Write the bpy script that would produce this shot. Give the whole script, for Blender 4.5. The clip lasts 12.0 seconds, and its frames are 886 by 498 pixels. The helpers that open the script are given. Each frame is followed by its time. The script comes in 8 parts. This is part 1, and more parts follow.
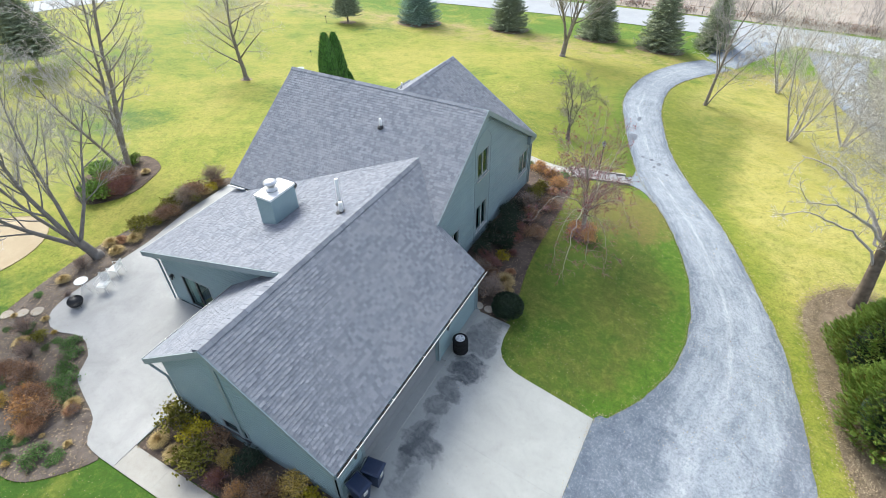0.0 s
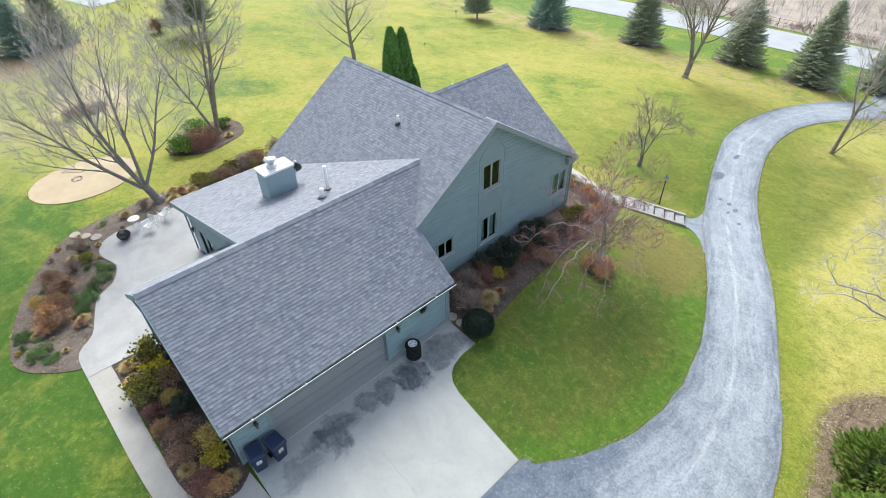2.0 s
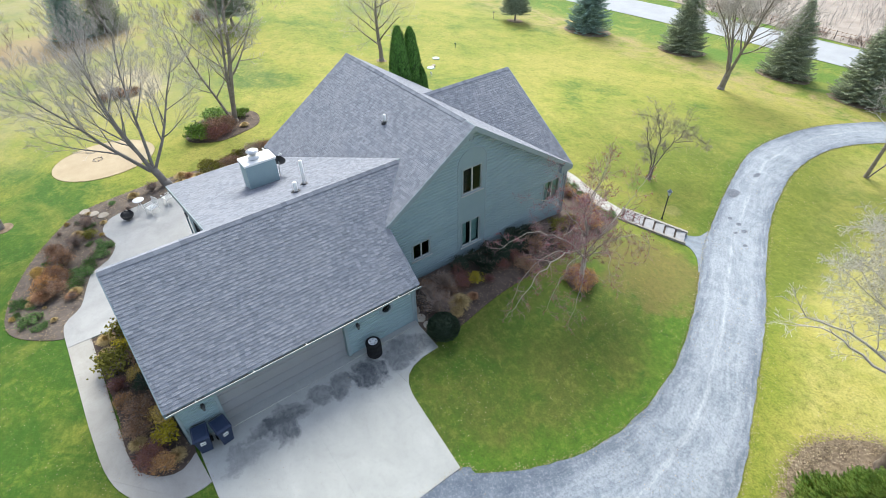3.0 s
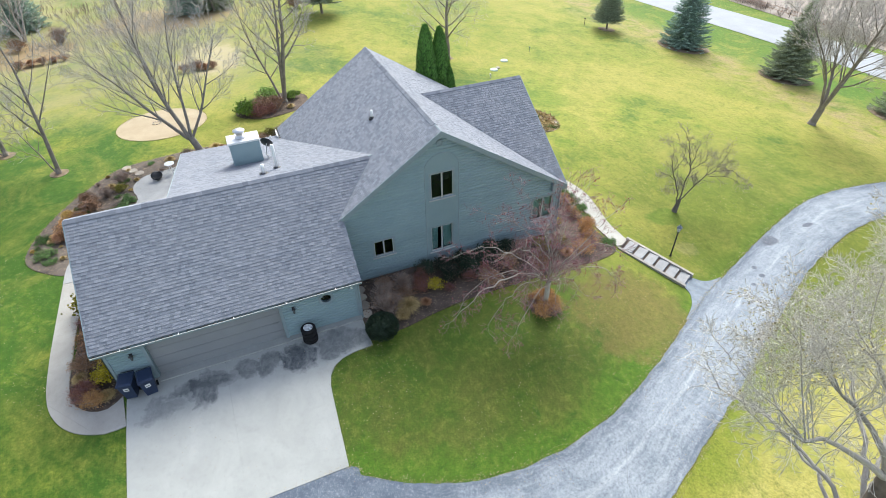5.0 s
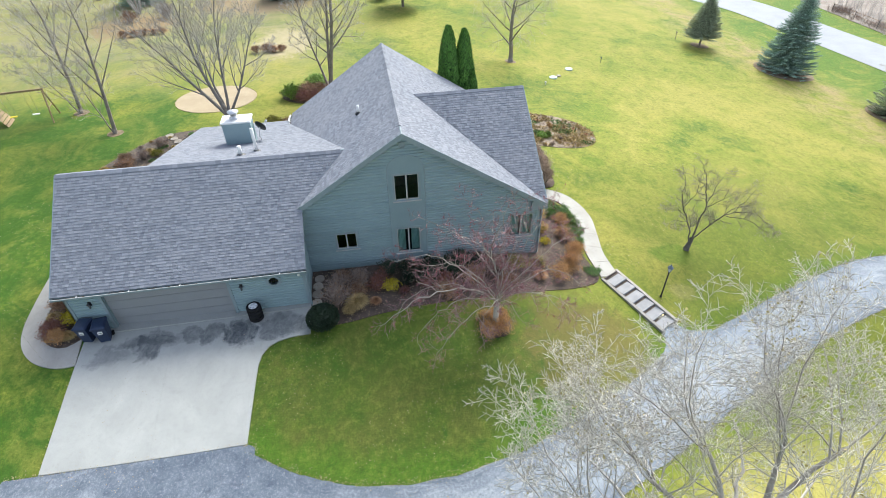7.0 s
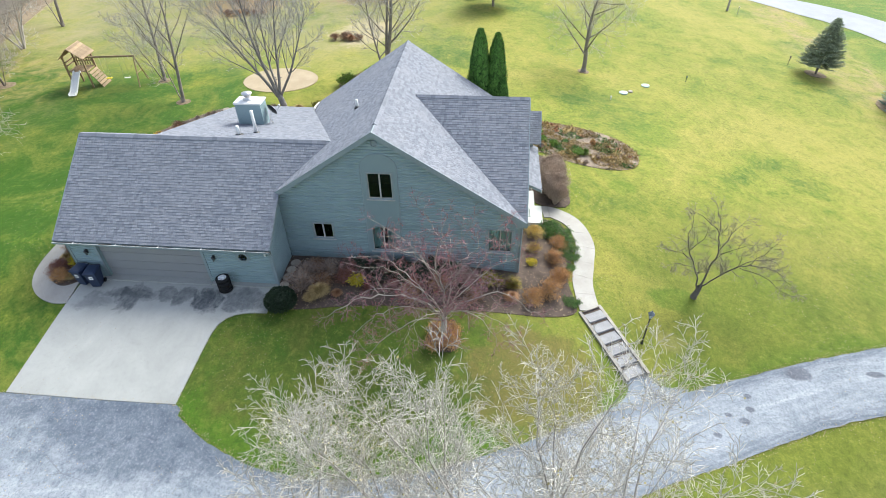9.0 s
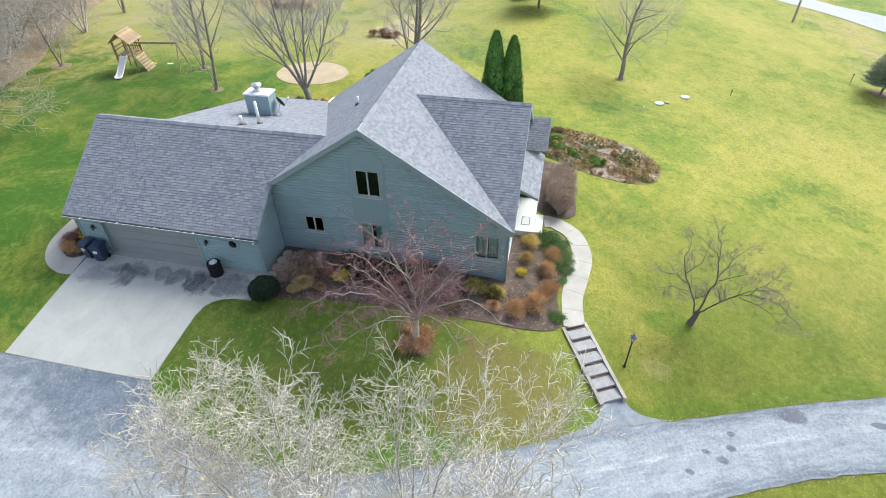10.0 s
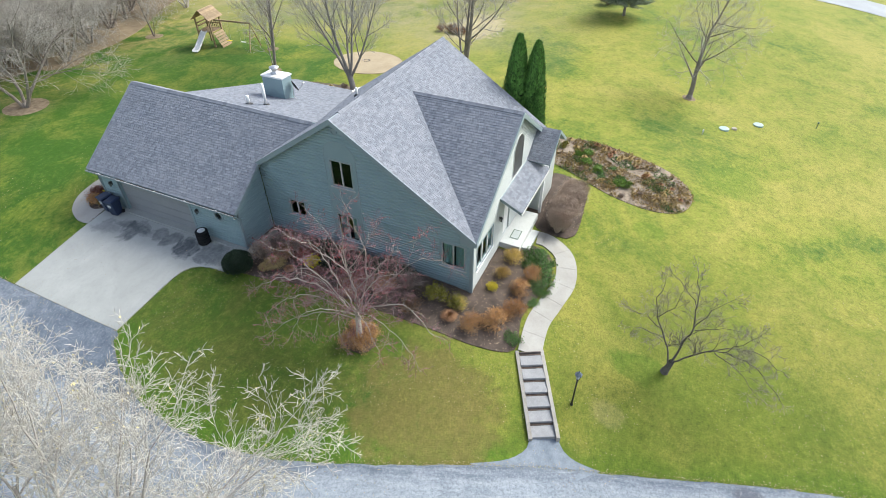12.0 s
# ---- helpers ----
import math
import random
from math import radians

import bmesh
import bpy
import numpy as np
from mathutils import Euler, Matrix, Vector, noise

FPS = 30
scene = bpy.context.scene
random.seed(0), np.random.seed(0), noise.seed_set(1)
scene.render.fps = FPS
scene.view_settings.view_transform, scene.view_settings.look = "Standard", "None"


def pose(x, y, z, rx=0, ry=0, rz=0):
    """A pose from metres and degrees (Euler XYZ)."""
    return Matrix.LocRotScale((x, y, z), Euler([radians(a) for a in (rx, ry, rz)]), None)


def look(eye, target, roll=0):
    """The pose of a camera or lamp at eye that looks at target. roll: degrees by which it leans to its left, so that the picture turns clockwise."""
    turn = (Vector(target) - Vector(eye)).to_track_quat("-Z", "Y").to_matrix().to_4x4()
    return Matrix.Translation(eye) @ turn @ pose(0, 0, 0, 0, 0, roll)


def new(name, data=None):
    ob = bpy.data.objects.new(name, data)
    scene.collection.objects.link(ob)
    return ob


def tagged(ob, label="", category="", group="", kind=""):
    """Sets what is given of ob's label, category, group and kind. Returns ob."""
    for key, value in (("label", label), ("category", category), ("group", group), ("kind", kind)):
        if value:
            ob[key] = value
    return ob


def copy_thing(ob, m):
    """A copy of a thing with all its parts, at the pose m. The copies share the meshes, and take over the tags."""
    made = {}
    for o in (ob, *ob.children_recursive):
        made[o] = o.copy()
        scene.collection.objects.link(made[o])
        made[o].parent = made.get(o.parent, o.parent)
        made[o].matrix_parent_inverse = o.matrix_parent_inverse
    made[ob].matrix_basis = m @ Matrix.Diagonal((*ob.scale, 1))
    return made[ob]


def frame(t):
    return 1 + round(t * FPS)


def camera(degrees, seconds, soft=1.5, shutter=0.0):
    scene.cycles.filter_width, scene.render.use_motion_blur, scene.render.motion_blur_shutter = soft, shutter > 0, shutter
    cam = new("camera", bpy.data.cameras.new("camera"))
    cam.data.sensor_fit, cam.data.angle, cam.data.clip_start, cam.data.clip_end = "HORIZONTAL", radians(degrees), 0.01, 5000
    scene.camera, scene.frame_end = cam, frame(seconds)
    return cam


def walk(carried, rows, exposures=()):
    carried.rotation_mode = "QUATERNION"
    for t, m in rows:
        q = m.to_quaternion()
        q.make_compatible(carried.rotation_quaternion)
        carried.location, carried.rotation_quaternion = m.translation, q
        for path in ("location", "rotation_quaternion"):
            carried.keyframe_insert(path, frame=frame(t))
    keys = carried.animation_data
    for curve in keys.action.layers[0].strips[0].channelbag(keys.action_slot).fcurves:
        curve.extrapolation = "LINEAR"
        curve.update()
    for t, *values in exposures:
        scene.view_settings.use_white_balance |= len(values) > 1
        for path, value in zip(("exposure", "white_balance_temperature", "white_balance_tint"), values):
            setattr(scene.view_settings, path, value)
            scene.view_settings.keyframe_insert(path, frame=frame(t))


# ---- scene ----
# The drone's path: seconds, place, heading, tilt and lean.
cam = camera(79.3, 12.0, soft=0.85)
ROWS = [
    (0.0, 7.859, -6.239, 18.970, 29.78, -39.66, -1.28),
    (0.5, 9.321, -5.209, 18.991, 34.27, -39.62, -1.38),
    (1.0, 10.695, -4.098, 19.004, 39.45, -39.58, -1.44),
    (1.5, 11.983, -2.908, 19.012, 44.13, -39.55, -1.47),
    (2.0, 13.184, -1.642, 19.016, 47.94, -39.52, -1.46),
    (2.5, 14.298, -0.306, 19.017, 51.05, -39.50, -1.44),
    (3.0, 15.321, 1.097, 19.016, 54.18, -39.48, -1.40),
    (5.0, 18.451, 7.261, 19.003, 67.97, -39.45, -1.17),
    (5.5, 18.975, 8.908, 18.999, 71.32, -39.45, -1.12),
    (6.0, 19.388, 10.583, 18.995, 74.30, -39.46, -1.07),
    (6.5, 19.688, 12.278, 18.990, 77.82, -39.46, -1.02),
    (7.0, 19.873, 13.986, 18.984, 81.27, -39.47, -0.98),
    (9.0, 19.464, 20.763, 18.929, 95.54, -39.52, -0.88),
    (9.5, 19.088, 22.398, 18.902, 99.27, -39.54, -0.85),
    (10.0, 18.614, 23.990, 18.865, 102.60, -39.55, -0.83),
    (10.5, 18.052, 25.530, 18.818, 105.70, -39.57, -0.79),
    (11.0, 17.413, 27.006, 18.759, 108.88, -39.58, -0.75),
    (11.5, 16.713, 28.410, 18.684, 112.39, -39.60, -0.68),
    (12.0, 15.968, 29.730, 18.592, 115.52, -39.61, -0.59),
]


def aimed(x, y, z, yaw, pitch, roll):
    a, b = radians(yaw), radians(pitch)
    way = Vector((-math.sin(a) * math.cos(b), math.cos(a) * math.cos(b), math.sin(b)))
    return look((x, y, z), Vector((x, y, z)) + way * 10, roll)


walk(cam, [(t, aimed(*row)) for t, *row in ROWS], [(0.0, 1.17), (6.0, 1.17), (9.5, 1.13), (12.0, 0.97)])

# ---- light ----
SUN_WAY = Vector((-0.84, 0.54, 0.0)).normalized()
SUN_HEIGHT = 43.0
world = bpy.data.worlds.new("sky")
scene.world = world
world.use_nodes = True
wn = world.node_tree
sky = wn.nodes.new("ShaderNodeTexSky")
sky.sky_type = "NISHITA"
sky.sun_disc = False
sky.sun_elevation = radians(SUN_HEIGHT)
sky.sun_rotation = math.atan2(SUN_WAY.x, SUN_WAY.y)
sky.air_density, sky.dust_density, sky.ozone_density = 1.0, 2.2, 1.2
wn.nodes["Background"].inputs["Strength"].default_value = 0.15
haze = wn.nodes.new("ShaderNodeHueSaturation")
haze.inputs["Saturation"].default_value = 0.7
wn.links.new(sky.outputs["Color"], haze.inputs["Color"])
wn.links.new(haze.outputs["Color"], wn.nodes["Background"].inputs["Color"])
sun_data = bpy.data.lights.new("sun", "SUN")
sun_data.energy, sun_data.angle, sun_data.color = 2.2, radians(30), (0.945, 0.985, 0.93)
sun = new("sun", sun_data)
sun.matrix_world = look(SUN_WAY * 60 + Vector((0, 0, 60 * math.tan(radians(SUN_HEIGHT)))), (0, 0, 0))


# ---- materials ----
def shader(name):
    m = bpy.data.materials.new(name)
    m.use_nodes = True
    t = m.node_tree
    return m, t, t.nodes["Principled BSDF"]


def node(t, kind, **links):
    n = t.nodes.new(kind)
    for key, value in links.items():
        if key in ("operation", "data_type", "blend_type", "noise_dimensions", "distribution", "feature"):
            continue
        slot = n.inputs[int(key[1:])] if key[0] == "i" and key[1:].isdigit() else n.inputs[key.replace("_", " ")]
        if isinstance(value, bpy.types.NodeSocket):
            t.links.new(value, slot)
        else:
            slot.default_value = value
    return n


def noise_tex(t, vec, scale, detail=5.0, rough=0.6, warp=0.0):
    n = node(t, "ShaderNodeTexNoise", Vector=vec, Scale=scale, Detail=detail, Roughness=rough, Distortion=warp)
    return n.outputs["Fac"]


def ramp(t, fac, lo, hi, a=0.0, b=1.0):
    n = node(t, "ShaderNodeMapRange", Value=fac)
    for k, v in ((1, lo), (2, hi), (3, a), (4, b)):
        n.inputs[k].default_value = v
    return n.outputs[0]


def mixc(t, fac, a, b, how="MIX"):
    n = t.nodes.new("ShaderNodeMix")
    n.data_type, n.blend_type = "RGBA", how
    for slot, v in ((n.inputs[0], fac), (n.inputs[6], a), (n.inputs[7], b)):
        if isinstance(v, bpy.types.NodeSocket):
            t.links.new(v, slot)
        else:
            slot.default_value = (*v, 1) if isinstance(v, tuple) and len(v) == 3 else v
    return n.outputs[2]


def calc(t, how, a, b=0.0):
    n = t.nodes.new("ShaderNodeMath")
    n.operation = how
    for slot, v in zip(n.inputs, (a, b)):
        if isinstance(v, bpy.types.NodeSocket):
            t.links.new(v, slot)
        else:
            slot.default_value = v
    return n.outputs[0]


def rnd(t):
    """One number for each island of each object."""
    a = t.nodes.new("ShaderNodeNewGeometry").outputs["Random Per Island"]
    b = t.nodes.new("ShaderNodeObjectInfo").outputs["Random"]
    return calc(t, "FRACT", calc(t, "ADD", a, b))


def where(t):
    return t.nodes.new("ShaderNodeTexCoord").outputs["Object"]


def finish(t, b, colour, vec, rough, bump, grain, metal=0.0):
    t.links.new(colour, b.inputs["Base Color"])
    b.inputs["Roughness"].default_value = rough
    b.inputs["Metallic"].default_value = metal
    if rough >= 0.8:
        b.inputs["Specular IOR Level"].default_value = 0.15
    if bump:
        n = node(t, "ShaderNodeBump", Height=noise_tex(t, vec, grain, 4), Strength=bump, Distance=0.02)
        t.links.new(n.outputs[0], b.inputs["Normal"])


def plain(name, a, b, scale=2.0, grain=30.0, rough=0.7, bump=0.3, spread=0.0, metal=0.0):
    """A surface of two mixed tones with fine grain; spread: how far single pieces differ."""
    m, t, p = shader(name)
    v = where(t)
    col = mixc(t, ramp(t, noise_tex(t, v, scale), 0.3, 0.7), a, b)
    col = mixc(t, ramp(t, noise_tex(t, v, grain), 0.25, 0.75, 0, 0.35), col, tuple(x * 0.55 for x in a))
    if spread:
        val = ramp(t, rnd(t), 0, 1, 1 - spread, 1 + spread)
        n = node(t, "ShaderNodeHueSaturation", Color=col)
        t.links.new(val, n.inputs["Value"])
        col = n.outputs[0]
    finish(t, p, col, v, rough, bump, grain, metal)
    return m


def blotch(t, vec, cx, cy, rx, ry):
    """1 inside a soft-edged oval on the ground."""
    k = node(t, "ShaderNodeVectorMath", i0=vec, i1=(cx, cy, 0))
    k.operation = "SUBTRACT"
    f = node(t, "ShaderNodeVectorMath", i0=k.outputs[0], i1=(1 / rx, 1 / ry, 0))
    f.operation = "MULTIPLY"
    d = node(t, "ShaderNodeVectorMath", i0=f.outputs[0])
    d.operation = "LENGTH"
    wob = calc(t, "MULTIPLY", calc(t, "SUBTRACT", noise_tex(t, vec, 1.1, 5, 0.65), 0.5), 1.5)
    return ramp(t, calc(t, "ADD", d.outputs["Value"], wob), 0.75, 1.1, 1, 0)


def lawn_material():
    m, t, p = shader("lawn")
    v = where(t)
    xyz = node(t, "ShaderNodeSeparateXYZ", Vector=v)
    x, y = xyz.outputs[0], xyz.outputs[1]
    big = noise_tex(t, v, 0.07, 4, 0.55, 0.4)
    mid = noise_tex(t, v, 0.45, 5, 0.6, 0.6)
    fine = noise_tex(t, v, 3.5, 5, 0.7)
    blade = noise_tex(t, v, 11.0, 5, 0.85)
    # deeper green beside the garage and before the house, yellower on the open slope
    deep_green = calc(t, "MULTIPLY", calc(t, "MULTIPLY", ramp(t, x, -1, 2), ramp(t, x, 9.5, 11, 1, 0)), calc(t, "MULTIPLY", ramp(t, y, 5, 7), ramp(t, y, 21, 28, 1, 0)))
    # well-watered strips along both sides of the drive
    outer = calc(t, "SUBTRACT", x, calc(t, "ADD", ramp(t, y, 8.5, 16.6, 15.5, 13.7), calc(t, "ADD", ramp(t, y, 16.6, 30.5, 0, -6.3), calc(t, "ADD", ramp(t, y, 30.5, 44.6, 0, -4.7), ramp(t, y, 52, 68, 0, 5.3)))))
    inner = calc(t, "SUBTRACT", calc(t, "SUBTRACT", ramp(t, y, 8.25, 12.9, 7.55, 9.5), calc(t, "ADD", ramp(t, y, 16.2, 26.4, 0, 4.0), calc(t, "ADD", ramp(t, y, 26.4, 36.9, 0, 4.3), ramp(t, y, 36.9, 44.4, 0, 2.0)))), x)
    near = calc(t, "MULTIPLY", ramp(t, y, 4, 6), ramp(t, y, 44, 56, 1, 0))
    wave = ramp(t, mid, 0.3, 0.7, -0.6, 0.6)
    strip = calc(t, "MULTIPLY", near, calc(t, "MULTIPLY", ramp(t, calc(t, "ADD", outer, wave), 0.6, 2.3, 1, 0), ramp(t, outer, -1.5, -0.5)))
    rim = calc(t, "MULTIPLY", near, calc(t, "MULTIPLY", ramp(t, calc(t, "ADD", inner, wave), 0.5, 1.7, 1, 0), ramp(t, inner, -1.5, -0.5)))
    side = calc(t, "MULTIPLY", ramp(t, y, 6, -8), ramp(t, x, -30, -15, 0.15, 1))
    dry = calc(t, "ADD", ramp(t, big, 0.32, 0.68, -0.05, 0.95), ramp(t, mid, 0.3, 0.7, -0.28, 0.28))
    dry = calc(t, "ADD", dry, ramp(t, fine, 0.3, 0.7, -0.22, 0.22))
    dry = calc(t, "ADD", dry, calc(t, "MULTIPLY", ramp(t, x, 9, 13), ramp(t, y, 8, 26, 0.15, 0.6)))
    dry = calc(t, "ADD", dry, calc(t, "MULTIPLY", ramp(t, y, 27, 40, 0.0, 0.22), ramp(t, y, 62, 70, 1, 0)))
    dry = calc(t, "SUBTRACT", dry, calc(t, "MULTIPLY", side, 0.95))
    west = calc(t, "MULTIPLY", ramp(t, x, -27, -40), ramp(t, y, 20, 4))
    low = calc(t, "MULTIPLY", calc(t, "MULTIPLY", ramp(t, x, -14, 2), ramp(t, x, 9, 11, 1, 0)), calc(t, "MULTIPLY", ramp(t, y, 25, 31), ramp(t, y, 42, 52, 1, 0)))
    verge = calc(t, "MULTIPLY", ramp(t, y, 66, 70), ramp(t, big, 0.3, 0.6, 0.7, 1))
    col = mixc(t, ramp(t, dry, -0.1, 0.42), (0.052, 0.13, 0.017), (0.225, 0.26, 0.035))
    col = mixc(t, ramp(t, dry, 0.4, 1.0), col, (0.35, 0.32, 0.071))
    col = mixc(t, calc(t, "MULTIPLY", deep_green, 0.9), col, mixc(t, ramp(t, calc(t, "ADD", calc(t, "MULTIPLY", mid, 0.7), calc(t, "MULTIPLY", fine, 0.3)), 0.4, 0.62), (0.034, 0.1, 0.011), (0.096, 0.12, 0.023)))
    bare = calc(t, "ADD", calc(t, "MULTIPLY", ramp(t, y, -13, -25), ramp(t, x, -40, -30)), calc(t, "MULTIPLY", ramp(t, y, 56, 62), ramp(t, y, 66, 69, 1, 0)))
    col = mixc(t, calc(t, "MULTIPLY", bare, ramp(t, mid, 0.38, 0.62)), col, (0.36, 0.27, 0.129))
    col = mixc(t, calc(t, "MULTIPLY", calc(t, "MULTIPLY", ramp(t, outer, 0.6, 2.6), calc(t, "MULTIPLY", ramp(t, y, 9, 15), ramp(t, y, 60, 68, 1, 0))), ramp(t, mid, 0.3, 0.6, 0.4, 0.8)), col, (0.45, 0.39, 0.127))
    col = mixc(t, verge, col, (0.095, 0.195, 0.022))
    col = mixc(t, calc(t, "MULTIPLY", low, ramp(t, mid, 0.3, 0.65, 1.0, 0.6)), col, (0.085, 0.12, 0.02))
    col = mixc(t, ramp(t, noise_tex(t, v, 0.22, 6, 0.7, 1.0), 0.47, 0.72, 0, 0.75), col, mixc(t, deep_green, (0.37, 0.33, 0.068), (0.12, 0.125, 0.029)))
    col = mixc(t, ramp(t, noise_tex(t, v, 0.5, 6, 0.7, 0.8), 0.5, 0.72, 0, 0.6), col, (0.11, 0.18, 0.018))
    col = mixc(t, calc(t, "MULTIPLY", strip, 0.5), col, (0.19, 0.225, 0.026))
    col = mixc(t, calc(t, "MULTIPLY", rim, 0.75), col, (0.075, 0.17, 0.014))
    # browner wear by the steps, deep olive before the house, lush spots at tree feet
    for cx, cy, rx, ry, k, tone in ((5.2, 15.6, 3.6, 5.0, 0.3, (0.08, 0.1, 0.019)), (4.4, 23.4, 3.2, 3.4, 0.8, (0.15, 0.125, 0.036)), (-2.1, 31.2, 0.9, 1.3, 0.7, (0.07, 0.16, 0.013)), (2.0, 31.6, 2.2, 1.8, 0.5, (0.1, 0.17, 0.016)),
                                    (-2.6, 36.0, 3.4, 2.6, 0.45, (0.13, 0.19, 0.018)), (-12.0, 30.0, 1.0, 1.0, 0.5, (0.12, 0.21, 0.016)), (-22.0, 34.6, 2.6, 2.0, 0.45, (0.12, 0.21, 0.018)), (0.9, 30.4, 0.7, 0.8, 0.6, (0.34, 0.29, 0.12))):
        col = mixc(t, calc(t, "MULTIPLY", blotch(t, v, cx, cy, rx, ry), calc(t, "MULTIPLY", k, ramp(t, mid, 0.25, 0.6, 0.55, 1.0))), col, tone)
    col = mixc(t, calc(t, "MULTIPLY", low, ramp(t, mid, 0.3, 0.7, 0.55, 0.2)), col, (0.12, 0.145, 0.016))
    clump = ramp(t, noise_tex(t, v, 0.75, 4, 0.6, 1.2), 0.6, 0.7)
    col = mixc(t, calc(t, "MULTIPLY", calc(t, "MULTIPLY", clump, deep_green), 0.7), col, (0.022, 0.095, 0.01))
    tuftish = noise_tex(t, v, 2.6, 9, 0.92)
    col = mixc(t, ramp(t, tuftish, 0.5, 0.64, 0.0, 0.65), col, (0.045, 0.075, 0.012))
    col = mixc(t, ramp(t, tuftish, 0.48, 0.34, 0.0, 0.45), col, (0.38, 0.36, 0.081))
    col = mixc(t, ramp(t, blade, 0.42, 0.68, 0.0, 0.6), col, (0.045, 0.06, 0.013))
    col = mixc(t, calc(t, "MULTIPLY", side, ramp(t, calc(t, "ADD", calc(t, "MULTIPLY", mid, 0.5), calc(t, "MULTIPLY", fine, 0.5)), 0.4, 0.6, 0.75, 0.1)), col, (0.03, 0.088, 0.008))
    col = mixc(t, calc(t, "MULTIPLY", blotch(t, v, 4.6, 23.2, 2.8, 3.2), ramp(t, fine, 0.35, 0.65, 0.05, 0.5)), col, (0.18, 0.145, 0.05))
    # thin, faded turf far down the western slope, with bare tan and reddish earth
    col = mixc(t, calc(t, "MULTIPLY", west, ramp(t, noise_tex(t, v, 0.16, 6, 0.7, 1.0), 0.36, 0.62, 0.2, 0.8)), col, mixc(t, fine, (0.22, 0.20, 0.105), (0.38, 0.32, 0.19)))
    for cx, cy, rx, ry, tone in ((-42.0, 6.2, 5.0, 3.4, (0.42, 0.345, 0.22)), (-52.0, -12.0, 5.5, 5.0, (0.29, 0.185, 0.11)), (-60.0, 2.0, 6.0, 9.0, (0.29, 0.20, 0.13))):
        col = mixc(t, calc(t, "MULTIPLY", blotch(t, v, cx, cy, rx, ry), ramp(t, mid, 0.25, 0.6, 0.45, 0.8)), col, tone)
    finish(t, p, col, v, 0.85, 0.9, 14.0)
    return m


def drive_material():
    """Worn asphalt, paler along the wheel tracks; the strip's own map runs across and along."""
    m, t, p = shader("worn_asphalt")
    v = where(t)
    uv = node(t, "ShaderNodeSeparateXYZ", Vector=t.nodes.new("ShaderNodeUVMap").outputs[0])
    u, w = uv.outputs[0], uv.outputs[1]
    wob = calc(t, "MULTIPLY", calc(t, "SUBTRACT", noise_tex(t, v, 0.35, 3), 0.5), 0.2)
    uu = calc(t, "ADD", u, wob)
    streak = node(t, "ShaderNodeCombineXYZ", X=calc(t, "MULTIPLY", uu, 9.0), Y=calc(t, "MULTIPLY", w, 0.28))
    st = noise_tex(t, streak.outputs[0], 1.6, 7, 0.7)
    edge = ramp(t, calc(t, "ABSOLUTE", calc(t, "SUBTRACT", uu, 0.5)), 0.3, 0.46, 0, 1)
    ridge = ramp(t, calc(t, "ABSOLUTE", calc(t, "SUBTRACT", uu, 0.44)), 0.0, 0.05, 1, 0)
    # pale worn binder, grey-blue stone showing through in clouds and runs
    col = mixc(t, ramp(t, noise_tex(t, v, 0.5, 10, 0.8, 0.5), 0.4, 0.58), (0.177, 0.208, 0.236), (0.305, 0.338, 0.372))
    col = mixc(t, ramp(t, st, 0.42, 0.66, 0, 0.75), col, (0.358, 0.388, 0.414))
    col = mixc(t, calc(t, "MULTIPLY", ridge, ramp(t, st, 0.35, 0.6, 0.1, 0.7)), col, (0.460, 0.480, 0.497))
    col = mixc(t, calc(t, "MULTIPLY", edge, ramp(t, st, 0.4, 0.66, 0.95, 0.15)), col, (0.107, 0.130, 0.163))
    # darker, bluer asphalt in the bend before the apron
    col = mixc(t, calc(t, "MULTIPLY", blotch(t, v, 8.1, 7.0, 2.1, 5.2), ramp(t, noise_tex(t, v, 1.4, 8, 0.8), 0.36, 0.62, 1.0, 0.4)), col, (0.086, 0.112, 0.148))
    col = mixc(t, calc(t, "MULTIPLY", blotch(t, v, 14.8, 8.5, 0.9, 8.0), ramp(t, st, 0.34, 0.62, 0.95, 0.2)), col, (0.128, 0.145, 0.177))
    # damp patches on the way down to the street
    for cx, cy, rx, ry in ((1.9, 36.2, 0.42, 0.75), (4.1, 33.3, 0.17, 0.24), (4.75, 32.9, 0.2, 0.28), (3.4, 33.4, 0.12, 0.17), (5.6, 31.4, 0.15, 0.22), (4.5, 32.2, 0.1, 0.15), (1.6, 40.0, 0.16, 0.5)):
        col = mixc(t, calc(t, "MULTIPLY", blotch(t, v, cx, cy, rx, ry), 0.95), col, (0.107, 0.115, 0.138))
    crack = node(t, "ShaderNodeTexVoronoi", Vector=node(t, "ShaderNodeVectorMath", i0=v, i1=(0, 0, 0)).outputs[0], Scale=0.45)
    crack.feature = "DISTANCE_TO_EDGE"
    line = ramp(t, crack.outputs["Distance"], 0.0, 0.008, 0.4, 0)
    col = mixc(t, calc(t, "MULTIPLY", line, ramp(t, noise_tex(t, v, 0.25, 2), 0.5, 0.6)), col, (0.075, 0.070, 0.074))
    lines = node(t, "ShaderNodeCombineXYZ", X=calc(t, "MULTIPLY", uu, 40.0), Y=calc(t, "MULTIPLY", w, 0.9))
    col = mixc(t, ramp(t, noise_tex(t, lines.outputs[0], 1.0, 6, 0.8), 0.45, 0.64, 0, 0.5), col, (0.193, 0.210, 0.251))
    grit = noise_tex(t, v, 9.0, 7, 0.85)
    col = mixc(t, ramp(t, grit, 0.5, 0.64, 0, 0.7), col, (0.107, 0.120, 0.148))
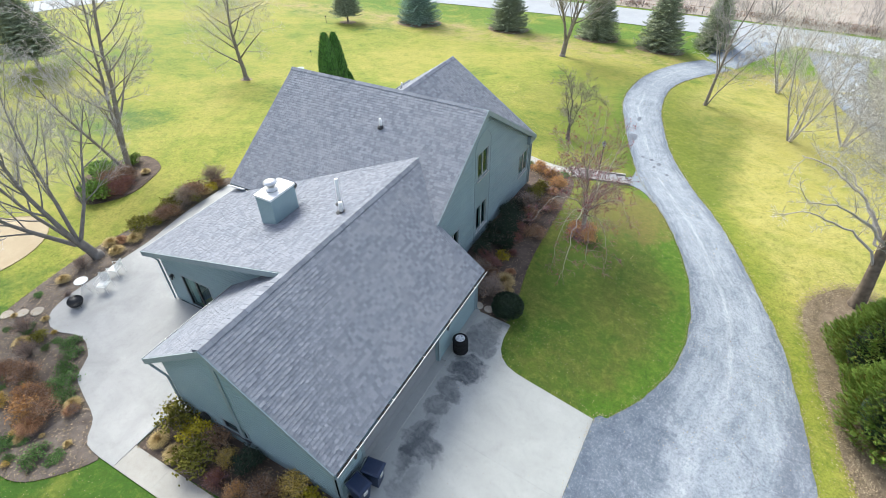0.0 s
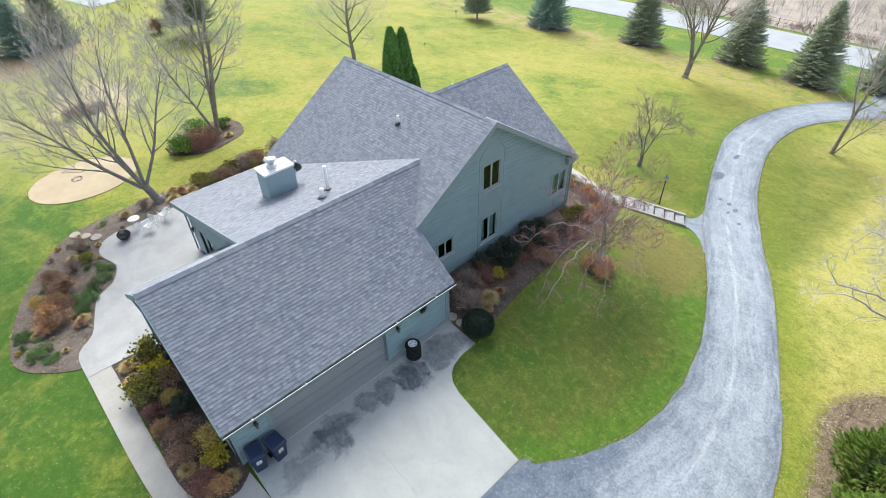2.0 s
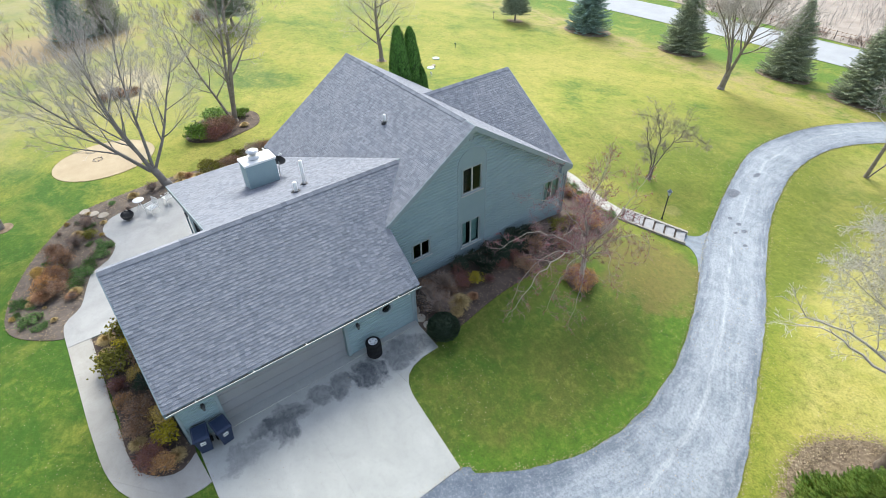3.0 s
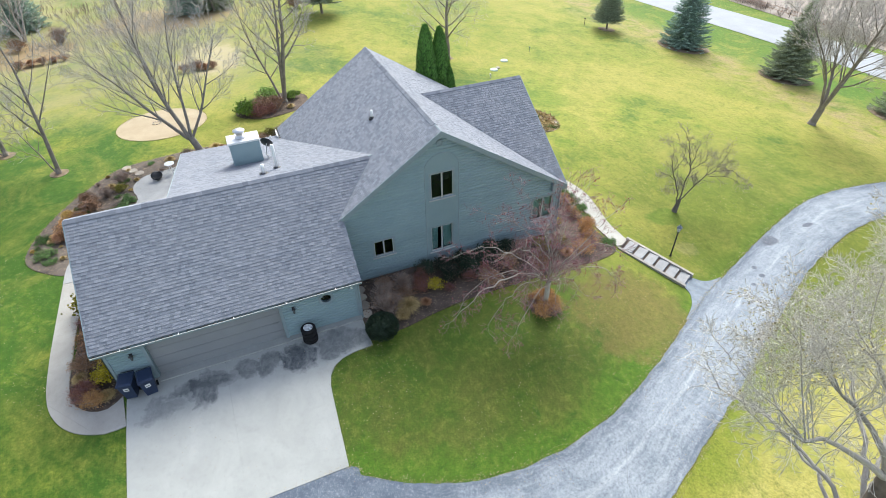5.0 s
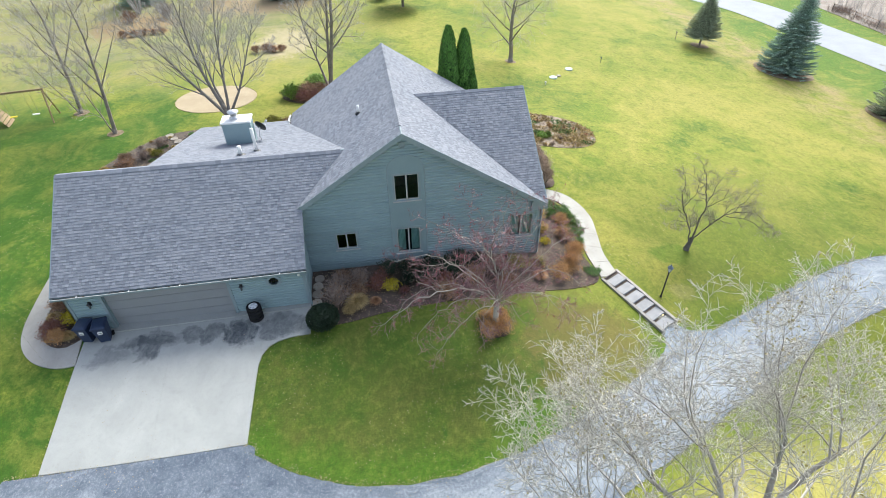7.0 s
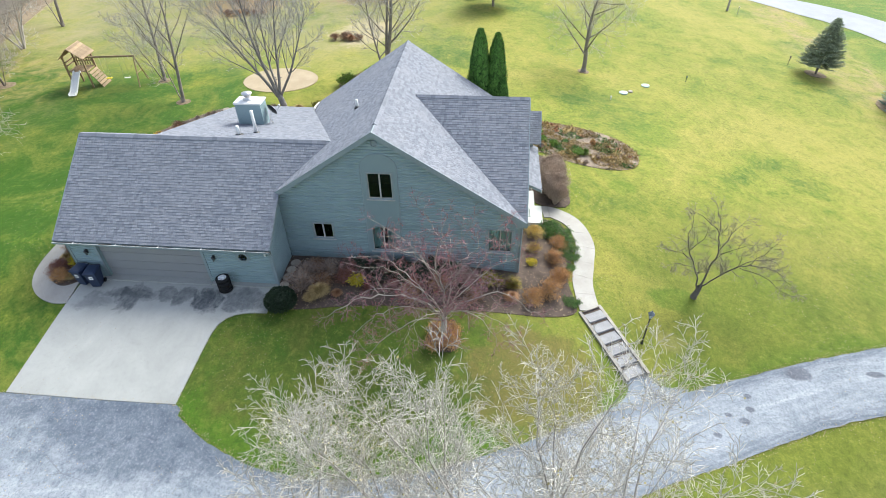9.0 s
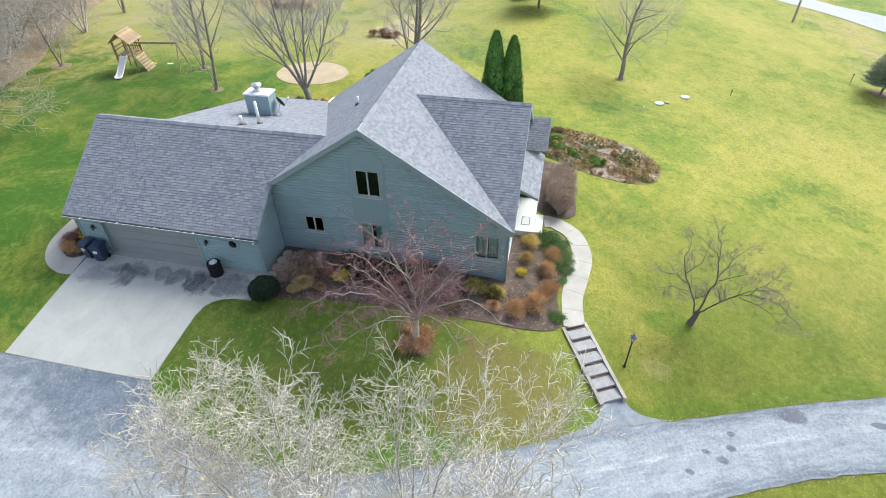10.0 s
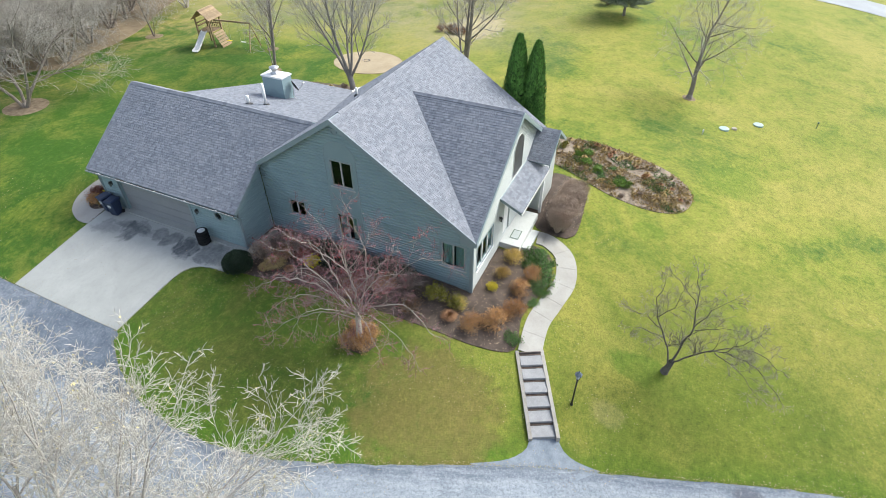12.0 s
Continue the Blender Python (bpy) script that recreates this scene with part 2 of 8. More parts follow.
    col = mixc(t, ramp(t, grit, 0.48, 0.32, 0, 0.42), col, (0.514, 0.530, 0.547))
    finish(t, p, col, v, 0.8, 0.6, 30.0)
    return m


def concrete_material(name, a, b, stains=False):
    m, t, p = shader(name)
    v = where(t)
    col = mixc(t, ramp(t, noise_tex(t, v, 0.6, 6, 0.6, 0.5), 0.3, 0.7), a, b)
    col = mixc(t, ramp(t, noise_tex(t, v, 5.0, 5, 0.7), 0.5, 0.8, 0, 0.25), col, tuple(k * 0.6 for k in a))
    col = mixc(t, ramp(t, noise_tex(t, v, 70.0, 3), 0.4, 0.8, 0, 0.25), col, tuple(k * 0.5 for k in a))
    if stains:
        # old dark tyre and oil marks in a row before the garage door
        grain = calc(t, "MULTIPLY", ramp(t, noise_tex(t, v, 1.3, 6, 0.7, 0.8), 0.34, 0.54, 0.5, 1.0), ramp(t, noise_tex(t, v, 5.0, 5, 0.7), 0.3, 0.6, 0.7, 1.0))
        shift = node(t, "ShaderNodeCombineXYZ", X=calc(t, "MULTIPLY", calc(t, "SUBTRACT", noise_tex(t, v, 0.9, 4, 0.6), 0.5), 1.3), Y=calc(t, "MULTIPLY", calc(t, "SUBTRACT", noise_tex(t, v, 0.63, 4, 0.6), 0.5), 2.6))
        bent = node(t, "ShaderNodeVectorMath", i0=v, i1=shift.outputs[0])
        bent.operation = "ADD"
        for cx, cy, rx, ry, k in ((1.8, 1.1, 0.6, 0.75, 0.45), (1.4, 2.9, 0.72, 1.1, 0.85), (1.15, 2.1, 0.4, 0.5, 0.5), (1.1, 4.75, 0.6, 0.5, 0.65), (1.15, 5.5, 0.55, 0.5, 0.7), (1.4, 7.0, 0.75, 0.9, 1.0), (1.3, 9.0, 0.75, 1.3, 0.7), (1.2, 4.0, 0.35, 2.6, 0.3)):
            mark = calc(t, "MULTIPLY", blotch(t, bent.outputs[0], cx, cy, rx, ry), grain)
            col = mixc(t, calc(t, "MULTIPLY", mark, k), col, (0.062, 0.072, 0.08))
    finish(t, p, col, v, 0.75, 0.25, 50.0)
    return m


def shingle_material():
    m, t, p = shader("asphalt_shingle")
    v = where(t)
    r = rnd(t)
    col = mixc(t, ramp(t, r, 0.0, 1.0), (0.188, 0.204, 0.236), (0.305, 0.323, 0.36))
    col = mixc(t, ramp(t, noise_tex(t, v, 0.5, 5, 0.6), 0.35, 0.7, 0, 0.35), col, (0.33, 0.335, 0.355))
    col = mixc(t, ramp(t, noise_tex(t, v, 90.0, 3), 0.35, 0.7, 0, 0.45), col, (0.11, 0.107, 0.125))
    finish(t, p, col, v, 0.9, 0.5, 80.0)
    return m


LAWN = lawn_material()
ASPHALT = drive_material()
CONCRETE = concrete_material("apron_concrete", (0.335, 0.34, 0.318), (0.42, 0.424, 0.398), True)
PATIO = concrete_material("patio_concrete", (0.31, 0.31, 0.30), (0.42, 0.415, 0.405))
WALK = concrete_material("walk_concrete", (0.31, 0.292, 0.258), (0.415, 0.397, 0.36))
ROAD = plain("street_concrete", (0.33, 0.345, 0.36), (0.40, 0.415, 0.43), 0.3, 20, 0.8, 0.2)
SHINGLE = shingle_material()
SIDING = plain("grey_green_siding", (0.236, 0.328, 0.35), (0.275, 0.374, 0.39), 1.2, 25, 0.55, 0.1, 0.03)
PANEL = plain("grey_green_panel", (0.224, 0.308, 0.33), (0.254, 0.342, 0.362), 1.0, 25, 0.55, 0.1)
PALE = plain("pale_siding", (0.46, 0.49, 0.47), (0.52, 0.55, 0.53), 1.2, 25, 0.55, 0.1)
TRIM = plain("grey_trim", (0.23, 0.295, 0.315), (0.27, 0.335, 0.355), 2, 30, 0.5, 0.1)
TAN = plain("pale_window_frame", (0.40, 0.41, 0.40), (0.48, 0.49, 0.48), 3, 40, 0.5, 0.1)
DARKFRAME = plain("dark_window_frame", (0.05, 0.05, 0.05), (0.08, 0.08, 0.08), 3, 40, 0.4, 0.1)
DOORPAINT = plain("taupe_door_paint", (0.26, 0.265, 0.275), (0.29, 0.295, 0.305), 0.8, 30, 0.5, 0.1)
CURTAIN = plain("grey_green_curtain", (0.42, 0.52, 0.53), (0.56, 0.66, 0.67), 3, 30, 0.9, 0.2)
ROOM = plain("dim_room_paint", (0.065, 0.105, 0.112), (0.095, 0.145, 0.152), 2, 20, 0.9, 0.1)
METAL = plain("galvanised_metal", (0.6, 0.6, 0.6), (0.72, 0.72, 0.72), 3, 30, 0.35, 0.1, 0, 0.9)
WHITE = plain("white_paint", (0.74, 0.74, 0.72), (0.82, 0.82, 0.8), 3, 30, 0.45, 0.1)
BLACK = plain("black_paint", (0.015, 0.015, 0.017), (0.03, 0.03, 0.032), 3, 40, 0.4, 0.2)
RUBBER = plain("tyre_rubber", (0.012, 0.012, 0.013), (0.025, 0.025, 0.026), 4, 60, 0.8, 0.4)
BINBLUE = plain("navy_bin_plastic", (0.012, 0.024, 0.06), (0.022, 0.04, 0.09), 3, 40, 0.45, 0.15)
SILVER = plain("alloy_silver", (0.80, 0.81, 0.82), (0.88, 0.88, 0.89), 5, 40, 0.4, 0.1)
MULCH = plain("bark_mulch", (0.07, 0.054, 0.046), (0.175, 0.132, 0.106), 1.3, 26, 0.95, 1.0)
GREYMULCH = plain("weathered_bark_mulch", (0.105, 0.086, 0.074), (0.25, 0.205, 0.172), 1.3, 26, 0.95, 1.0)
DUFF = plain("leaf_litter_soil", (0.15, 0.11, 0.075), (0.33, 0.26, 0.18), 3.0, 12, 0.95, 1.0)
SAND = plain("pale_sand", (0.39, 0.31, 0.205), (0.47, 0.385, 0.265), 0.8, 30, 0.95, 0.4)
GREYBARK = plain("dark_grey_bark", (0.18, 0.163, 0.148), (0.315, 0.285, 0.258), 3, 30, 0.9, 0.8)
BARK = plain("grey_bark", (0.20, 0.17, 0.145), (0.34, 0.30, 0.26), 3, 30, 0.9, 0.8)
TWIG = plain("pale_grey_twig", (0.42, 0.38, 0.345), (0.58, 0.54, 0.495), 3, 30, 0.9, 0.3, 0.25)
PALEBARK = plain("pale_bark", (0.33, 0.295, 0.25), (0.50, 0.455, 0.39), 3, 30, 0.9, 0.6, 0.2)
PALETWIG = plain("pale_twig", (0.445, 0.415, 0.36), (0.63, 0.60, 0.54), 3, 30, 0.9, 0.3, 0.25)
CLUMPTWIG = plain("pale_grey_branchlets", (0.52, 0.48, 0.43), (0.70, 0.66, 0.60), 3, 30, 0.9, 0.3, 0.25)
REDTWIG = plain("reddish_twig", (0.21, 0.095, 0.108), (0.38, 0.25, 0.262), 3, 30, 0.8, 0.3, 0.3)
BERRY = plain("red_crab_fruit", (0.30, 0.03, 0.04), (0.42, 0.06, 0.06), 8, 30, 0.5, 0.1, 0.3)
DARKBARK = plain("dark_bark", (0.11, 0.09, 0.085), (0.21, 0.18, 0.165), 3, 30, 0.9, 0.8)
SPRUCE = plain("blue_green_needles", (0.20, 0.31, 0.235), (0.40, 0.52, 0.42), 1.0, 12, 0.8, 0.3, 0.45)
BROWNSPRUCE = plain("grey_green_needles", (0.255, 0.30, 0.175), (0.43, 0.465, 0.31), 1.0, 12, 0.8, 0.3, 0.45)
CEDAR = plain("cedar_green", (0.06, 0.165, 0.022), (0.13, 0.29, 0.05), 1.5, 12, 0.75, 0.3, 0.5)
YEW = plain("yew_green", (0.105, 0.225, 0.023), (0.27, 0.39, 0.065), 1.5, 12, 0.75, 0.3, 0.5)
# boxwood leaves, and the shade colour of the cores in cedars and yews
DARKBOX = plain("dark_boxwood_and_core_shade", (0.012, 0.032, 0.014), (0.03, 0.055, 0.025), 2.5, 14, 0.7, 0.3, 0.5)
GREENLEAF = plain("ground_cover_green", (0.08, 0.18, 0.038), (0.18, 0.315, 0.08), 2.5, 14, 0.7, 0.3, 0.5)
TAWNY = plain("tawny_grass", (0.31, 0.16, 0.085), (0.48, 0.28, 0.16), 2, 14, 0.9, 0.3, 0.4)
SPIREA = plain("light_rust_shrub", (0.44, 0.22, 0.08), (0.66, 0.40, 0.185), 2, 14, 0.9, 0.3, 0.45)
AMBER = plain("amber_shrub", (0.55, 0.37, 0.08), (0.74, 0.55, 0.20), 2, 14, 0.9, 0.3, 0.45)
LASTLEAF = plain("dry_olive_leaves", (0.42, 0.36, 0.14), (0.62, 0.52, 0.26), 2, 14, 0.9, 0.3, 0.45)
REDBROWN = plain("red_brown_shrub", (0.20, 0.085, 0.06), (0.34, 0.17, 0.11), 2, 14, 0.9, 0.3, 0.45)
RUST = plain("rust_shrub", (0.26, 0.14, 0.08), (0.44, 0.28, 0.17), 2, 14, 0.9, 0.3, 0.5)
STRAW = plain("straw_grass", (0.40, 0.29, 0.12), (0.58, 0.44, 0.22), 2, 14, 0.9, 0.3, 0.4)
GOLD = plain("golden_shrub", (0.50, 0.40, 0.03), (0.68, 0.56, 0.07), 2, 14, 0.8, 0.3, 0.4)
TRUNKBARK = plain("rough_brown_bark", (0.10, 0.078, 0.06), (0.27, 0.22, 0.175), 3, 12, 0.95, 1.0)
OLIVE = plain("olive_shrub", (0.17, 0.165, 0.03), (0.31, 0.27, 0.06), 2, 14, 0.85, 0.3, 0.45)
GREYSTEM = plain("grey_brown_stems", (0.29, 0.22, 0.185), (0.45, 0.36, 0.305), 2, 14, 0.9, 0.3, 0.4)
LITTER = plain("dry_plant_litter", (0.24, 0.19, 0.145), (0.44, 0.36, 0.275), 1.6, 9, 0.95, 1.0)
OLDBARK = plain("weathered_pale_bark", (0.34, 0.305, 0.275), (0.54, 0.50, 0.455), 3, 30, 0.9, 0.8, 0.2)
PORCH = concrete_material("porch_concrete", (0.55, 0.56, 0.53), (0.64, 0.65, 0.62))
FRINGE = plain("edge_grass", (0.20, 0.22, 0.04), (0.40, 0.36, 0.14), 0.5, 8, 0.85, 0.0, 0.45)
WOODFLOOR = plain("woodland_litter", (0.20, 0.15, 0.10), (0.34, 0.27, 0.18), 0.6, 9, 0.95, 1.0)
HEDGE = plain("brown_hedge_twig", (0.36, 0.275, 0.215), (0.53, 0.42, 0.335), 1.5, 14, 0.9, 0.3, 0.4)
APPLEBARK = plain("dark_grey_fruit_bark", (0.10, 0.088, 0.08), (0.21, 0.19, 0.175), 3, 30, 0.9, 0.6, 0.2)
STONE = plain("pale_stone", (0.38, 0.33, 0.27), (0.50, 0.45, 0.38), 2, 20, 0.85, 0.5, 0.15)
TIMBER = plain("weathered_timber", (0.34, 0.31, 0.27), (0.46, 0.43, 0.39), 3, 30, 0.85, 0.5, 0.15)
TREAD = plain("gravel_tread", (0.30, 0.298, 0.30), (0.41, 0.405, 0.405), 2.5, 25, 0.9, 0.7)
PLAYWOOD = plain("honey_timber", (0.29, 0.195, 0.11), (0.43, 0.31, 0.18), 3, 30, 0.75, 0.4, 0.25)
GREENPAINT = plain("dark_green_paint", (0.05, 0.10, 0.05), (0.08, 0.14, 0.07), 3, 30, 0.5, 0.2)
LID = plain("pale_green_lid", (0.30, 0.42, 0.37), (0.40, 0.52, 0.46), 3, 30, 0.6, 0.2)
BEDLEAF = plain("brown_bed_leaves", (0.20, 0.15, 0.10), (0.36, 0.28, 0.19), 2, 12, 0.9, 0.2, 0.4)
DEADLEAF = plain("fallen_leaves", (0.30, 0.22, 0.12), (0.52, 0.44, 0.31), 2, 12, 0.9, 0.2, 0.4)


# ---- builders ----
from mathutils.geometry import delaunay_2d_cdt


class Shape:
    """Gathers points and faces for one mesh."""

    def __init__(self):
        self.v, self.f = [], []

    def add(self, pts, faces):
        k = len(self.v)
        self.v.extend(tuple(p) for p in pts)
        self.f.extend(tuple(i + k for i in f) for f in faces)
        return self

    def hexa(self, p):
        """Eight corners: four below, four above, each ring counterclockwise from above."""
        return self.add(p, [(3, 2, 1, 0), (4, 5, 6, 7), (0, 1, 5, 4), (1, 2, 6, 5), (2, 3, 7, 6), (3, 0, 4, 7)])

    def box(self, x0, x1, y0, y1, z0, z1, fn=None):
        p = [(x0, y0, z0), (x1, y0, z0), (x1, y1, z0), (x0, y1, z0), (x0, y0, z1), (x1, y0, z1), (x1, y1, z1), (x0, y1, z1)]
        return self.hexa([fn(*q) for q in p] if fn else p)

    def chamfered(self, x0, x1, y0, y1, z0, z1, c, fn=None):
        """A box with its upright and top edges cut by c."""
        ring = lambda d, z: [(x0 + c + d, y0 + d, z), (x1 - c - d, y0 + d, z), (x1 - d, y0 + c + d, z), (x1 - d, y1 - c - d, z),
                             (x1 - c - d, y1 - d, z), (x0 + c + d, y1 - d, z), (x0 + d, y1 - c - d, z), (x0 + d, y0 + c + d, z)]
        return self.rings([ring(0, z0), ring(0, z1 - c), ring(c * 0.7, z1)], fn)

    def rings(self, rings, fn=None, caps=True):
        n, k = len(rings[0]), len(rings)
        pts = [fn(*p) if fn else p for r in rings for p in r]
        faces = [(i * n + j, i * n + (j + 1) % n, (i + 1) * n + (j + 1) % n, (i + 1) * n + j) for i in range(k - 1) for j in range(n)]
        if caps:
            faces += [tuple(reversed(range(n))), tuple((k - 1) * n + j for j in range(n))]
        return self.add(pts, faces)

    def lathe(self, profile, n=16, at=(0, 0, 0), fn=None):
        rings = [[(at[0] + r * math.cos(6.28318 * j / n), at[1] + r * math.sin(6.28318 * j / n), at[2] + z) for j in range(n)] for r, z in profile]
        return self.rings(rings, fn)

    def tube(self, pts, radii, n=6, caps=False):
        rings = []
        pts = [Vector(p) for p in pts]
        side = Vector((0.31, 0.87, 0.38))
        for i, p in enumerate(pts):
            d = (pts[min(i + 1, len(pts) - 1)] - pts[max(i - 1, 0)]).normalized()
            a = (side - d * side.dot(d)).normalized()
            b = d.cross(a)
            r = radii[i] if isinstance(radii, (list, tuple)) else radii
            rings.append([p + a * (r * math.cos(6.28318 * j / n)) + b * (r * math.sin(6.28318 * j / n)) for j in range(n)])
        return self.rings(rings, None, caps)

    def mesh(self, name, material, smooth=False):
        me = bpy.data.meshes.new(name)
        me.from_pydata(self.v, [], self.f)
        if material:
            me.materials.append(material)
        if smooth:
            me.polygons.foreach_set("use_smooth", [True] * len(me.polygons))
        me.update()
        return me


def part(name, shape, material, parent, label="", smooth=False, kind=""):
    ob = new(name, shape.mesh(name, material, smooth))
    ob.parent = parent
    return tagged(ob, label, kind=kind)


def thing(name, label, category, m=None, group="", kind=""):
    """An Empty at a thing's base."""
    ob = tagged(new(name), label, category, group, kind)
    ob.empty_display_size = 0.3
    if m is not None:
        ob.matrix_basis = m
    return ob


def solid(name, shape, material, label, category="", kind="", smooth=False, group=""):
    return tagged(new(name, shape.mesh(name, material, smooth)), label, category, group, kind)


def soft_step(u, w):
    return w * math.log1p(math.exp(-abs(u) / w)) + max(u, 0.0)


def bump_at(x, y, cx, cy, s):
    return math.exp(-((x - cx) ** 2 + (y - cy) ** 2) / s)


GZ = [0.0733, -0.1502, 0.0198, -0.2292, 0.1097, 0.01, -0.0187, -0.9144, 0.1218, 0.2323, -0.8709, 0.3382]


def ground_z(x, y):
    """The lie of the land: a knoll that falls towards the street and the drive."""
    e = soft_step(x - 1, 1.5) - soft_step(x - 9, 2)
    w = soft_step(-12 - x, 3)
    z = (GZ[0] + GZ[1] * soft_step(y - 23, 3) + GZ[2] * soft_step(y - 34, 4) + GZ[3] * e + GZ[4] * e / (1 + math.exp(-(y - 21) / 3))
         + GZ[5] * w / (1 + math.exp(-(y - 24) / 4)) + GZ[6] * w + GZ[7] * bump_at(x, y, 3, 31, 60) + GZ[8] * bump_at(x, y, -14, 32, 70)
         + GZ[9] * bump_at(x, y, 8, 46, 200) + GZ[10] * bump_at(x, y, -36, 31, 300) + GZ[11] * bump_at(x, y, 8, 12, 30))
    return max(z, -6.5)


def curve_through(pts, closed=False, step=0.4):
    """A smooth line through a few marks (Catmull-Rom)."""
    n = len(pts)
    out = []
    for i in range(n if closed else n - 1):
        if closed:
            p = [pts[(i + k) % n] for k in (-1, 0, 1, 2)]
        else:
            p = [pts[max(i - 1, 0)], pts[i], pts[i + 1], pts[min(i + 2, n - 1)]]
        m = max(2, int(math.dist(p[1], p[2]) / step))
        for j in range(m):
            s = j / m
            out.append(tuple(0.5 * (2 * b + (c - a) * s + (2 * a - 5 * b + 4 * c - d) * s * s + (3 * b - a - 3 * c + d) * s ** 3)
                             for a, b, c, d in zip(*p)))
    if not closed:
        out.append(tuple(pts[-1]))
    return out


def straight(pts, step=0.5):
    """A closed outline with straight sides."""
    out = []
    for a, b in zip(pts, pts[1:] + pts[:1]):
        m = max(1, int(math.dist(a, b) / step))
        out += [(a[0] + (b[0] - a[0]) * j / m, a[1] + (b[1] - a[1]) * j / m) for j in range(m)]
    return out


def inside(x, y, outline):
    hit = False
    for (ax, ay), (bx, by) in zip(outline, outline[1:] + outline[:1]):
        if (ay > y) != (by > y) and x < (bx - ax) * (y - ay) / (by - ay) + ax:
            hit = not hit
    return hit


def cut(outline, px, py, nx, ny):
    """The part of an outline on the side of a line to which (nx, ny) points."""
    out = []
    side = lambda q: (q[0] - px) * nx + (q[1] - py) * ny
    for a, b in zip(outline, outline[1:] + outline[:1]):
        sa, sb = side(a), side(b)
        if sa >= 0:
            out.append(a)
        if sa * sb < 0:
            k = sa / (sa - sb)
            out.append((a[0] + (b[0] - a[0]) * k, a[1] + (b[1] - a[1]) * k))
    return out


def sheet(outline, lift, cell=0.8, skirt=0.12, height=ground_z, rough=0.0):
    """A patch of paving or soil that follows the land."""
    if sum(a[0] * b[1] - b[0] * a[1] for a, b in zip(outline, outline[1:] + outline[:1])) < 0:
        outline = outline[::-1]
    xs, ys = [p[0] for p in outline], [p[1] for p in outline]
    pts = [Vector(p) for p in outline]
    n = len(pts)
    edges = [(i, (i + 1) % n) for i in range(n)]
    y = min(ys) + cell / 2
    while y < max(ys):
        x = min(xs) + cell / 2
        while x < max(xs):
            if inside(x, y, outline):
                pts.append(Vector((x, y)))
            x += cell
        y += cell
    vs, _, fs, *_ = delaunay_2d_cdt(pts, edges, [list(range(n))], 1, 1e-4)
    s = Shape()
    top = [(v.x, v.y, height(v.x, v.y) + lift + (noise.noise((v.x * 1.3, v.y * 1.3, 0)) * rough)) for v in vs]
    s.add(top, fs)
    rim = [(x, y, height(x, y) + lift) for x, y in outline]
    m = len(rim)
    s.add(rim + [(x, y, z - skirt) for x, y, z in rim], [(i, i + m, (i + 1) % m + m, (i + 1) % m) for i in range(m)])
    return s


def frame_of(o, u, n):
    """Maps (along, out, up) to the world, for a wall that starts at o, runs along u and faces n."""
    o, u, n = Vector(o), Vector(u), Vector(n)
    return lambda a, c, b: tuple(o + u * a + n * c + Vector((0, 0, b)))

# ---- ground, drive, paving and beds ----
APRON = straight([(0.12, -0.15), (6.8, -0.3), (6.92, 7.75), (3.9, 7.93), (3.3, 7.98), (2.8, 8.12), (2.42, 8.4), (2.18, 8.8), (2.04, 9.4), (2.0, 10.3), (0.12, 10.3)])
SIDE_WALK = [(-8.2, -2.45), (-8.2, -3.45)] + curve_through([(-3, -3.42), (-0.6, -3.3), (0.7, -2.9), (1.6, -2.1), (2.05, -1.0), (2.0, -0.2)], step=0.3) + curve_through([(0.55, -0.3), (0.95, -0.9), (0.8, -1.6), (0.1, -2.25), (-0.9, -2.45)], step=0.3)
PATIO_EDGE = curve_through([(-8.2, -3.45), (-9.9, -3.35), (-10.8, -2.5), (-12.2, -2.0), (-13.4, -1.5), (-14.0, -0.6), (-15.4, 0.0), (-16.8, -0.35), (-17.9, -0.1),
                            (-18.6, 0.9), (-18.8, 3.5), (-18.85, 6.3), (-19.15, 8.0), (-19.4, 10.0), (-19.45, 13.0)], step=0.4) + [(-13.2, 13.0), (-13.2, 3.9), (-7.6, 3.9), (-7.6, -0.3), (-8.2, -1.0)]
DRIVE_IN = [(6.86, -1.6), (6.88, 3.0), (6.96, 7.6), (7.55, 8.25), (8.7, 10.3), (9.5, 12.9), (9.5, 16.2), (8.6, 19.8), (7.1, 23.3), (5.5, 26.4), (3.85, 29.9), (1.2, 36.9), (-0.8, 44.4),
            (-0.8, 54.0), (1.3, 63.0), (4.0, 70.0), (4.5, 79.5)]
DRIVE_OUT = [(16.5, -6.0), (16.2, 0.0), (15.8, 6.0), (15.5, 8.5), (15.0, 11.3), (14.4, 14.0), (13.7, 16.6), (12.3, 19.8), (10.3, 24.4), (8.9, 27.4), (7.4, 30.5), (4.5, 37.2), (2.7, 44.6),
             (2.6, 52.4), (4.7, 60.2), (8.0, 68.0), (13.5, 79.5)]
SPUR = curve_through([(3.48, 27.67), (3.95, 27.72), (4.5, 27.42), (5.0, 26.9), (5.65, 25.9)], step=0.25) + [(5.6, 27.5), (4.6, 29.6)] + curve_through([(3.42, 30.7), (3.5, 29.75), (3.35, 29.15), (2.92, 28.73)], step=0.25)
FRONT_WALK = [(-0.25, 26.4), (-2.1, 26.2), (-3.75, 26.45), (-5.5, 26.65), (-7.15, 26.1), (-7.9, 25.0), (-7.9, 24.3)]
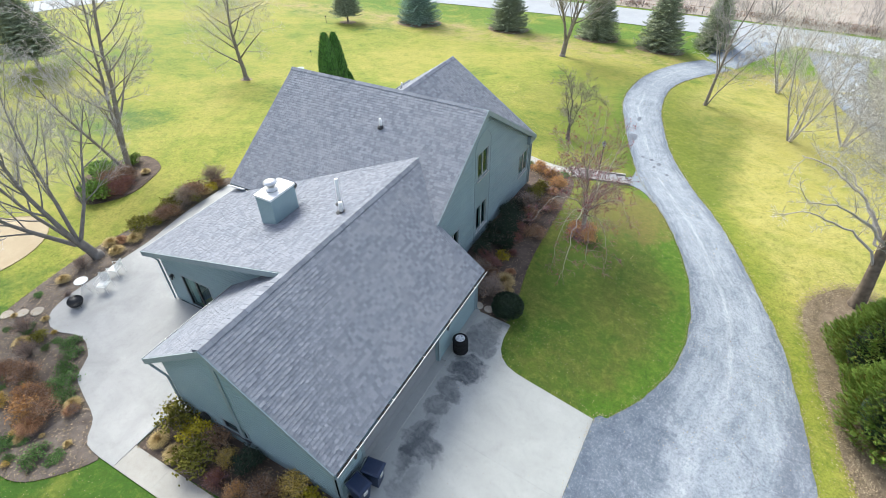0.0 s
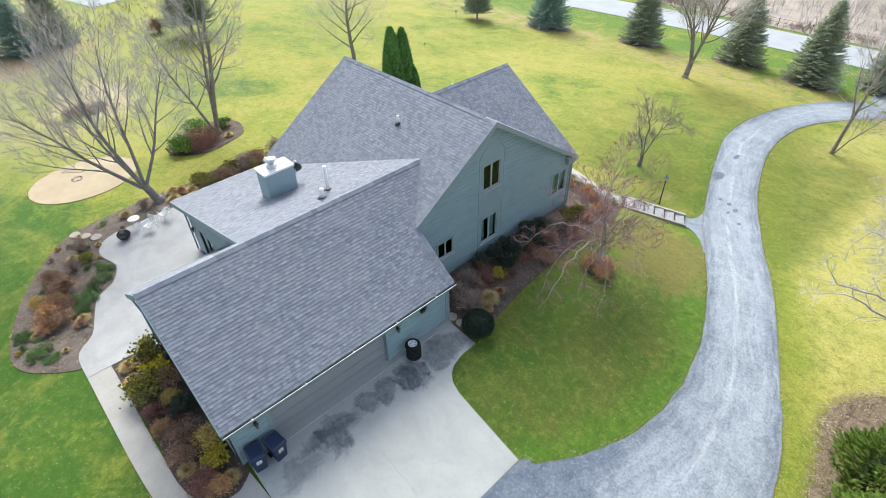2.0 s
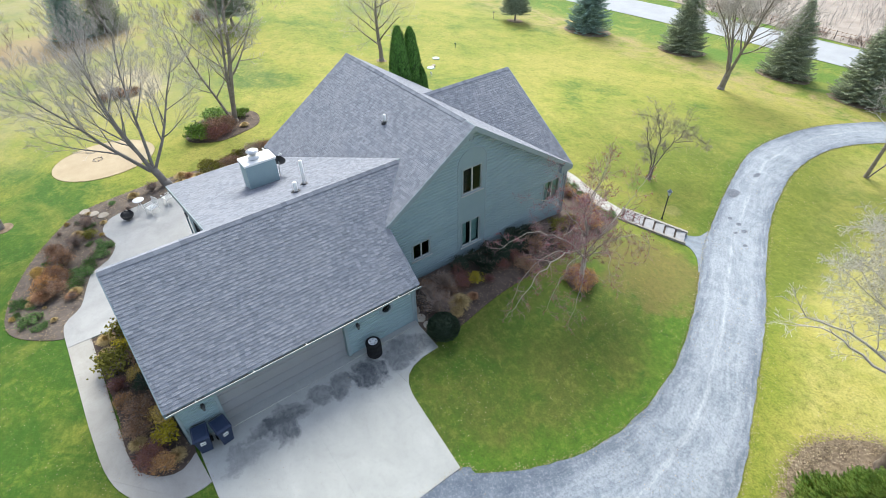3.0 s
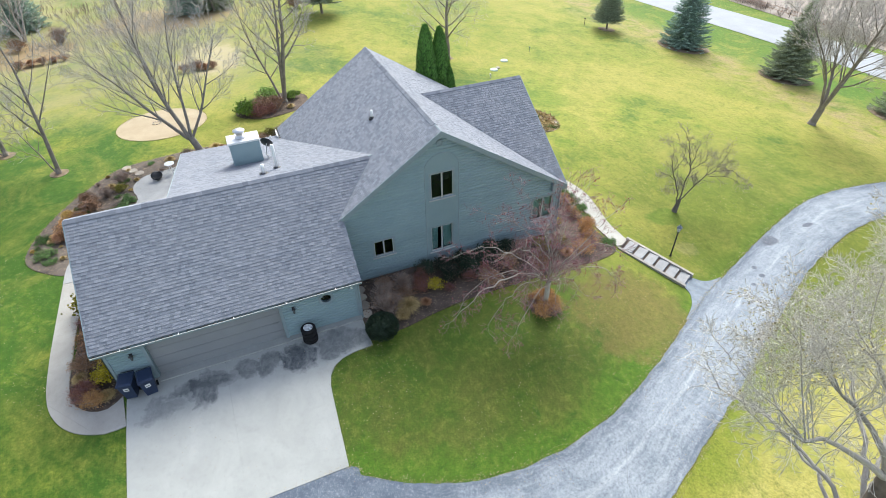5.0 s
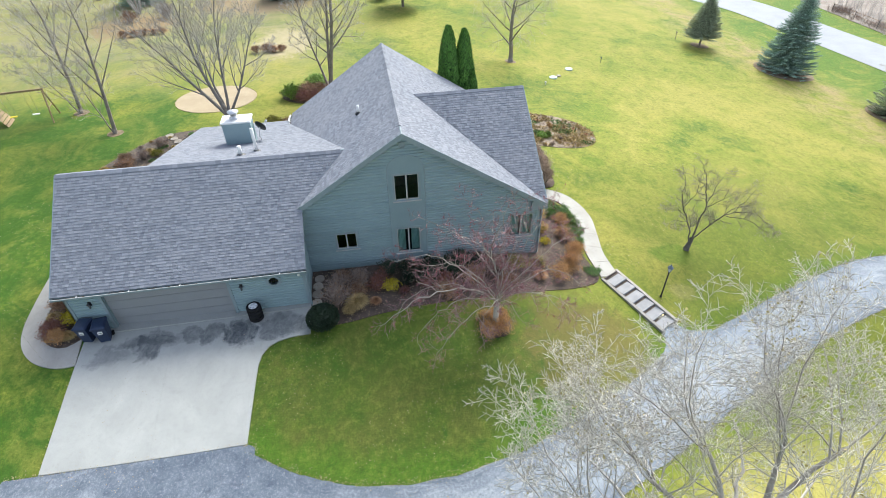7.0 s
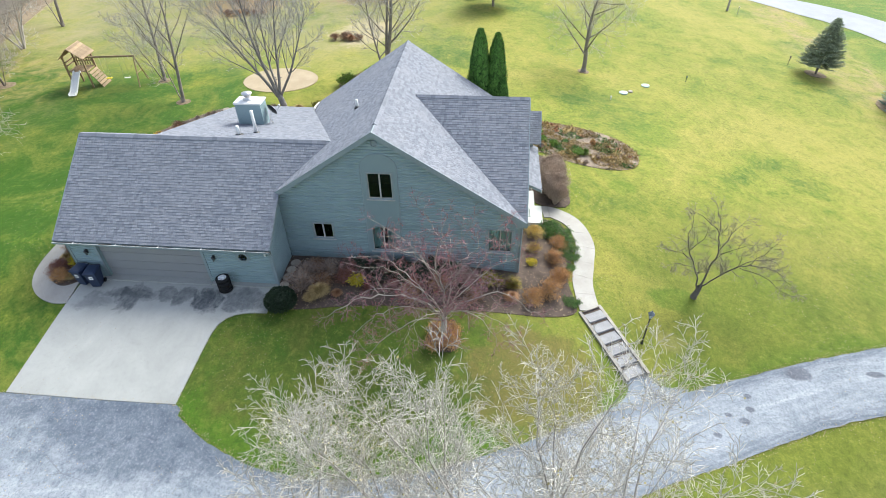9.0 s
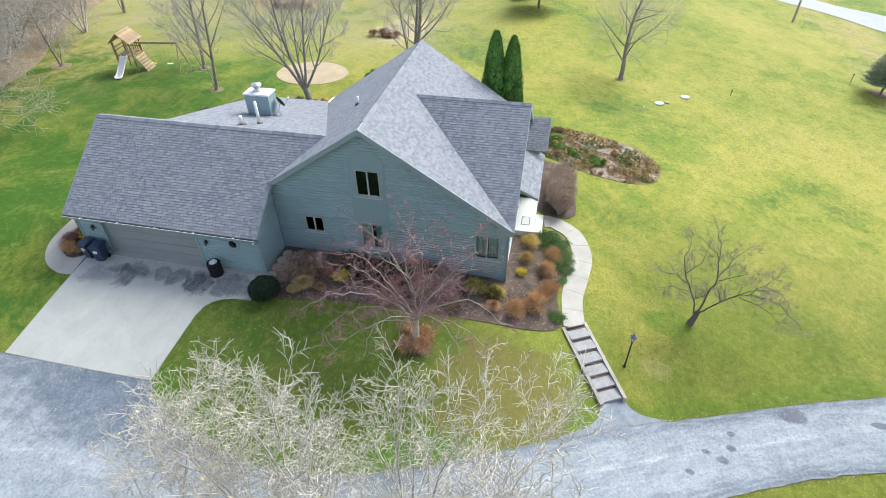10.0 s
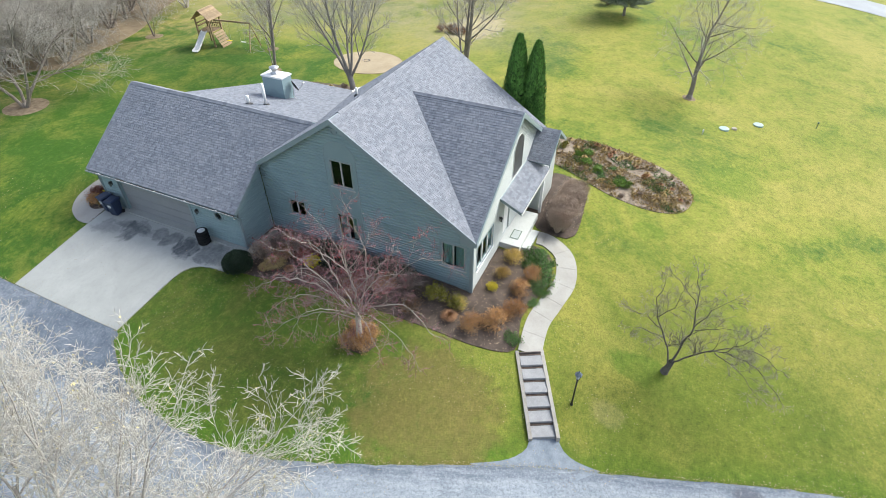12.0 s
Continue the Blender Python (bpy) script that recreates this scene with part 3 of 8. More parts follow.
FRONT_BED = curve_through([(1.75, 10.35), (1.6, 12.2), (1.3, 13.8), (1.05, 16.0), (0.95, 18.8), (0.8, 21.8), (0.6, 24.2), (-0.1, 25.7), (-2.0, 25.4), (-3.6, 25.7), (-5.4, 25.9), (-6.9, 25.3),
                           (-7.2, 23.9)]) + [(-6.0, 23.7), (-6.0, 22.3), (-2.4, 22.3), (-2.4, 10.1)]
EAST_BED = [(0.15, -0.25), (0.65, -0.3), (1.0, -1.0), (0.8, -1.7), (0.1, -2.3), (-0.8, -2.5), (-8.15, -2.5), (-8.15, -0.9), (-7.6, -0.25)]
NEAR_BED = curve_through([(-9.0, -3.55), (-9.8, -3.1), (-10.9, -2.2), (-13.2, -1.2), (-14.0, -0.2), (-15.5, 0.4), (-17.0, 0.2), (-18.0, 0.5), (-18.3, 1.2), (-18.5, 3.5), (-18.4, 6.5), (-18.6, 10.0),
                          (-18.7, 13.5), (-20.6, 13.2), (-20.7, 9.0), (-21.2, 4.8), (-21.0, 1.8), (-20.3, -1.2), (-18.6, -2.8), (-15.8, -4.5), (-12.6, -5.6), (-10.6, -5.4)], True)
OVAL_BED = curve_through([(-19.8, 21.5), (-21.2, 24.5), (-20.9, 28.0), (-19.9, 30.6), (-17.8, 32.0), (-15.4, 31.6), (-14.3, 29.8), (-14.5, 27.2), (-15.6, 24.7), (-17.0, 22.0)], True)
TREE_BED = curve_through([(-24.6, 9.0), (-26.0, 7.2), (-28.4, 7.9), (-29.8, 10.6), (-28.6, 13.2), (-26.0, 12.8), (-24.9, 11.0)], True)
PORCH_BED = curve_through([(-8.75, 24.0), (-8.6, 25.3), (-9.2, 26.15), (-12.2, 26.0), (-14.6, 25.5), (-15.2, 23.4), (-13.5, 22.6), (-11.0, 22.6)], True)
CRAB_BED = curve_through([(3.35, 18.6), (3.4, 19.5), (2.8, 19.9), (2.1, 19.5), (2.05, 18.7), (2.75, 18.3)], True)
RIGHT_BED = curve_through([(14.5, 18.7), (14.55, 19.3), (14.75, 20.0), (15.1, 20.9), (15.9, 21.9), (16.8, 22.3), (18.4, 21.3), (20.4, 17), (20.5, 8), (17.4, 8.6), (16.6, 10.6), (16.0, 12.4), (15.75, 13.7), (15.4, 14.5), (15.25, 15.5), (15.05, 16.7), (15.0, 17.5), (14.65, 18.1)], True)
RIGHT_BED = [(x + 0.07 * math.sin(2.1 * y), y + 0.05 * math.sin(1.7 * x)) for x, y in RIGHT_BED]
SANDPIT = [(-27.0 + 2.95 * math.cos(a * 0.1257), 1.5 + 3.4 * math.sin(a * 0.1257)) for a in range(50)]
STREET = curve_through([(60, 78), (24, 82.5), (5, 83.2), (-20, 82.5), (-47, 79.5), (-66, 76), (-79, 66), (-85, 50), (-84, 34), (-80, 15)], step=2)
HOUSE_PLAN = [(0.1, -0.35), (0.1, 10.3), (-2.1, 10.3), (-2.1, 22.6), (-13.4, 22.6), (-13.4, 4.0), (-7.7, 4.0), (-7.7, -0.35)]


def ribbon(inner, outer, lift, across=8):
    s = Shape()
    n = len(inner)
    uv = []
    run = 0.0
    for i, (a, b) in enumerate(zip(inner, outer)):
        if i:
            run += math.dist(((a[0] + b[0]) / 2, (a[1] + b[1]) / 2), ((inner[i - 1][0] + outer[i - 1][0]) / 2, (inner[i - 1][1] + outer[i - 1][1]) / 2))
        for j in range(across + 1):
            k = j / across
            x, y = a[0] + (b[0] - a[0]) * k, a[1] + (b[1] - a[1]) * k
            s.v.append((x, y, ground_z(x, y) + lift))
            uv.append((k, run))
    w = across + 1
    s.f = [(i * w + j, i * w + j + 1, (i + 1) * w + j + 1, (i + 1) * w + j) for i in range(n - 1) for j in range(across)]
    return s, uv


def lay_ribbon(name, inner, outer, lift, material, label, across=8):
    s, uv = ribbon(inner, outer, lift, across)
    ob = solid(name, s, material, label, kind="structure")
    layer = ob.data.uv_layers.new(name="UVMap")
    for lp in ob.data.loops:
        layer.data[lp.index].uv = uv[lp.vertex_index]
    return ob


def resampled(pts, n, step=0.5):
    line = curve_through(pts, step=0.2)
    out = []
    for i in range(n):
        k = i / (n - 1) * (len(line) - 1)
        a = int(k)
        b = min(a + 1, len(line) - 1)
        out.append(tuple(line[a][c] + (line[b][c] - line[a][c]) * (k - a) for c in (0, 1)))
    return out


def build_ground():
    s = Shape()
    xs = [-260, -200, -150, -120, -100] + [-92 + 2.0 * i for i in range(26)] + [-40 + 0.8 * i for i in range(76)] + [22 + 3 * i for i in range(14)] + [80, 120, 200]
    ys = [-200, -140, -100, -70] + [-54 + 2.0 * i for i in range(15)] + [-24 + 0.8 * i for i in range(90)] + [48 + 2 * i for i in range(30)] + [110, 130, 170, 240]
    s.v = [(x, y, ground_z(x, y)) for y in ys for x in xs]
    w = len(xs)
    s.f = [(j * w + i, j * w + i + 1, (j + 1) * w + i + 1, (j + 1) * w + i) for j in range(len(ys) - 1) for i in range(w - 1)]
    solid("ground", s, LAWN, "mown autumn lawn of green and yellow patches", kind="structure", smooth=True)


build_ground()


def lay_pair(name, one, other, step, lift, material, label, across):
    """A ribbon between two edges, walked mark by mark so that they stay abreast."""
    line = curve_through([(*a, *b) for a, b in zip(one, other)], step=step)
    frayed = lambda x, y: (-0.04 if y < 8 and x < 9 else 0.07 * noise.noise((x * 1.1, y * 1.1, 5)) + 0.05 * noise.noise((x * 3.3, y * 3.3, 9)))
    line = [(p[0] + frayed(p[0], p[1]), p[1], p[2] + frayed(p[2], p[3]), p[3]) for p in line]
    return lay_ribbon(name, [p[:2] for p in line], [p[2:] for p in line], lift, material, label, across)


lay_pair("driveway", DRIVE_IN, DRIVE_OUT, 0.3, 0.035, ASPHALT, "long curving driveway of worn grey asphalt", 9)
solid("driveway_spur", sheet(SPUR, 0.032, 0.6), plain("spur_asphalt", (0.17, 0.20, 0.235), (0.31, 0.345, 0.385), 2.2, 14, 0.85, 0.5), "short asphalt spur at the foot of the steps", kind="structure")
lay_pair("side_driveway", [(15.0, 78), (17.2, 66), (20.0, 52), (30, 36), (45, 26)], [(22.0, 78), (21.5, 66), (24.0, 54), (33, 40), (47, 30)], 1.5, 0.03, ASPHALT,
         "second asphalt drive that branches off near the street", 5)


def beside(line, gap):
    """A line at a set distance to the right of another."""
    out = []
    for i, (x, y) in enumerate(line):
        (ax, ay), (bx, by) = line[max(i - 1, 0)], line[min(i + 1, len(line) - 1)]
        d = math.hypot(bx - ax, by - ay)
        out.append((x + (by - ay) / d * gap, y - (bx - ax) / d * gap))
    return out


lay_ribbon("road", beside(STREET, -3.9), beside(STREET, 3.9), 0.06, ROAD, "pale concrete street along the front of the lot", 4)
solid("verge_bed", sheet(RIGHT_BED, 0.03, 1.0, rough=0.05), DUFF, "bed of fallen leaves and dry needles", kind="structure")
for name, line, mat, label in (("front_bed", FRONT_BED, MULCH, "mulched planting bed along the house front"), ("garage_bed", EAST_BED, MULCH, "mulched bed between garage wall and walk"),
                               ("patio_bed", NEAR_BED, GREYMULCH, "wide mulched bed round the patio"), ("lawn_bed", OVAL_BED, LITTER, "oval bed of dry perennials in the lawn"),
                               ("tree_bed", TREE_BED, MULCH, "mulched bed round a tall tree"), ("porch_bed", PORCH_BED, MULCH, "mulched bed beside the porch"),
                               ("crab_bed", CRAB_BED, MULCH, "small mulched ring at the foot of a tree")):
    solid(name, sheet(line, 0.025, 0.6, rough=0.03), mat, label, kind="structure")
solid("sandpit", sheet(SANDPIT, 0.03, 0.8, rough=0.03), SAND, "round pit of pale sand in the lawn", kind="structure")


def slabs(name, outline, lines, lift, material, label):
    """Paving cast in bays with open joints between them."""
    bays = [outline]
    for px, py, nx, ny in lines:
        nxt = []
        for b in bays:
            for sgn in (1, -1):
                c = cut(b, px + nx * sgn * 0.002, py + ny * sgn * 0.002, nx * sgn, ny * sgn)
                if len(c) > 2:
                    nxt.append(c)
        bays = nxt
    top = thing(name, label, "", kind="structure")
    for b in bays:
        part("slab", sheet(straight(b, 0.4), lift, 0.8), material, top)


slabs("apron", APRON, [(2.0, 8, -0.15, 1), (3.0, 3.9, 0, 1)], 0.05, CONCRETE, "pale concrete garage apron with dark tyre stains")
slabs("side_walk", SIDE_WALK, [(-6.2, -3, 1, 0), (-4.2, -3, 1, 0), (-2.2, -3, 1, 0), (-0.3, -3, 1, -0.3), (1.2, -2, 0.7, -0.8)], 0.05, WALK, "concrete walk beside the garage")
slabs("patio", PATIO_EDGE, [(-12.2, 0, 1, 0.1), (-16.0, 0, 1, 0), (-12, 5.0, 0, 1), (-12, 9.5, 0, 1)], 0.065, PATIO, "broad pale concrete patio with curved edges")


def curved_walk():
    top = thing("front_walk", "curved concrete walk from the steps to the porch", "", kind="structure")
    line = resampled(FRONT_WALK, 45)
    for i in range(0, 44, 6):
        seg = line[i:i + 7]
        left, right = [], []
        for j, (x, y) in enumerate(seg):
            k = min(i + j, 43)
            dx, dy = line[k + 1][0] - line[k][0], line[k + 1][1] - line[k][1]
            d = math.hypot(dx, dy)
            o = 0.005 if j == 0 else (-0.005 if j == len(seg) - 1 else 0)
            x, y = x + dx / d * o, y + dy / d * o
            left.append((x - dy / d * 0.55, y + dx / d * 0.55))
            right.append((x + dy / d * 0.55, y - dx / d * 0.55))
        if len(seg) > 1:
            part("slab", sheet(left + right[::-1], 0.06, 0.5), WALK, top)


curved_walk()


# ---- the house ----
house = thing("house", "grey-green clapboard house with steep shingled roofs and attached garage", "house")
RIDGE = dict(garage=(-4.27, 5.98), main=(15.53, 7.79), wing=(-7.79, 7.01))


def cover(name, corner, along, up, poly, label, thick=0.16, pieces=None):
    """One roof slope: a deck with fascia, and courses of shingles on it. poly holds (along, up-slope) corners of a convex field."""
    o, u, s = Vector(corner), Vector(along).normalized(), Vector(up).normalized()
    n = u.cross(s)
    if n.z < 0:
        n = -n
    at = lambda a, b, c: o + u * a + s * b + n * c
    deck = Shape()
    k = len(poly)
    deck.rings([[at(a, b, -thick) for a, b in poly], [at(a, b, 0) for a, b in poly]])
    roof = part(name, deck, TRIM, house, label)
    rng = random.Random(name)
    field = Shape()
    sizes = [0.13, 0.16, 0.18, 0.21, 0.25]
    shared = {}
    rise, lap = 0.145, 0.018

    def tab(w, h):
        return [(0.004, -lap, h - 0.004), (w - 0.004, -lap, h - 0.004), (w - 0.002, rise, 0.004), (0.002, rise, 0.004),
                (0.006, -lap + 0.006, h + 0.004), (w - 0.006, -lap + 0.006, h + 0.004), (w - 0.003, rise, 0.008), (0.003, rise, 0.008)]
    top = max(b for a, b in poly)
    b = min(b for a, b in poly)
    row = 0
    made = 0
    while b < top - 0.05:
        mid = b + rise * 0.5
        cross = []
        for (a0, b0), (a1, b1) in zip(poly, poly[1:] + poly[:1]):
            if (b0 > mid) != (b1 > mid):
                cross.append(a0 + (a1 - a0) * (mid - b0) / (b1 - b0))
        if len(cross) == 2:
            a, end = min(cross), max(cross)
            a -= rng.random() * 0.15
            start = min(cross)
            while a < end:
                w = rng.choice(sizes)
                lo, hi = max(a, start), min(a + w, end)
                if hi - lo > 0.03:
                    h = rng.choice((0.014, 0.018, 0.023))
                    if pieces and made < 300 and pieces(lo, b) and lo == a and hi == a + w:
                        key = (w, h)
                        if key not in shared:
                            shared[key] = Shape().add(tab(w, h), [(4, 5, 6, 7), (0, 1, 5, 4), (1, 2, 6, 5), (3, 0, 4, 7)]).mesh("shingle", SHINGLE)
                        ob = new("shingle", shared[key])
                        m = Matrix((u, s, n)).transposed().to_4x4()
                        m.translation = at(lo, b, 0)
                        ob.parent = roof
                        ob.matrix_basis = m
                        made += 1
                    else:
                        field.add([at(lo + p, b + q, r) for p, q, r in tab(hi - lo, h)], [(4, 5, 6, 7), (0, 1, 5, 4), (1, 2, 6, 5), (3, 0, 4, 7)])
                a += w
        b += rise
        row += 1
    part("shingle_field", field, SHINGLE, roof, kind="stuff")
    return roof, at


def ridge_cap(name, a, b, pitch, step=0.25, w=0.15, far=0.15, far_pitch=0.95):
    """Folded cap shingles along a ridge. w is their width on one slope, far that on the other, where they may stand clear as a vent."""
    a, b = Vector(a), Vector(b)
    d = b - a
    n = int(d.length / step)
    d.normalize()
    side = d.cross(Vector((0, 0, 1))).normalized()
    rng = random.Random(name)
    s = Shape()
    z = lambda k: Vector((0, 0, k))
    for i in range(n + 1):
        p = a + d * (i * step)
        h = 0.04 + rng.random() * 0.008
        q = p + d * min(step + 0.03, (b - p).length + 0.02)
        pts = [p - side * far + z(h - far * pitch * far_pitch), p + z(h + 0.01), p + side * w + z(h - w * pitch * 0.97), q - side * far + z(h * 0.7 - far * pitch * far_pitch), q + z(h * 0.7 + 0.01), q + side * w + z(h * 0.7 - w * pitch * 0.97),
               p - side * far - z(far * pitch - 0.01), p + side * w - z(w * pitch - 0.01), q - side * far - z(far * pitch - 0.01), q + side * w - z(w * pitch - 0.01)]
        s.add(pts, [(0, 1, 4, 3), (1, 2, 5, 4), (0, 3, 8, 6), (2, 7, 9, 5), (0, 6, 7, 2, 1)])
    return part(name, s, SHINGLE, house, kind="stuff")


def slope_poly(pts, o, u, s):
    o, u, s = Vector(o), Vector(u).normalized(), Vector(s).normalized()
    return [((Vector(p) - o).dot(u), (Vector(p) - o).dot(s)) for p in pts]


def slope(name, pts, eave, u, s, label, pieces=None):
    """A roof field from its corners; u runs along the eave and s up the slope."""
    poly = slope_poly(pts, eave, u, s)
    return cover(name, eave, u, s, poly, label, pieces=pieces)


gx, gz = RIDGE["garage"]
my, mz = RIDGE["main"]
wx, wz = RIDGE["wing"]
# garage: front and back slopes
FE, BE = (0.45, 2.56), (-8.5, 3.12)
slope("garage_roof_front", [(FE[0], -0.6, FE[1]), (FE[0], 10.5, FE[1]), (-1.93, 10.55, 4.284), (gx, 13.0, gz), (gx, -0.6, gz)], (FE[0], -0.6, FE[1]), (0, 1, 0), (gx - FE[0], 0, gz - FE[1]),
      "grey shingled garage roof slope above the doors", pieces=lambda a, b: a < 4.4 and b < 3.2)
slope("garage_roof_back", [(BE[0], -0.6, BE[1]), (BE[0], 4.3, BE[1]), (gx, 4.3, gz), (gx, -0.6, gz)], (BE[0], -0.6, BE[1]), (0, 1, 0), (gx - BE[0], 0, gz - BE[1]), "sunlit back slope of the garage roof")
# low roof over the family room
LE = (-13.95, 3.24)
slope("family_room_roof", [(LE[0], 3.53, LE[1]), (LE[0], 9.9, LE[1]), (gx, 13.1, gz + 0.02), (gx, 3.45, gz + 0.02)], (LE[0], 3.53, LE[1]), (0, 1, 0), (gx - LE[0], 0, gz + 0.02 - LE[1]), "low pitched shingled roof over the family room")
# main roof
ME = (9.35, mz - 0.668 * (my - 9.35))
slope("main_roof_south", [(-1.93, ME[0], ME[1]), (-14.1, ME[0], ME[1]), (-14.1, my, mz), (-1.93, my, mz)], (-14.1, ME[0], ME[1]), (1, 0, 0), (0, my - ME[0], mz - ME[1]), "steep main roof slope of grey shingles")
NE = (22.88, 3.06)
slope("main_roof_north_front", [(-1.93, NE[0], NE[1]), (-1.93, my, mz), (wx, my, mz), (wx, 16.75, mz - 0.656 * (16.75 - my))], (-1.93, NE[0], NE[1]), (-1, 0, 0), (0, my - NE[0], mz - NE[1]), "main roof slope that falls towards the porch corner")
slope("main_roof_north_back", [(-14.1, NE[0], NE[1]), (-14.1, my, mz), (wx, my, mz), (wx, 16.75, mz - 0.656 * (16.75 - my)), (-13.6, NE[0], NE[1])], (-14.1, NE[0], NE[1]), (1, 0, 0), (0, my - NE[0], mz - NE[1]), "far part of the north main roof slope")
# wing over the entry
slope("wing_roof_front", [(-1.93, 22.88, 3.07), (wx, 22.88, wz), (wx, 16.6, wz)], (-1.93, 16.6, 3.07), (0, 1, 0), (wx + 1.93, 0, wz - 3.07), "shaded shingled slope of the entry wing")
slope("wing_roof_back", [(-13.65, 22.88, 3.07), (wx, 22.88, wz), (wx, 16.6, wz)], (-13.65, 16.6, 3.07), (0, 1, 0), (wx + 13.65, 0, wz - 3.07), "back shingled slope of the entry wing")
ridge_cap("garage_ridge_cap", (gx, -0.6, gz), (gx, 12.6, gz), 0.72, far=0.34, far_pitch=0.5)
ridge_cap("main_ridge_cap", (-2.7, my, mz), (-14.1, my, mz), 0.66)
ridge_cap("wing_ridge_cap", (wx, 22.85, wz), (wx, 16.8, wz), 0.66)


def lap_wall(name, o, u, n, outline, holes, material, label, step=0.16, thick=0.16):
    """A clapboard wall: stacked lapped boards with openings through them. outline: convex (along, up) corners; holes: (a0, a1, b0, b1)."""
    fn = frame_of(o, u, n)
    sheath = Shape()
    lo, hi = min(b for a, b in outline), max(b for a, b in outline)
    edges = {lo, hi, *[b for h in holes for b in h[2:] if lo < b < hi]}
    cuts = sorted({*edges, *[lo + step * i for i in range(int((hi - lo) / step) + 1)]})
    bands = sorted({*edges, *[b for a, b in outline]})

    def span(b):
        xs = []
        for (a0, b0), (a1, b1) in zip(outline, outline[1:] + outline[:1]):
            if min(b0, b1) - 1e-6 <= b <= max(b0, b1) + 1e-6:
                if abs(b1 - b0) < 1e-6:
                    xs += [a0, a1]
                else:
                    xs.append(a0 + (a1 - a0) * (b - b0) / (b1 - b0))
        return min(xs), max(xs)
    boards = []
    for b0, b1, board in [(*k, False) for k in zip(bands, bands[1:])] + [(*k, True) for k in zip(cuts, cuts[1:])]:
        if b1 - b0 < 1e-4:
            continue
        (l0, r0), (l1, r1) = span(b0 + 1e-5), span(b1 - 1e-5)
        runs = [((l0, l1), (r0, r1))]
        for h in sorted(holes):
            if h[2] < (b0 + b1) / 2 < h[3]:
                new_runs = []
                for (a0, a1), (c0, c1) in runs:
                    if h[0] > a0 and h[1] < c0:
                        new_runs += [((a0, a1), (h[0], h[0])), ((h[1], h[1]), (c0, c1))]
                    else:
                        new_runs.append(((a0, a1), (c0, c1)))
                runs = new_runs
        for (a0, a1), (c0, c1) in runs:
            if not board:
                sheath.hexa([fn(a0, -thick, b0), fn(c0, -thick, b0), fn(c0, -0.013, b0), fn(a0, -0.013, b0), fn(a1, -thick, b1), fn(c1, -thick, b1), fn(c1, -0.013, b1), fn(a1, -0.013, b1)])
                continue
            prof = [(0.0, -0.012), (0.0, 0.034), (0.66, 0.032), (0.82, 0.004), (1.0, 0.002), (1.0, -0.012)]
            boards.append(Shape().rings([[fn(p + (q - p) * k, c, b0 + (b1 - b0) * k) for k, c in prof] for p, q in ((a0, a1), (c0, c1))]))
    wall = part(name, sheath, material, house, label)
    for s in boards:
        part("board", s, material, wall)
    return wall


def window(o, u, n, a0, a1, b0, b1, panes=2, frame=TAN, drape=0, name="window", label="dark casement window with a pale frame"):
    """A window set into a wall: outer casing, sash frames and panes."""
    fn = frame_of(o, u, n)
    e = Shape()
    c = 0.07
    for x0, x1, z0, z1 in ((a0 - c, a0 + 0.03, b0 - c, b1 + c), (a1 - 0.03, a1 + c, b0 - c, b1 + c), (a0 + 0.03, a1 - 0.03, b1 - 0.03, b1 + c), (a0 + 0.03, a1 - 0.03, b0 - c, b0 + 0.03)):
        e.box(x0, x1, -0.1, 0.045, z0, z1, fn)
    top = part(name, e, TRIM, house, label)
    sill = Shape().box(a0 - c - 0.02, a1 + c + 0.02, 0.046, 0.10, b0 - c, b0 - c + 0.05, fn)
    part("window_sill", sill, frame, top)
    w = (a1 - a0 - 0.06) / panes
    for i in range(panes):
        x0, x1 = a0 + 0.03 + w * i, a0 + 0.03 + w * (i + 1)
        f = Shape()
        t = 0.036
        for p0, p1, q0, q1 in ((x0, x0 + t, b0 + 0.03, b1 - 0.03), (x1 - t, x1, b0 + 0.03, b1 - 0.03), (x0 + t, x1 - t, b1 - 0.03 - t, b1 - 0.03), (x0 + t, x1 - t, b0 + 0.03, b0 + 0.03 + t)):
            f.box(p0, p1, -0.06, 0.02, q0, q1, fn)
        part("sash_frame", f, frame, top)
        g = part("pane", Shape().add([fn(x0 + t, -0.02, b0 + 0.08), fn(x1 - t, -0.02, b0 + 0.08), fn(x1 - t, -0.02, b1 - 0.08), fn(x0 + t, -0.02, b1 - 0.08)], [(0, 1, 2, 3)]), PANE, top)
        if drape:
            d = Shape()
            k = 14
            pts = [(x0 + (x1 - x0) * drape * j / k, -0.2 + 0.03 * (j % 2)) for j in range(k + 1)]
            if i:
                pts = [(x0 + x1 - x, y) for x, y in pts]
            d.add([fn(x, y, b) for b in (b0, b1) for x, y in pts], [(j, j + 1, j + k + 2, j + k + 1) for j in range(k)])
            part("curtain", d, CURTAIN, top)
    return top


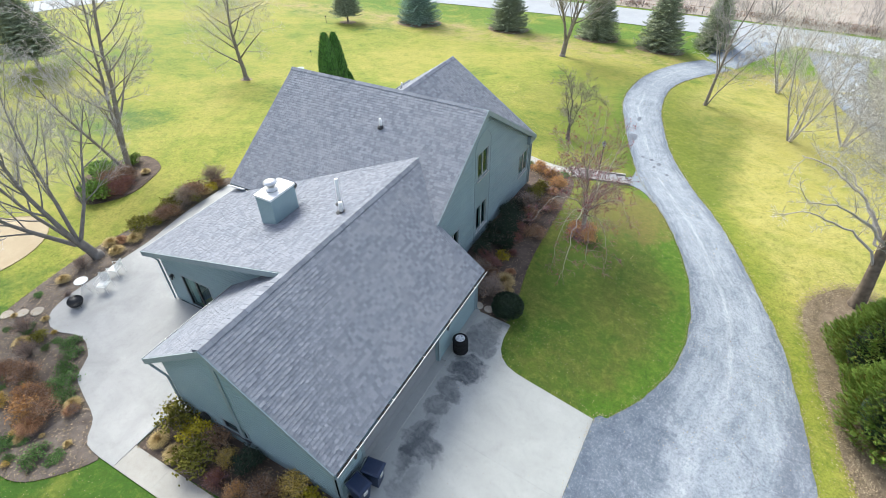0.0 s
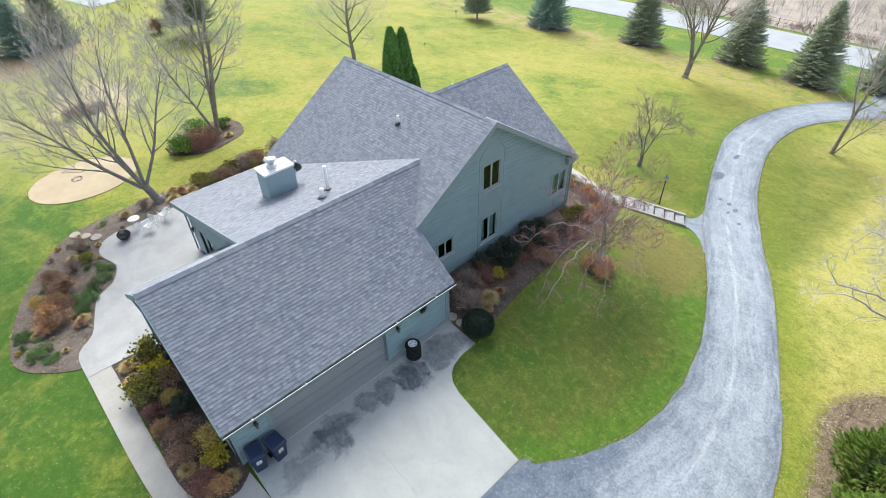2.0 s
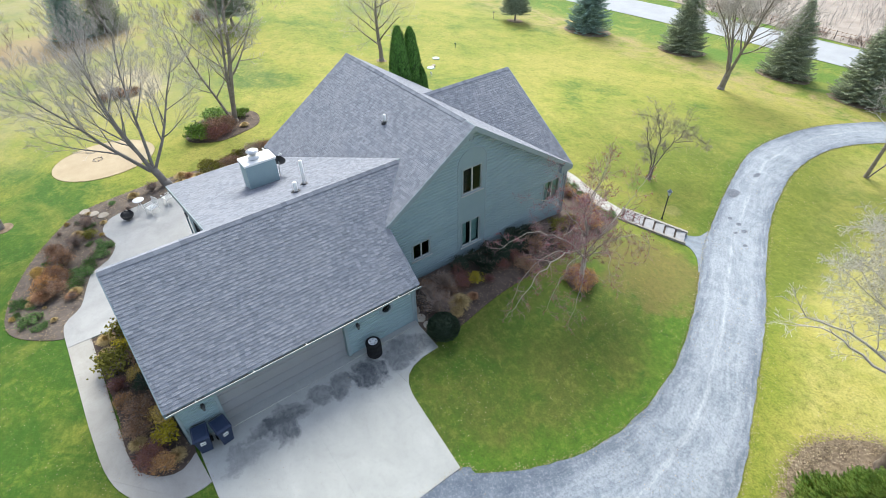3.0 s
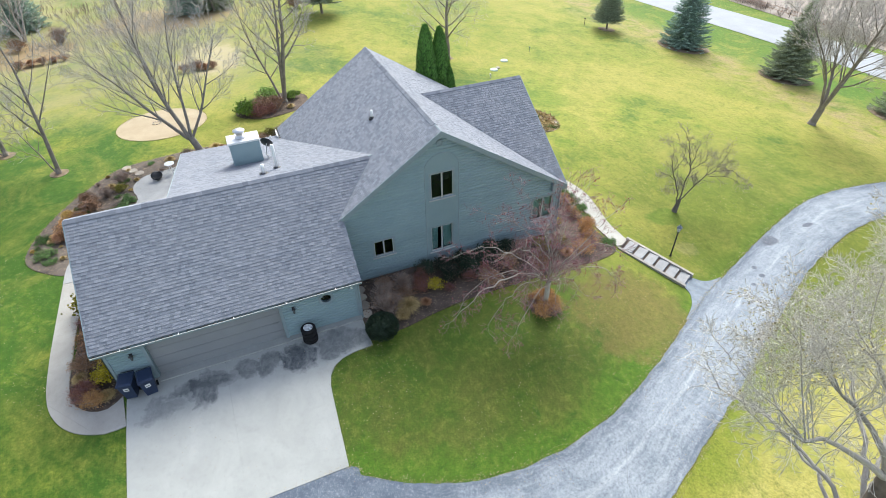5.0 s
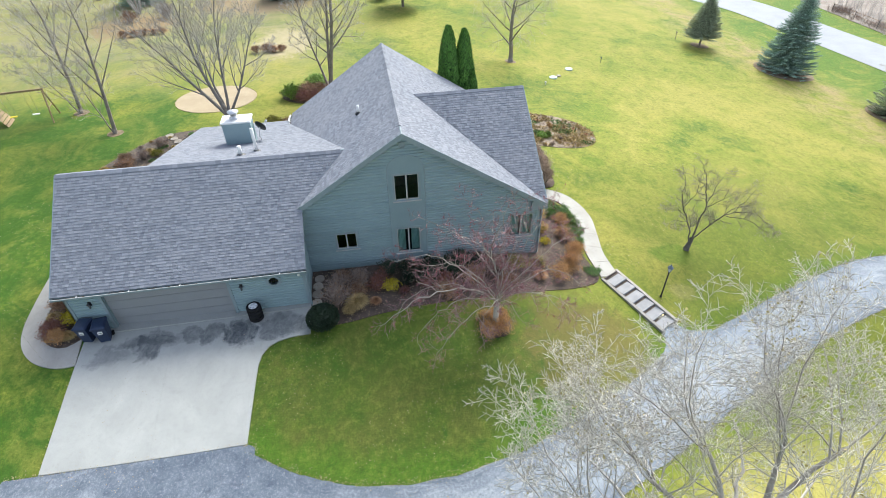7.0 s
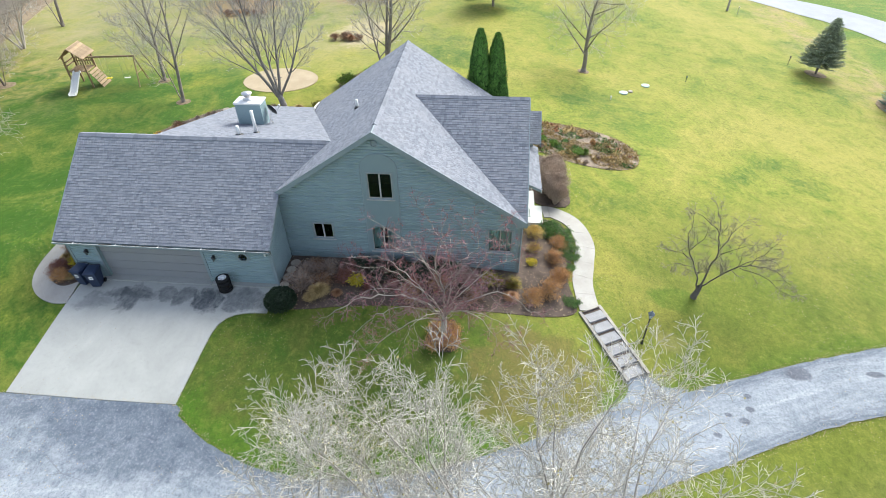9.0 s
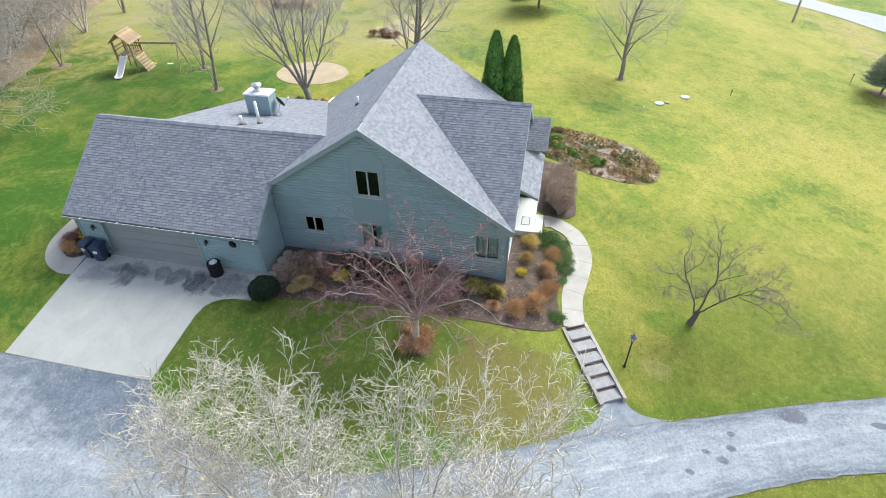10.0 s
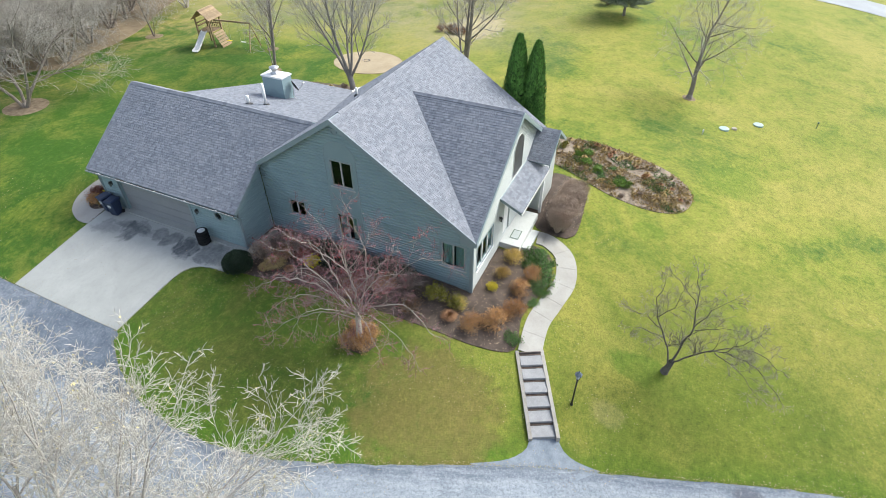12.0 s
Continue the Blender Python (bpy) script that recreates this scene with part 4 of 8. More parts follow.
def pane_material():
    """Coated glazing: mostly clear, with a faint blue-green mirror sheen."""
    m, t, p = shader("clear_pane")
    out = t.nodes["Material Output"]
    gloss = t.nodes.new("ShaderNodeBsdfGlossy")
    gloss.inputs["Roughness"].default_value = 0.02
    gloss.inputs["Color"].default_value = (0.66, 0.92, 0.95, 1)
    clear = t.nodes.new("ShaderNodeBsdfTransparent")
    clear.inputs["Color"].default_value = (0.66, 0.84, 0.84, 1)
    fres = t.nodes.new("ShaderNodeFresnel")
    fres.inputs["IOR"].default_value = 1.55
    mix = t.nodes.new("ShaderNodeMixShader")
    for a, b in ((fres.outputs[0], mix.inputs[0]), (clear.outputs[0], mix.inputs[1]), (gloss.outputs[0], mix.inputs[2]), (mix.outputs[0], out.inputs["Surface"])):
        t.links.new(a, b)
    return m


PANE = pane_material()
LOW = -0.9
# garage front
FX = 0.1
lap_wall("garage_front_wall", (FX, 0, 0), (0, 1, 0), (1, 0, 0), [(-0.35, LOW), (10.3, LOW), (10.3, 2.72), (-0.35, 2.72)], [(1.2, 6.7, -0.12, 2.12), (8.58, 9.1, 1.5, 2.02)], SIDING, "garage front wall of grey-green boards")
lap_wall("garage_left_wall", (0, -0.35, 0), (1, 0, 0), (0, -1, 0), [(-7.7, LOW), (0.1, LOW), (0.1, 2.75), (gx, gz - 0.12), (-7.7, 3.45)], [(-5.3, -4.05, 0.7, 1.3)], SIDING, "garage end wall of grey-green boards")
lap_wall("garage_right_wall", (0, 10.3, 0), (1, 0, 0), (0, 1, 0), [(-2.1, LOW), (0.1, LOW), (0.1, 2.75), (-2.1, 4.3)], [], SIDING, "short garage side wall beside the gable")
lap_wall("garage_back_wall", (-7.7, 0, 0), (0, 1, 0), (-1, 0, 0), [(-0.35, LOW), (4.0, LOW), (4.0, 3.4), (-0.35, 3.4)], [], SIDING, "garage back wall of grey-green boards")
# gable front
GX = -2.2
lap_wall("gable_wall", (GX, 0, 0), (0, 1, 0), (1, 0, 0), [(10.3, LOW), (22.6, LOW), (22.6, 3.12), (my, mz - 0.14), (10.3, 4.2)],
         [(15.0, 16.25, 4.03, 5.52), (14.95, 16.2, 0.72, 2.32), (11.85, 12.92, 1.38, 2.37), (20.97, 22.26, 0.95, 2.42)], SIDING, "tall gable wall of grey-green boards")
# entry side, rear and family room
lap_wall("entry_wall", (0, 22.6, 0), (-1, 0, 0), (0, 1, 0), [(2.2, LOW), (13.4, LOW), (13.4, 3.2), (-wx, wz - 0.15), (2.2, 3.15)], [(2.75, 4.95, 0.62, 2.1), (6.6, 7.6, 0.06, 2.1)], PALE, "entry wall of pale boards")
lap_wall("rear_wall", (-13.4, 0, 0), (0, 1, 0), (-1, 0, 0), [(9.9, LOW), (22.6, LOW), (22.6, 3.1), (my, mz - 0.2), (9.9, 3.9)], [], SIDING, "rear gable wall of grey-green boards")
lap_wall("family_room_wall", (0, 4.0, 0), (1, 0, 0), (0, -1, 0), [(-13.5, LOW), (-4.4, LOW), (-4.4, 5.72), (-13.5, 3.16)], [(-12.35, -10.45, 0.08, 2.1)], SIDING, "family room wall with a sliding door")
lap_wall("family_room_rear_wall", (-13.5, 0, 0), (0, 1, 0), (-1, 0, 0), [(4.0, LOW), (9.9, LOW), (9.9, 3.1), (4.0, 3.1)], [], SIDING, "rear wall of the family room")
part("floor_slab", Shape().box(-13.3, -0.05, -0.2, 4.2, -0.4, 0.02).box(-13.3, -2.4, 4.2, 22.4, -0.4, 0.02).box(-2.4, -0.05, 4.2, 10.1, -0.4, 0.02), ROOM, house, "dim floor inside the house")
part("upper_floor", Shape().box(-13.3, -2.5, 10.4, 22.4, 2.6, 2.8), ROOM, house, "upper floor inside the house")
part("inner_wall", Shape().box(-5.6, -5.5, 10.6, 22.4, 0, 2.6).box(-5.6, -5.5, 13.8, 17.4, 2.8, 5.9), ROOM, house, "dim partition behind the windows")


def arched_panel():
    """The smooth arched bay of the gable that holds two windows."""
    fn = frame_of((GX, 0, 0), (0, 1, 0), (1, 0, 0))
    s = Shape()
    y0, y1, top = 14.72, 16.52, 5.75
    rects = [(y0, y1, -0.6, 0.66), (y0, 14.88, 0.66, 2.4), (16.28, y1, 0.66, 2.4), (y0, y1, 2.4, 3.95), (y0, 14.92, 3.95, 5.6), (16.33, y1, 3.95, 5.6), (y0, y1, 5.6, top)]
    for a, b, c, d in rects:
        part("panel_board", Shape().box(a, b, 0.0, 0.035, c, d, fn), PANEL, house)
    arc = [(15.62 + 0.9 * math.cos(math.pi * i / 14), top + 0.8 * math.sin(math.pi * i / 14)) for i in range(15)]
    s.rings([[(a, 0.0, b) for a, b in arc], [(a, 0.035, b) for a, b in arc]], fn)
    part("arched_panel", s, PANEL, house, "smooth arched panel round the gable windows")
    t = Shape()
    line = [(y0, -0.5), (y0, top)] + [(15.62 - 0.9 * math.cos(math.pi * i / 14), top + 0.8 * math.sin(math.pi * i / 14)) for i in range(15)] + [(y1, top), (y1, -0.5)]
    t.tube([fn(a, 0.03, b) for a, b in line], 0.022, 5)
    part("panel_trim", t, TRIM, house)
    v = Shape().lathe([(0.17, 0), (0.17, 0.04), (0.13, 0.05), (0.12, 0.02), (0.02, 0.02)], 16, (0, 0, 0), lambda x, y, z: fn(15.53 + x, z + 0.02, 7.08 + y))
    part("gable_vent", v, TRIM, house, "small round gable vent")


arched_panel()
window((GX, 0, 0), (0, 1, 0), (1, 0, 0), 15.0, 16.25, 4.03, 5.52, 2)
window((GX, 0, 0), (0, 1, 0), (1, 0, 0), 14.95, 16.2, 0.72, 2.32, 2, drape=0.75)
window((GX, 0, 0), (0, 1, 0), (1, 0, 0), 11.85, 12.92, 1.38, 2.37, 2)
window((GX, 0, 0), (0, 1, 0), (1, 0, 0), 20.97, 22.26, 0.95, 2.42, 2, drape=0.9)
window((0, -0.35, 0), (1, 0, 0), (0, -1, 0), -5.3, -4.05, 0.7, 1.3, 1, DARKFRAME, label="low dark garage window")
window((0, 22.6, 0), (-1, 0, 0), (0, 1, 0), 2.75, 4.95, 0.62, 2.1, 3, WHITE, 0.3, label="three-part white window beside the porch")
window((0, 4.0, 0), (1, 0, 0), (0, -1, 0), -12.35, -10.45, 0.12, 2.08, 2, DARKFRAME, 0.4, name="sliding_door", label="dark framed sliding patio door")


def wall_fittings():
    """A pale service box and a louvred foundation vent low on the gable wall beside the garage."""
    fn = frame_of((GX, 0, 0), (0, 1, 0), (1, 0, 0))
    box = part("service_box", Shape().box(10.55, 10.85, 0.03, 0.17, -0.25, 0.02, fn), PALE, house, "small pale service box low on the wall")
    part("box_lid", Shape().box(10.53, 10.87, 0.171, 0.185, -0.27, 0.04, fn), PALE, box)
    v = Shape()
    for a, b, c, d in ((11.8, 12.14, 0.0, 0.03), (11.8, 12.14, -0.22, -0.19), (11.8, 11.83, -0.19, 0.0), (12.11, 12.14, -0.19, 0.0)):
        v.box(a, b, 0.03, 0.06, c, d, fn)
    vent = part("foundation_vent", v, WHITE, house, "small louvred foundation vent with a pale frame")
    part("backing", Shape().box(11.83, 12.11, 0.031, 0.035, -0.19, 0.0, fn), BLACK, vent)
    for i in range(4):
        z = -0.175 + 0.045 * i
        part("slat", Shape().hexa([fn(11.83, 0.037, z + 0.02), fn(12.11, 0.037, z + 0.02), fn(12.11, 0.056, z), fn(11.83, 0.056, z), fn(11.83, 0.037, z + 0.026), fn(12.11, 0.037, z + 0.026), fn(12.11, 0.056, z + 0.006), fn(11.83, 0.056, z + 0.006)]), DARKFRAME, vent)


wall_fittings()


def garage_door():
    fn = frame_of((FX, 0, 0), (0, 1, 0), (1, 0, 0))
    top = part("garage_door", Shape().box(1.2, 6.7, -0.2, -0.17, -0.12, 2.12, fn), DOORPAINT, house, "wide closed sectional garage door")
    z0 = -0.1
    for r in range(4):
        s = Shape()
        b0, b1 = z0 + 0.55 * r + 0.008, z0 + 0.55 * (r + 1) - 0.008
        s.box(1.22, 6.68, -0.169, -0.135, b0, b1, fn)
        s.box(1.22, 6.68, -0.134, -0.13, b0 + 0.05, b1 - 0.05, fn)
        part("door_panel", s, DOORPAINT, top)
    c = Shape().box(1.06, 1.2, 0.0, 0.05, -0.2, 2.26, fn).box(6.7, 6.84, 0.0, 0.05, -0.2, 2.26, fn).box(1.2, 6.7, 0.0, 0.05, 2.12, 2.26, fn)
    part("door_casing", c, TRIM, house)
    part("door_threshold", Shape().box(1.1, 6.8, -0.2, 0.3, -0.22, 0.005, fn), CONCRETE, house, "raised concrete lip before the garage door")
    part("foundation_curb", Shape().box(6.86, 10.32, 0.02, 0.3, -0.5, 0.05, fn), CONCRETE, house, "raised concrete curb along the wall")


garage_door()


def lantern(name, m):
    top = part(name, Shape().box(-0.06, 0.06, 0.0, 0.03, -0.12, 0.12), BLACK, house, "black wall lantern beside the door")
    top.matrix_basis = m
    part("arm", Shape().tube([(0, 0.03, 0.09), (0, 0.10, 0.14), (0, 0.13, 0.12)], 0.012, 5), BLACK, top)
    part("cage", Shape().lathe([(0.045, -0.14), (0.07, 0.04), (0.075, 0.05), (0.07, 0.055)], 6, (0, 0.13, 0)), GLASSY, top)
    part("cap", Shape().lathe([(0.095, 0.055), (0.06, 0.1), (0.015, 0.14), (0.01, 0.17)], 8, (0, 0.13, 0)), BLACK, top)
    part("base", Shape().lathe([(0.02, -0.19), (0.05, -0.16), (0.045, -0.14)], 8, (0, 0.13, 0)), BLACK, top)


GLASSY = plain("smoked_lantern_glass", (0.10, 0.11, 0.11), (0.16, 0.17, 0.17), 4, 20, 0.15, 0.0)
lantern("wall_lantern", pose(FX + 0.02, 0.61, 1.69, 0, 0, -90))
lantern("wall_lantern", pose(FX + 0.02, 7.33, 1.69, 0, 0, -90))
lantern("wall_lantern", pose(-13.0, 3.98, 1.75, 0, 0, 180))
lantern("wall_lantern", pose(-5.85, 22.62, 1.8))


def octagon_window():
    fn = frame_of((FX, 8.84, 1.76), (0, 1, 0), (1, 0, 0))
    ring = lambda r, c: [(r * math.cos(math.pi / 8 + math.pi / 4 * i), c, r * math.sin(math.pi / 8 + math.pi / 4 * i)) for i in range(8)]
    s = Shape().rings([ring(0.38, 0.0), ring(0.38, 0.06), ring(0.24, 0.06), ring(0.24, -0.1)], fn, False)
    top = part("octagon_window", s, TRIM, house, "octagonal window with dark lattice bars")
    part("pane", Shape().add([fn(*p) for p in ring(0.26, -0.04)], [tuple(range(8))]), PANE, top)
    g = Shape()
    for k in (-0.1, 0.0, 0.1):
        g.box(-0.23, 0.23, -0.035, -0.01, k - 0.008, k + 0.008, fn)
        g.box(k - 0.008, k + 0.008, -0.009, 0.015, -0.23, 0.23, fn)
    part("lattice", g, BLACK, top)


octagon_window()
part("wall_sensor", Shape().chamfered(FX + 0.03, FX + 0.11, 10.0, 10.1, 1.95, 2.12, 0.015), WHITE, house, "small white sensor box under the eave")


def gutter(name, a, b, out, label):
    """An open eave gutter with dead leaves in it."""
    a, b, out = Vector(a), Vector(b), Vector(out)
    prof = [(0.0, 0.06), (0.0, -0.06), (0.09, -0.07), (0.13, 0.0), (0.13, 0.05), (0.115, 0.05), (0.11, 0.0), (0.08, -0.055), (0.015, -0.045), (0.015, 0.06)]
    s = Shape().rings([[p + out * c + Vector((0, 0, d)) for c, d in prof] for p in (a, b)])
    top = part(name, s, TRIM, house, label)
    rng = random.Random(name)
    leaf = Shape()
    d = (b - a)
    for i in range(int(d.length * 130)):
        k = rng.random()
        if noise.noise((k * 9, 3.1, 0)) < -0.1:
            continue
        p = a + d * k + out * (0.03 + 0.06 * rng.random()) + Vector((0, 0, -0.01 + 0.07 * rng.random()))
        v = [p + Vector((rng.uniform(-1, 1), rng.uniform(-1, 1), rng.uniform(-0.5, 0.5))) * 0.045 for _ in range(3)]
        leaf.add(v, [(0, 1, 2)])
    part("gutter_lip", Shape().rings([[p + out * c + Vector((0, 0, e)) for c, e in ((0.108, 0.051), (0.136, 0.051), (0.136, 0.063), (0.108, 0.063))] for p in (a, b)]), TAN, top, "thin pale front lip")
    part("dead_leaves", leaf, MULCH, top, "dry leaves lying in the gutter", kind="stuff")
    for i in range(int(d.length / 2.2)):
        br = Shape()
        p = a + d * ((i + 0.5) * 2.2 / d.length)
        br.hexa([p + out * c + d.normalized() * e + Vector((0, 0, z)) for z in (0.055, 0.07) for c, e in ((0, -0.02), (0.14, -0.02), (0.14, 0.02), (0, 0.02))])
        part("hanger", br, WHITE, top)
    return top


gutter("front_gutter", (FE[0], -0.6, FE[1] - 0.1), (FE[0], 10.5, FE[1] - 0.1), (1, 0, 0), "garage eave gutter with dead leaves")
gutter("back_gutter", (BE[0], -0.6, BE[1] - 0.1), (BE[0], 4.0, BE[1] - 0.1), (-1, 0, 0), "gutter along the rear garage eave")
gutter("family_gutter", (LE[0], 3.53, LE[1] - 0.1), (LE[0], 9.3, LE[1] - 0.1), (-1, 0, 0), "gutter along the low roof")
gutter("main_gutter", (-14.1, ME[0], ME[1] - 0.1), (-11.6, ME[0], ME[1] - 0.1), (0, -1, 0), "short gutter at the main roof corner")


def downspout(name, pts, label="grey metal downspout"):
    part(name, Shape().tube(pts, 0.045, 6, True), TRIM, house, label)


downspout("downspout", [(-8.55, -0.55, 2.95), (-8.4, -0.5, 2.75), (-7.74, -0.42, 2.35), (-7.74, -0.42, 0.4), (-7.9, -0.5, 0.12)])
downspout("downspout", [(0.5, 10.42, 2.4), (0.3, 10.38, 2.2), (0.16, 10.37, 2.0), (0.16, 10.37, 0.1), (0.3, 10.4, -0.1)])
downspout("downspout", [(-14.0, 3.6, 3.05), (-13.8, 3.75, 2.85), (-13.55, 3.88, 2.6), (-13.55, 3.88, 0.1)])
part("downspout", Shape().tube([(-14.1, 9.22, 3.55), (-13.8, 9.2, 3.62), (-13.3, 9.18, 3.66), (-12.9, 9.2, 3.68)], 0.05, 6, True), WHITE, house, "white downspout at the rear roof corner")
downspout("downspout", [(-2.0, 22.72, 2.9), (-2.1, 22.68, 2.7), (-2.1, 22.68, -0.3)])


def rake_board(name, a, b, label="", depth=0.26, out=(0, 0, 0)):
    """A barge board along a roof edge."""
    a, b, o = Vector(a), Vector(b), Vector(out)
    s = Shape().hexa([a + Vector((0, 0, -depth)), b + Vector((0, 0, -depth)), b + o + Vector((0, 0, -depth)), a + o + Vector((0, 0, -depth)),
                      a + Vector((0, 0, 0.015)), b + Vector((0, 0, 0.015)), b + o + Vector((0, 0, 0.015)), a + o + Vector((0, 0, 0.015))])
    part(name, s, TRIM, house, label)


rake_board("rake_board", (-1.93, 10.45, 4.39), (-1.93, my, mz), out=(0.04, 0, 0))
rake_board("rake_board", (-1.93, my, mz), (-1.93, 22.88, 3.07), out=(0.04, 0, 0))
rake_board("rake_board", (FE[0], -0.6, FE[1]), (gx, -0.6, gz), out=(0, -0.04, 0))
rake_board("rake_board", (BE[0], -0.6, BE[1]), (gx, -0.6, gz), out=(0, -0.04, 0))
rake_board("rake_board", (LE[0], 3.53, LE[1]), (gx, 3.45, gz), out=(0, -0.04, 0))
rake_board("rake_board", (-1.93, 22.88, 3.07), (wx, 22.88, wz), out=(0, 0.04, 0))
rake_board("rake_board", (-13.65, 22.88, 3.07), (wx, 22.88, wz), out=(0, 0.04, 0))
part("corner_board", Shape().box(GX + 0.02, GX + 0.06, 22.5, 22.66, -0.6, 3.1).box(-2.3, GX + 0.06, 22.62, 22.66, -0.6, 3.1), TRIM, house)
part("corner_board", Shape().box(FX + 0.02, FX + 0.06, 10.2, 10.36, -0.3, 2.6).box(FX - 0.08, FX + 0.06, 10.32, 10.36, -0.3, 2.6), TRIM, house)
part("corner_board", Shape().box(FX + 0.02, FX + 0.06, -0.41, -0.25, -0.3, 2.6).box(FX - 0.08, FX + 0.06, -0.41, -0.37, -0.3, 2.6), TRIM, house)
part("pilaster", Shape().box(-4.45, -4.25, -0.43, -0.36, -0.5, 5.6), TRIM, house, "vertical trim board on the garage end wall")
part("corner_return", Shape().hexa([(GX, 22.05, 2.75), (-1.95, 22.05, 2.75), (-1.95, 22.88, 2.75), (GX, 22.88, 2.75), (GX, 22.05, 3.25), (-1.95, 22.05, 3.25), (-1.95, 22.88, 3.05), (GX, 22.88, 3.05)]), TRIM, house, "boxed eave return at the corner")


def chimney():
    x0, x1, y0, y1, z1 = -8.62, -7.76, 6.46, 7.92, 6.22
    rings = []
    z = 4.3
    while z < z1 - 0.01:
        t = min(0.13, z1 - z)
        rings += [[(x0 - e, y0 - e, q), (x1 + e, y0 - e, q), (x1 + e, y1 + e, q), (x0 - e, y1 + e, q)] for e, q in ((0.016, z), (0.0, z + t))]
        z += t
    s = Shape().rings(rings)
    top = part("chimney", s, SIDING, house, "boarded chimney chase with a metal cap")
    part("cap", Shape().chamfered(x0 - 0.06, x1 + 0.06, y0 - 0.06, y1 + 0.06, z1, z1 + 0.09, 0.02), WHITE, top, "pale metal chase cover")
    cx, cy = (x0 + x1) / 2 - 0.05, (y0 + y1) / 2 - 0.1
    part("flue", Shape().lathe([(0.26, 0.0), (0.26, 0.06), (0.15, 0.08), (0.15, 0.22), (0.22, 0.24), (0.22, 0.33), (0.30, 0.35), (0.30, 0.39), (0.08, 0.46)], 18, (cx, cy, z1 + 0.09)), METAL, top, "shiny round flue cap", True)


chimney()


def pipe(name, pts, r, label, mat=WHITE):
    top = part(name, Shape().tube(pts, r, 10, True), mat, house, label, True)
    p = pts[0]
    part("flashing", Shape().lathe([(r * 2.6, -0.06), (r * 2.4, 0.03), (r * 1.1, 0.1)], 12, p), BLACK, top)


lowz = lambda x: gz + (x - gx) * (gz - LE[1]) / (gx - LE[0])
pipe("vent_pipe", [(-5.65, 8.37, lowz(-5.65)), (-5.65, 8.37, lowz(-5.65) + 1.28)], 0.085, "tall white plastic vent pipe")
pipe("vent_pipe", [(-5.02, 7.7, lowz(-5.02)), (-5.02, 7.7, lowz(-5.02) + 0.36), (-5.02, 7.7, lowz(-5.02) + 0.37), (-5.02, 7.7, lowz(-5.02) + 0.52)], 0.1, "short white vent pipe")
pipe("vent_pipe", [(-7.0, 13.7, mz - 0.668 * (my - 13.7)), (-7.0, 13.7, mz - 0.668 * (my - 13.7) + 0.45)], 0.07, "white vent pipe on the main roof")
pipe("vent_pipe", [(-10.2, 20.6, 5.35), (-10.2, 20.6, 5.75)], 0.05, "white vent pipe on the wing roof")


def dish():
    top = part("satellite_dish", Shape().lathe([(0.02, -0.05), (0.16, -0.03), (0.28, 0.02), (0.285, 0.025), (0.16, -0.015), (0.02, -0.035)], 18), BLACK, house, "small dark satellite dish", True)
    top.matrix_basis = Matrix.Translation((-8.4, 8.28, 5.66)) @ Vector((-0.8, 0.45, 0.42)).to_track_quat("Z", "Y").to_matrix().to_4x4() @ Matrix.Diagonal((1.15, 1.3, 1.15, 1))
    part("mast", Shape().tube([(0, 0, -0.04), (0.05, -0.35, -0.35), (0.05, -0.62, -0.3)], 0.022, 6), METAL, top)
    part("feed_arm", Shape().tube([(0, -0.28, 0.0), (0, -0.2, 0.45)], 0.014, 5), METAL, top)
    part("receiver", Shape().tube([(0.07, -0.17, 0.42), (0, -0.14, 0.5), (-0.07, -0.11, 0.42)], 0.035, 8, True), WHITE, top, "pale twin receiver head")


dish()


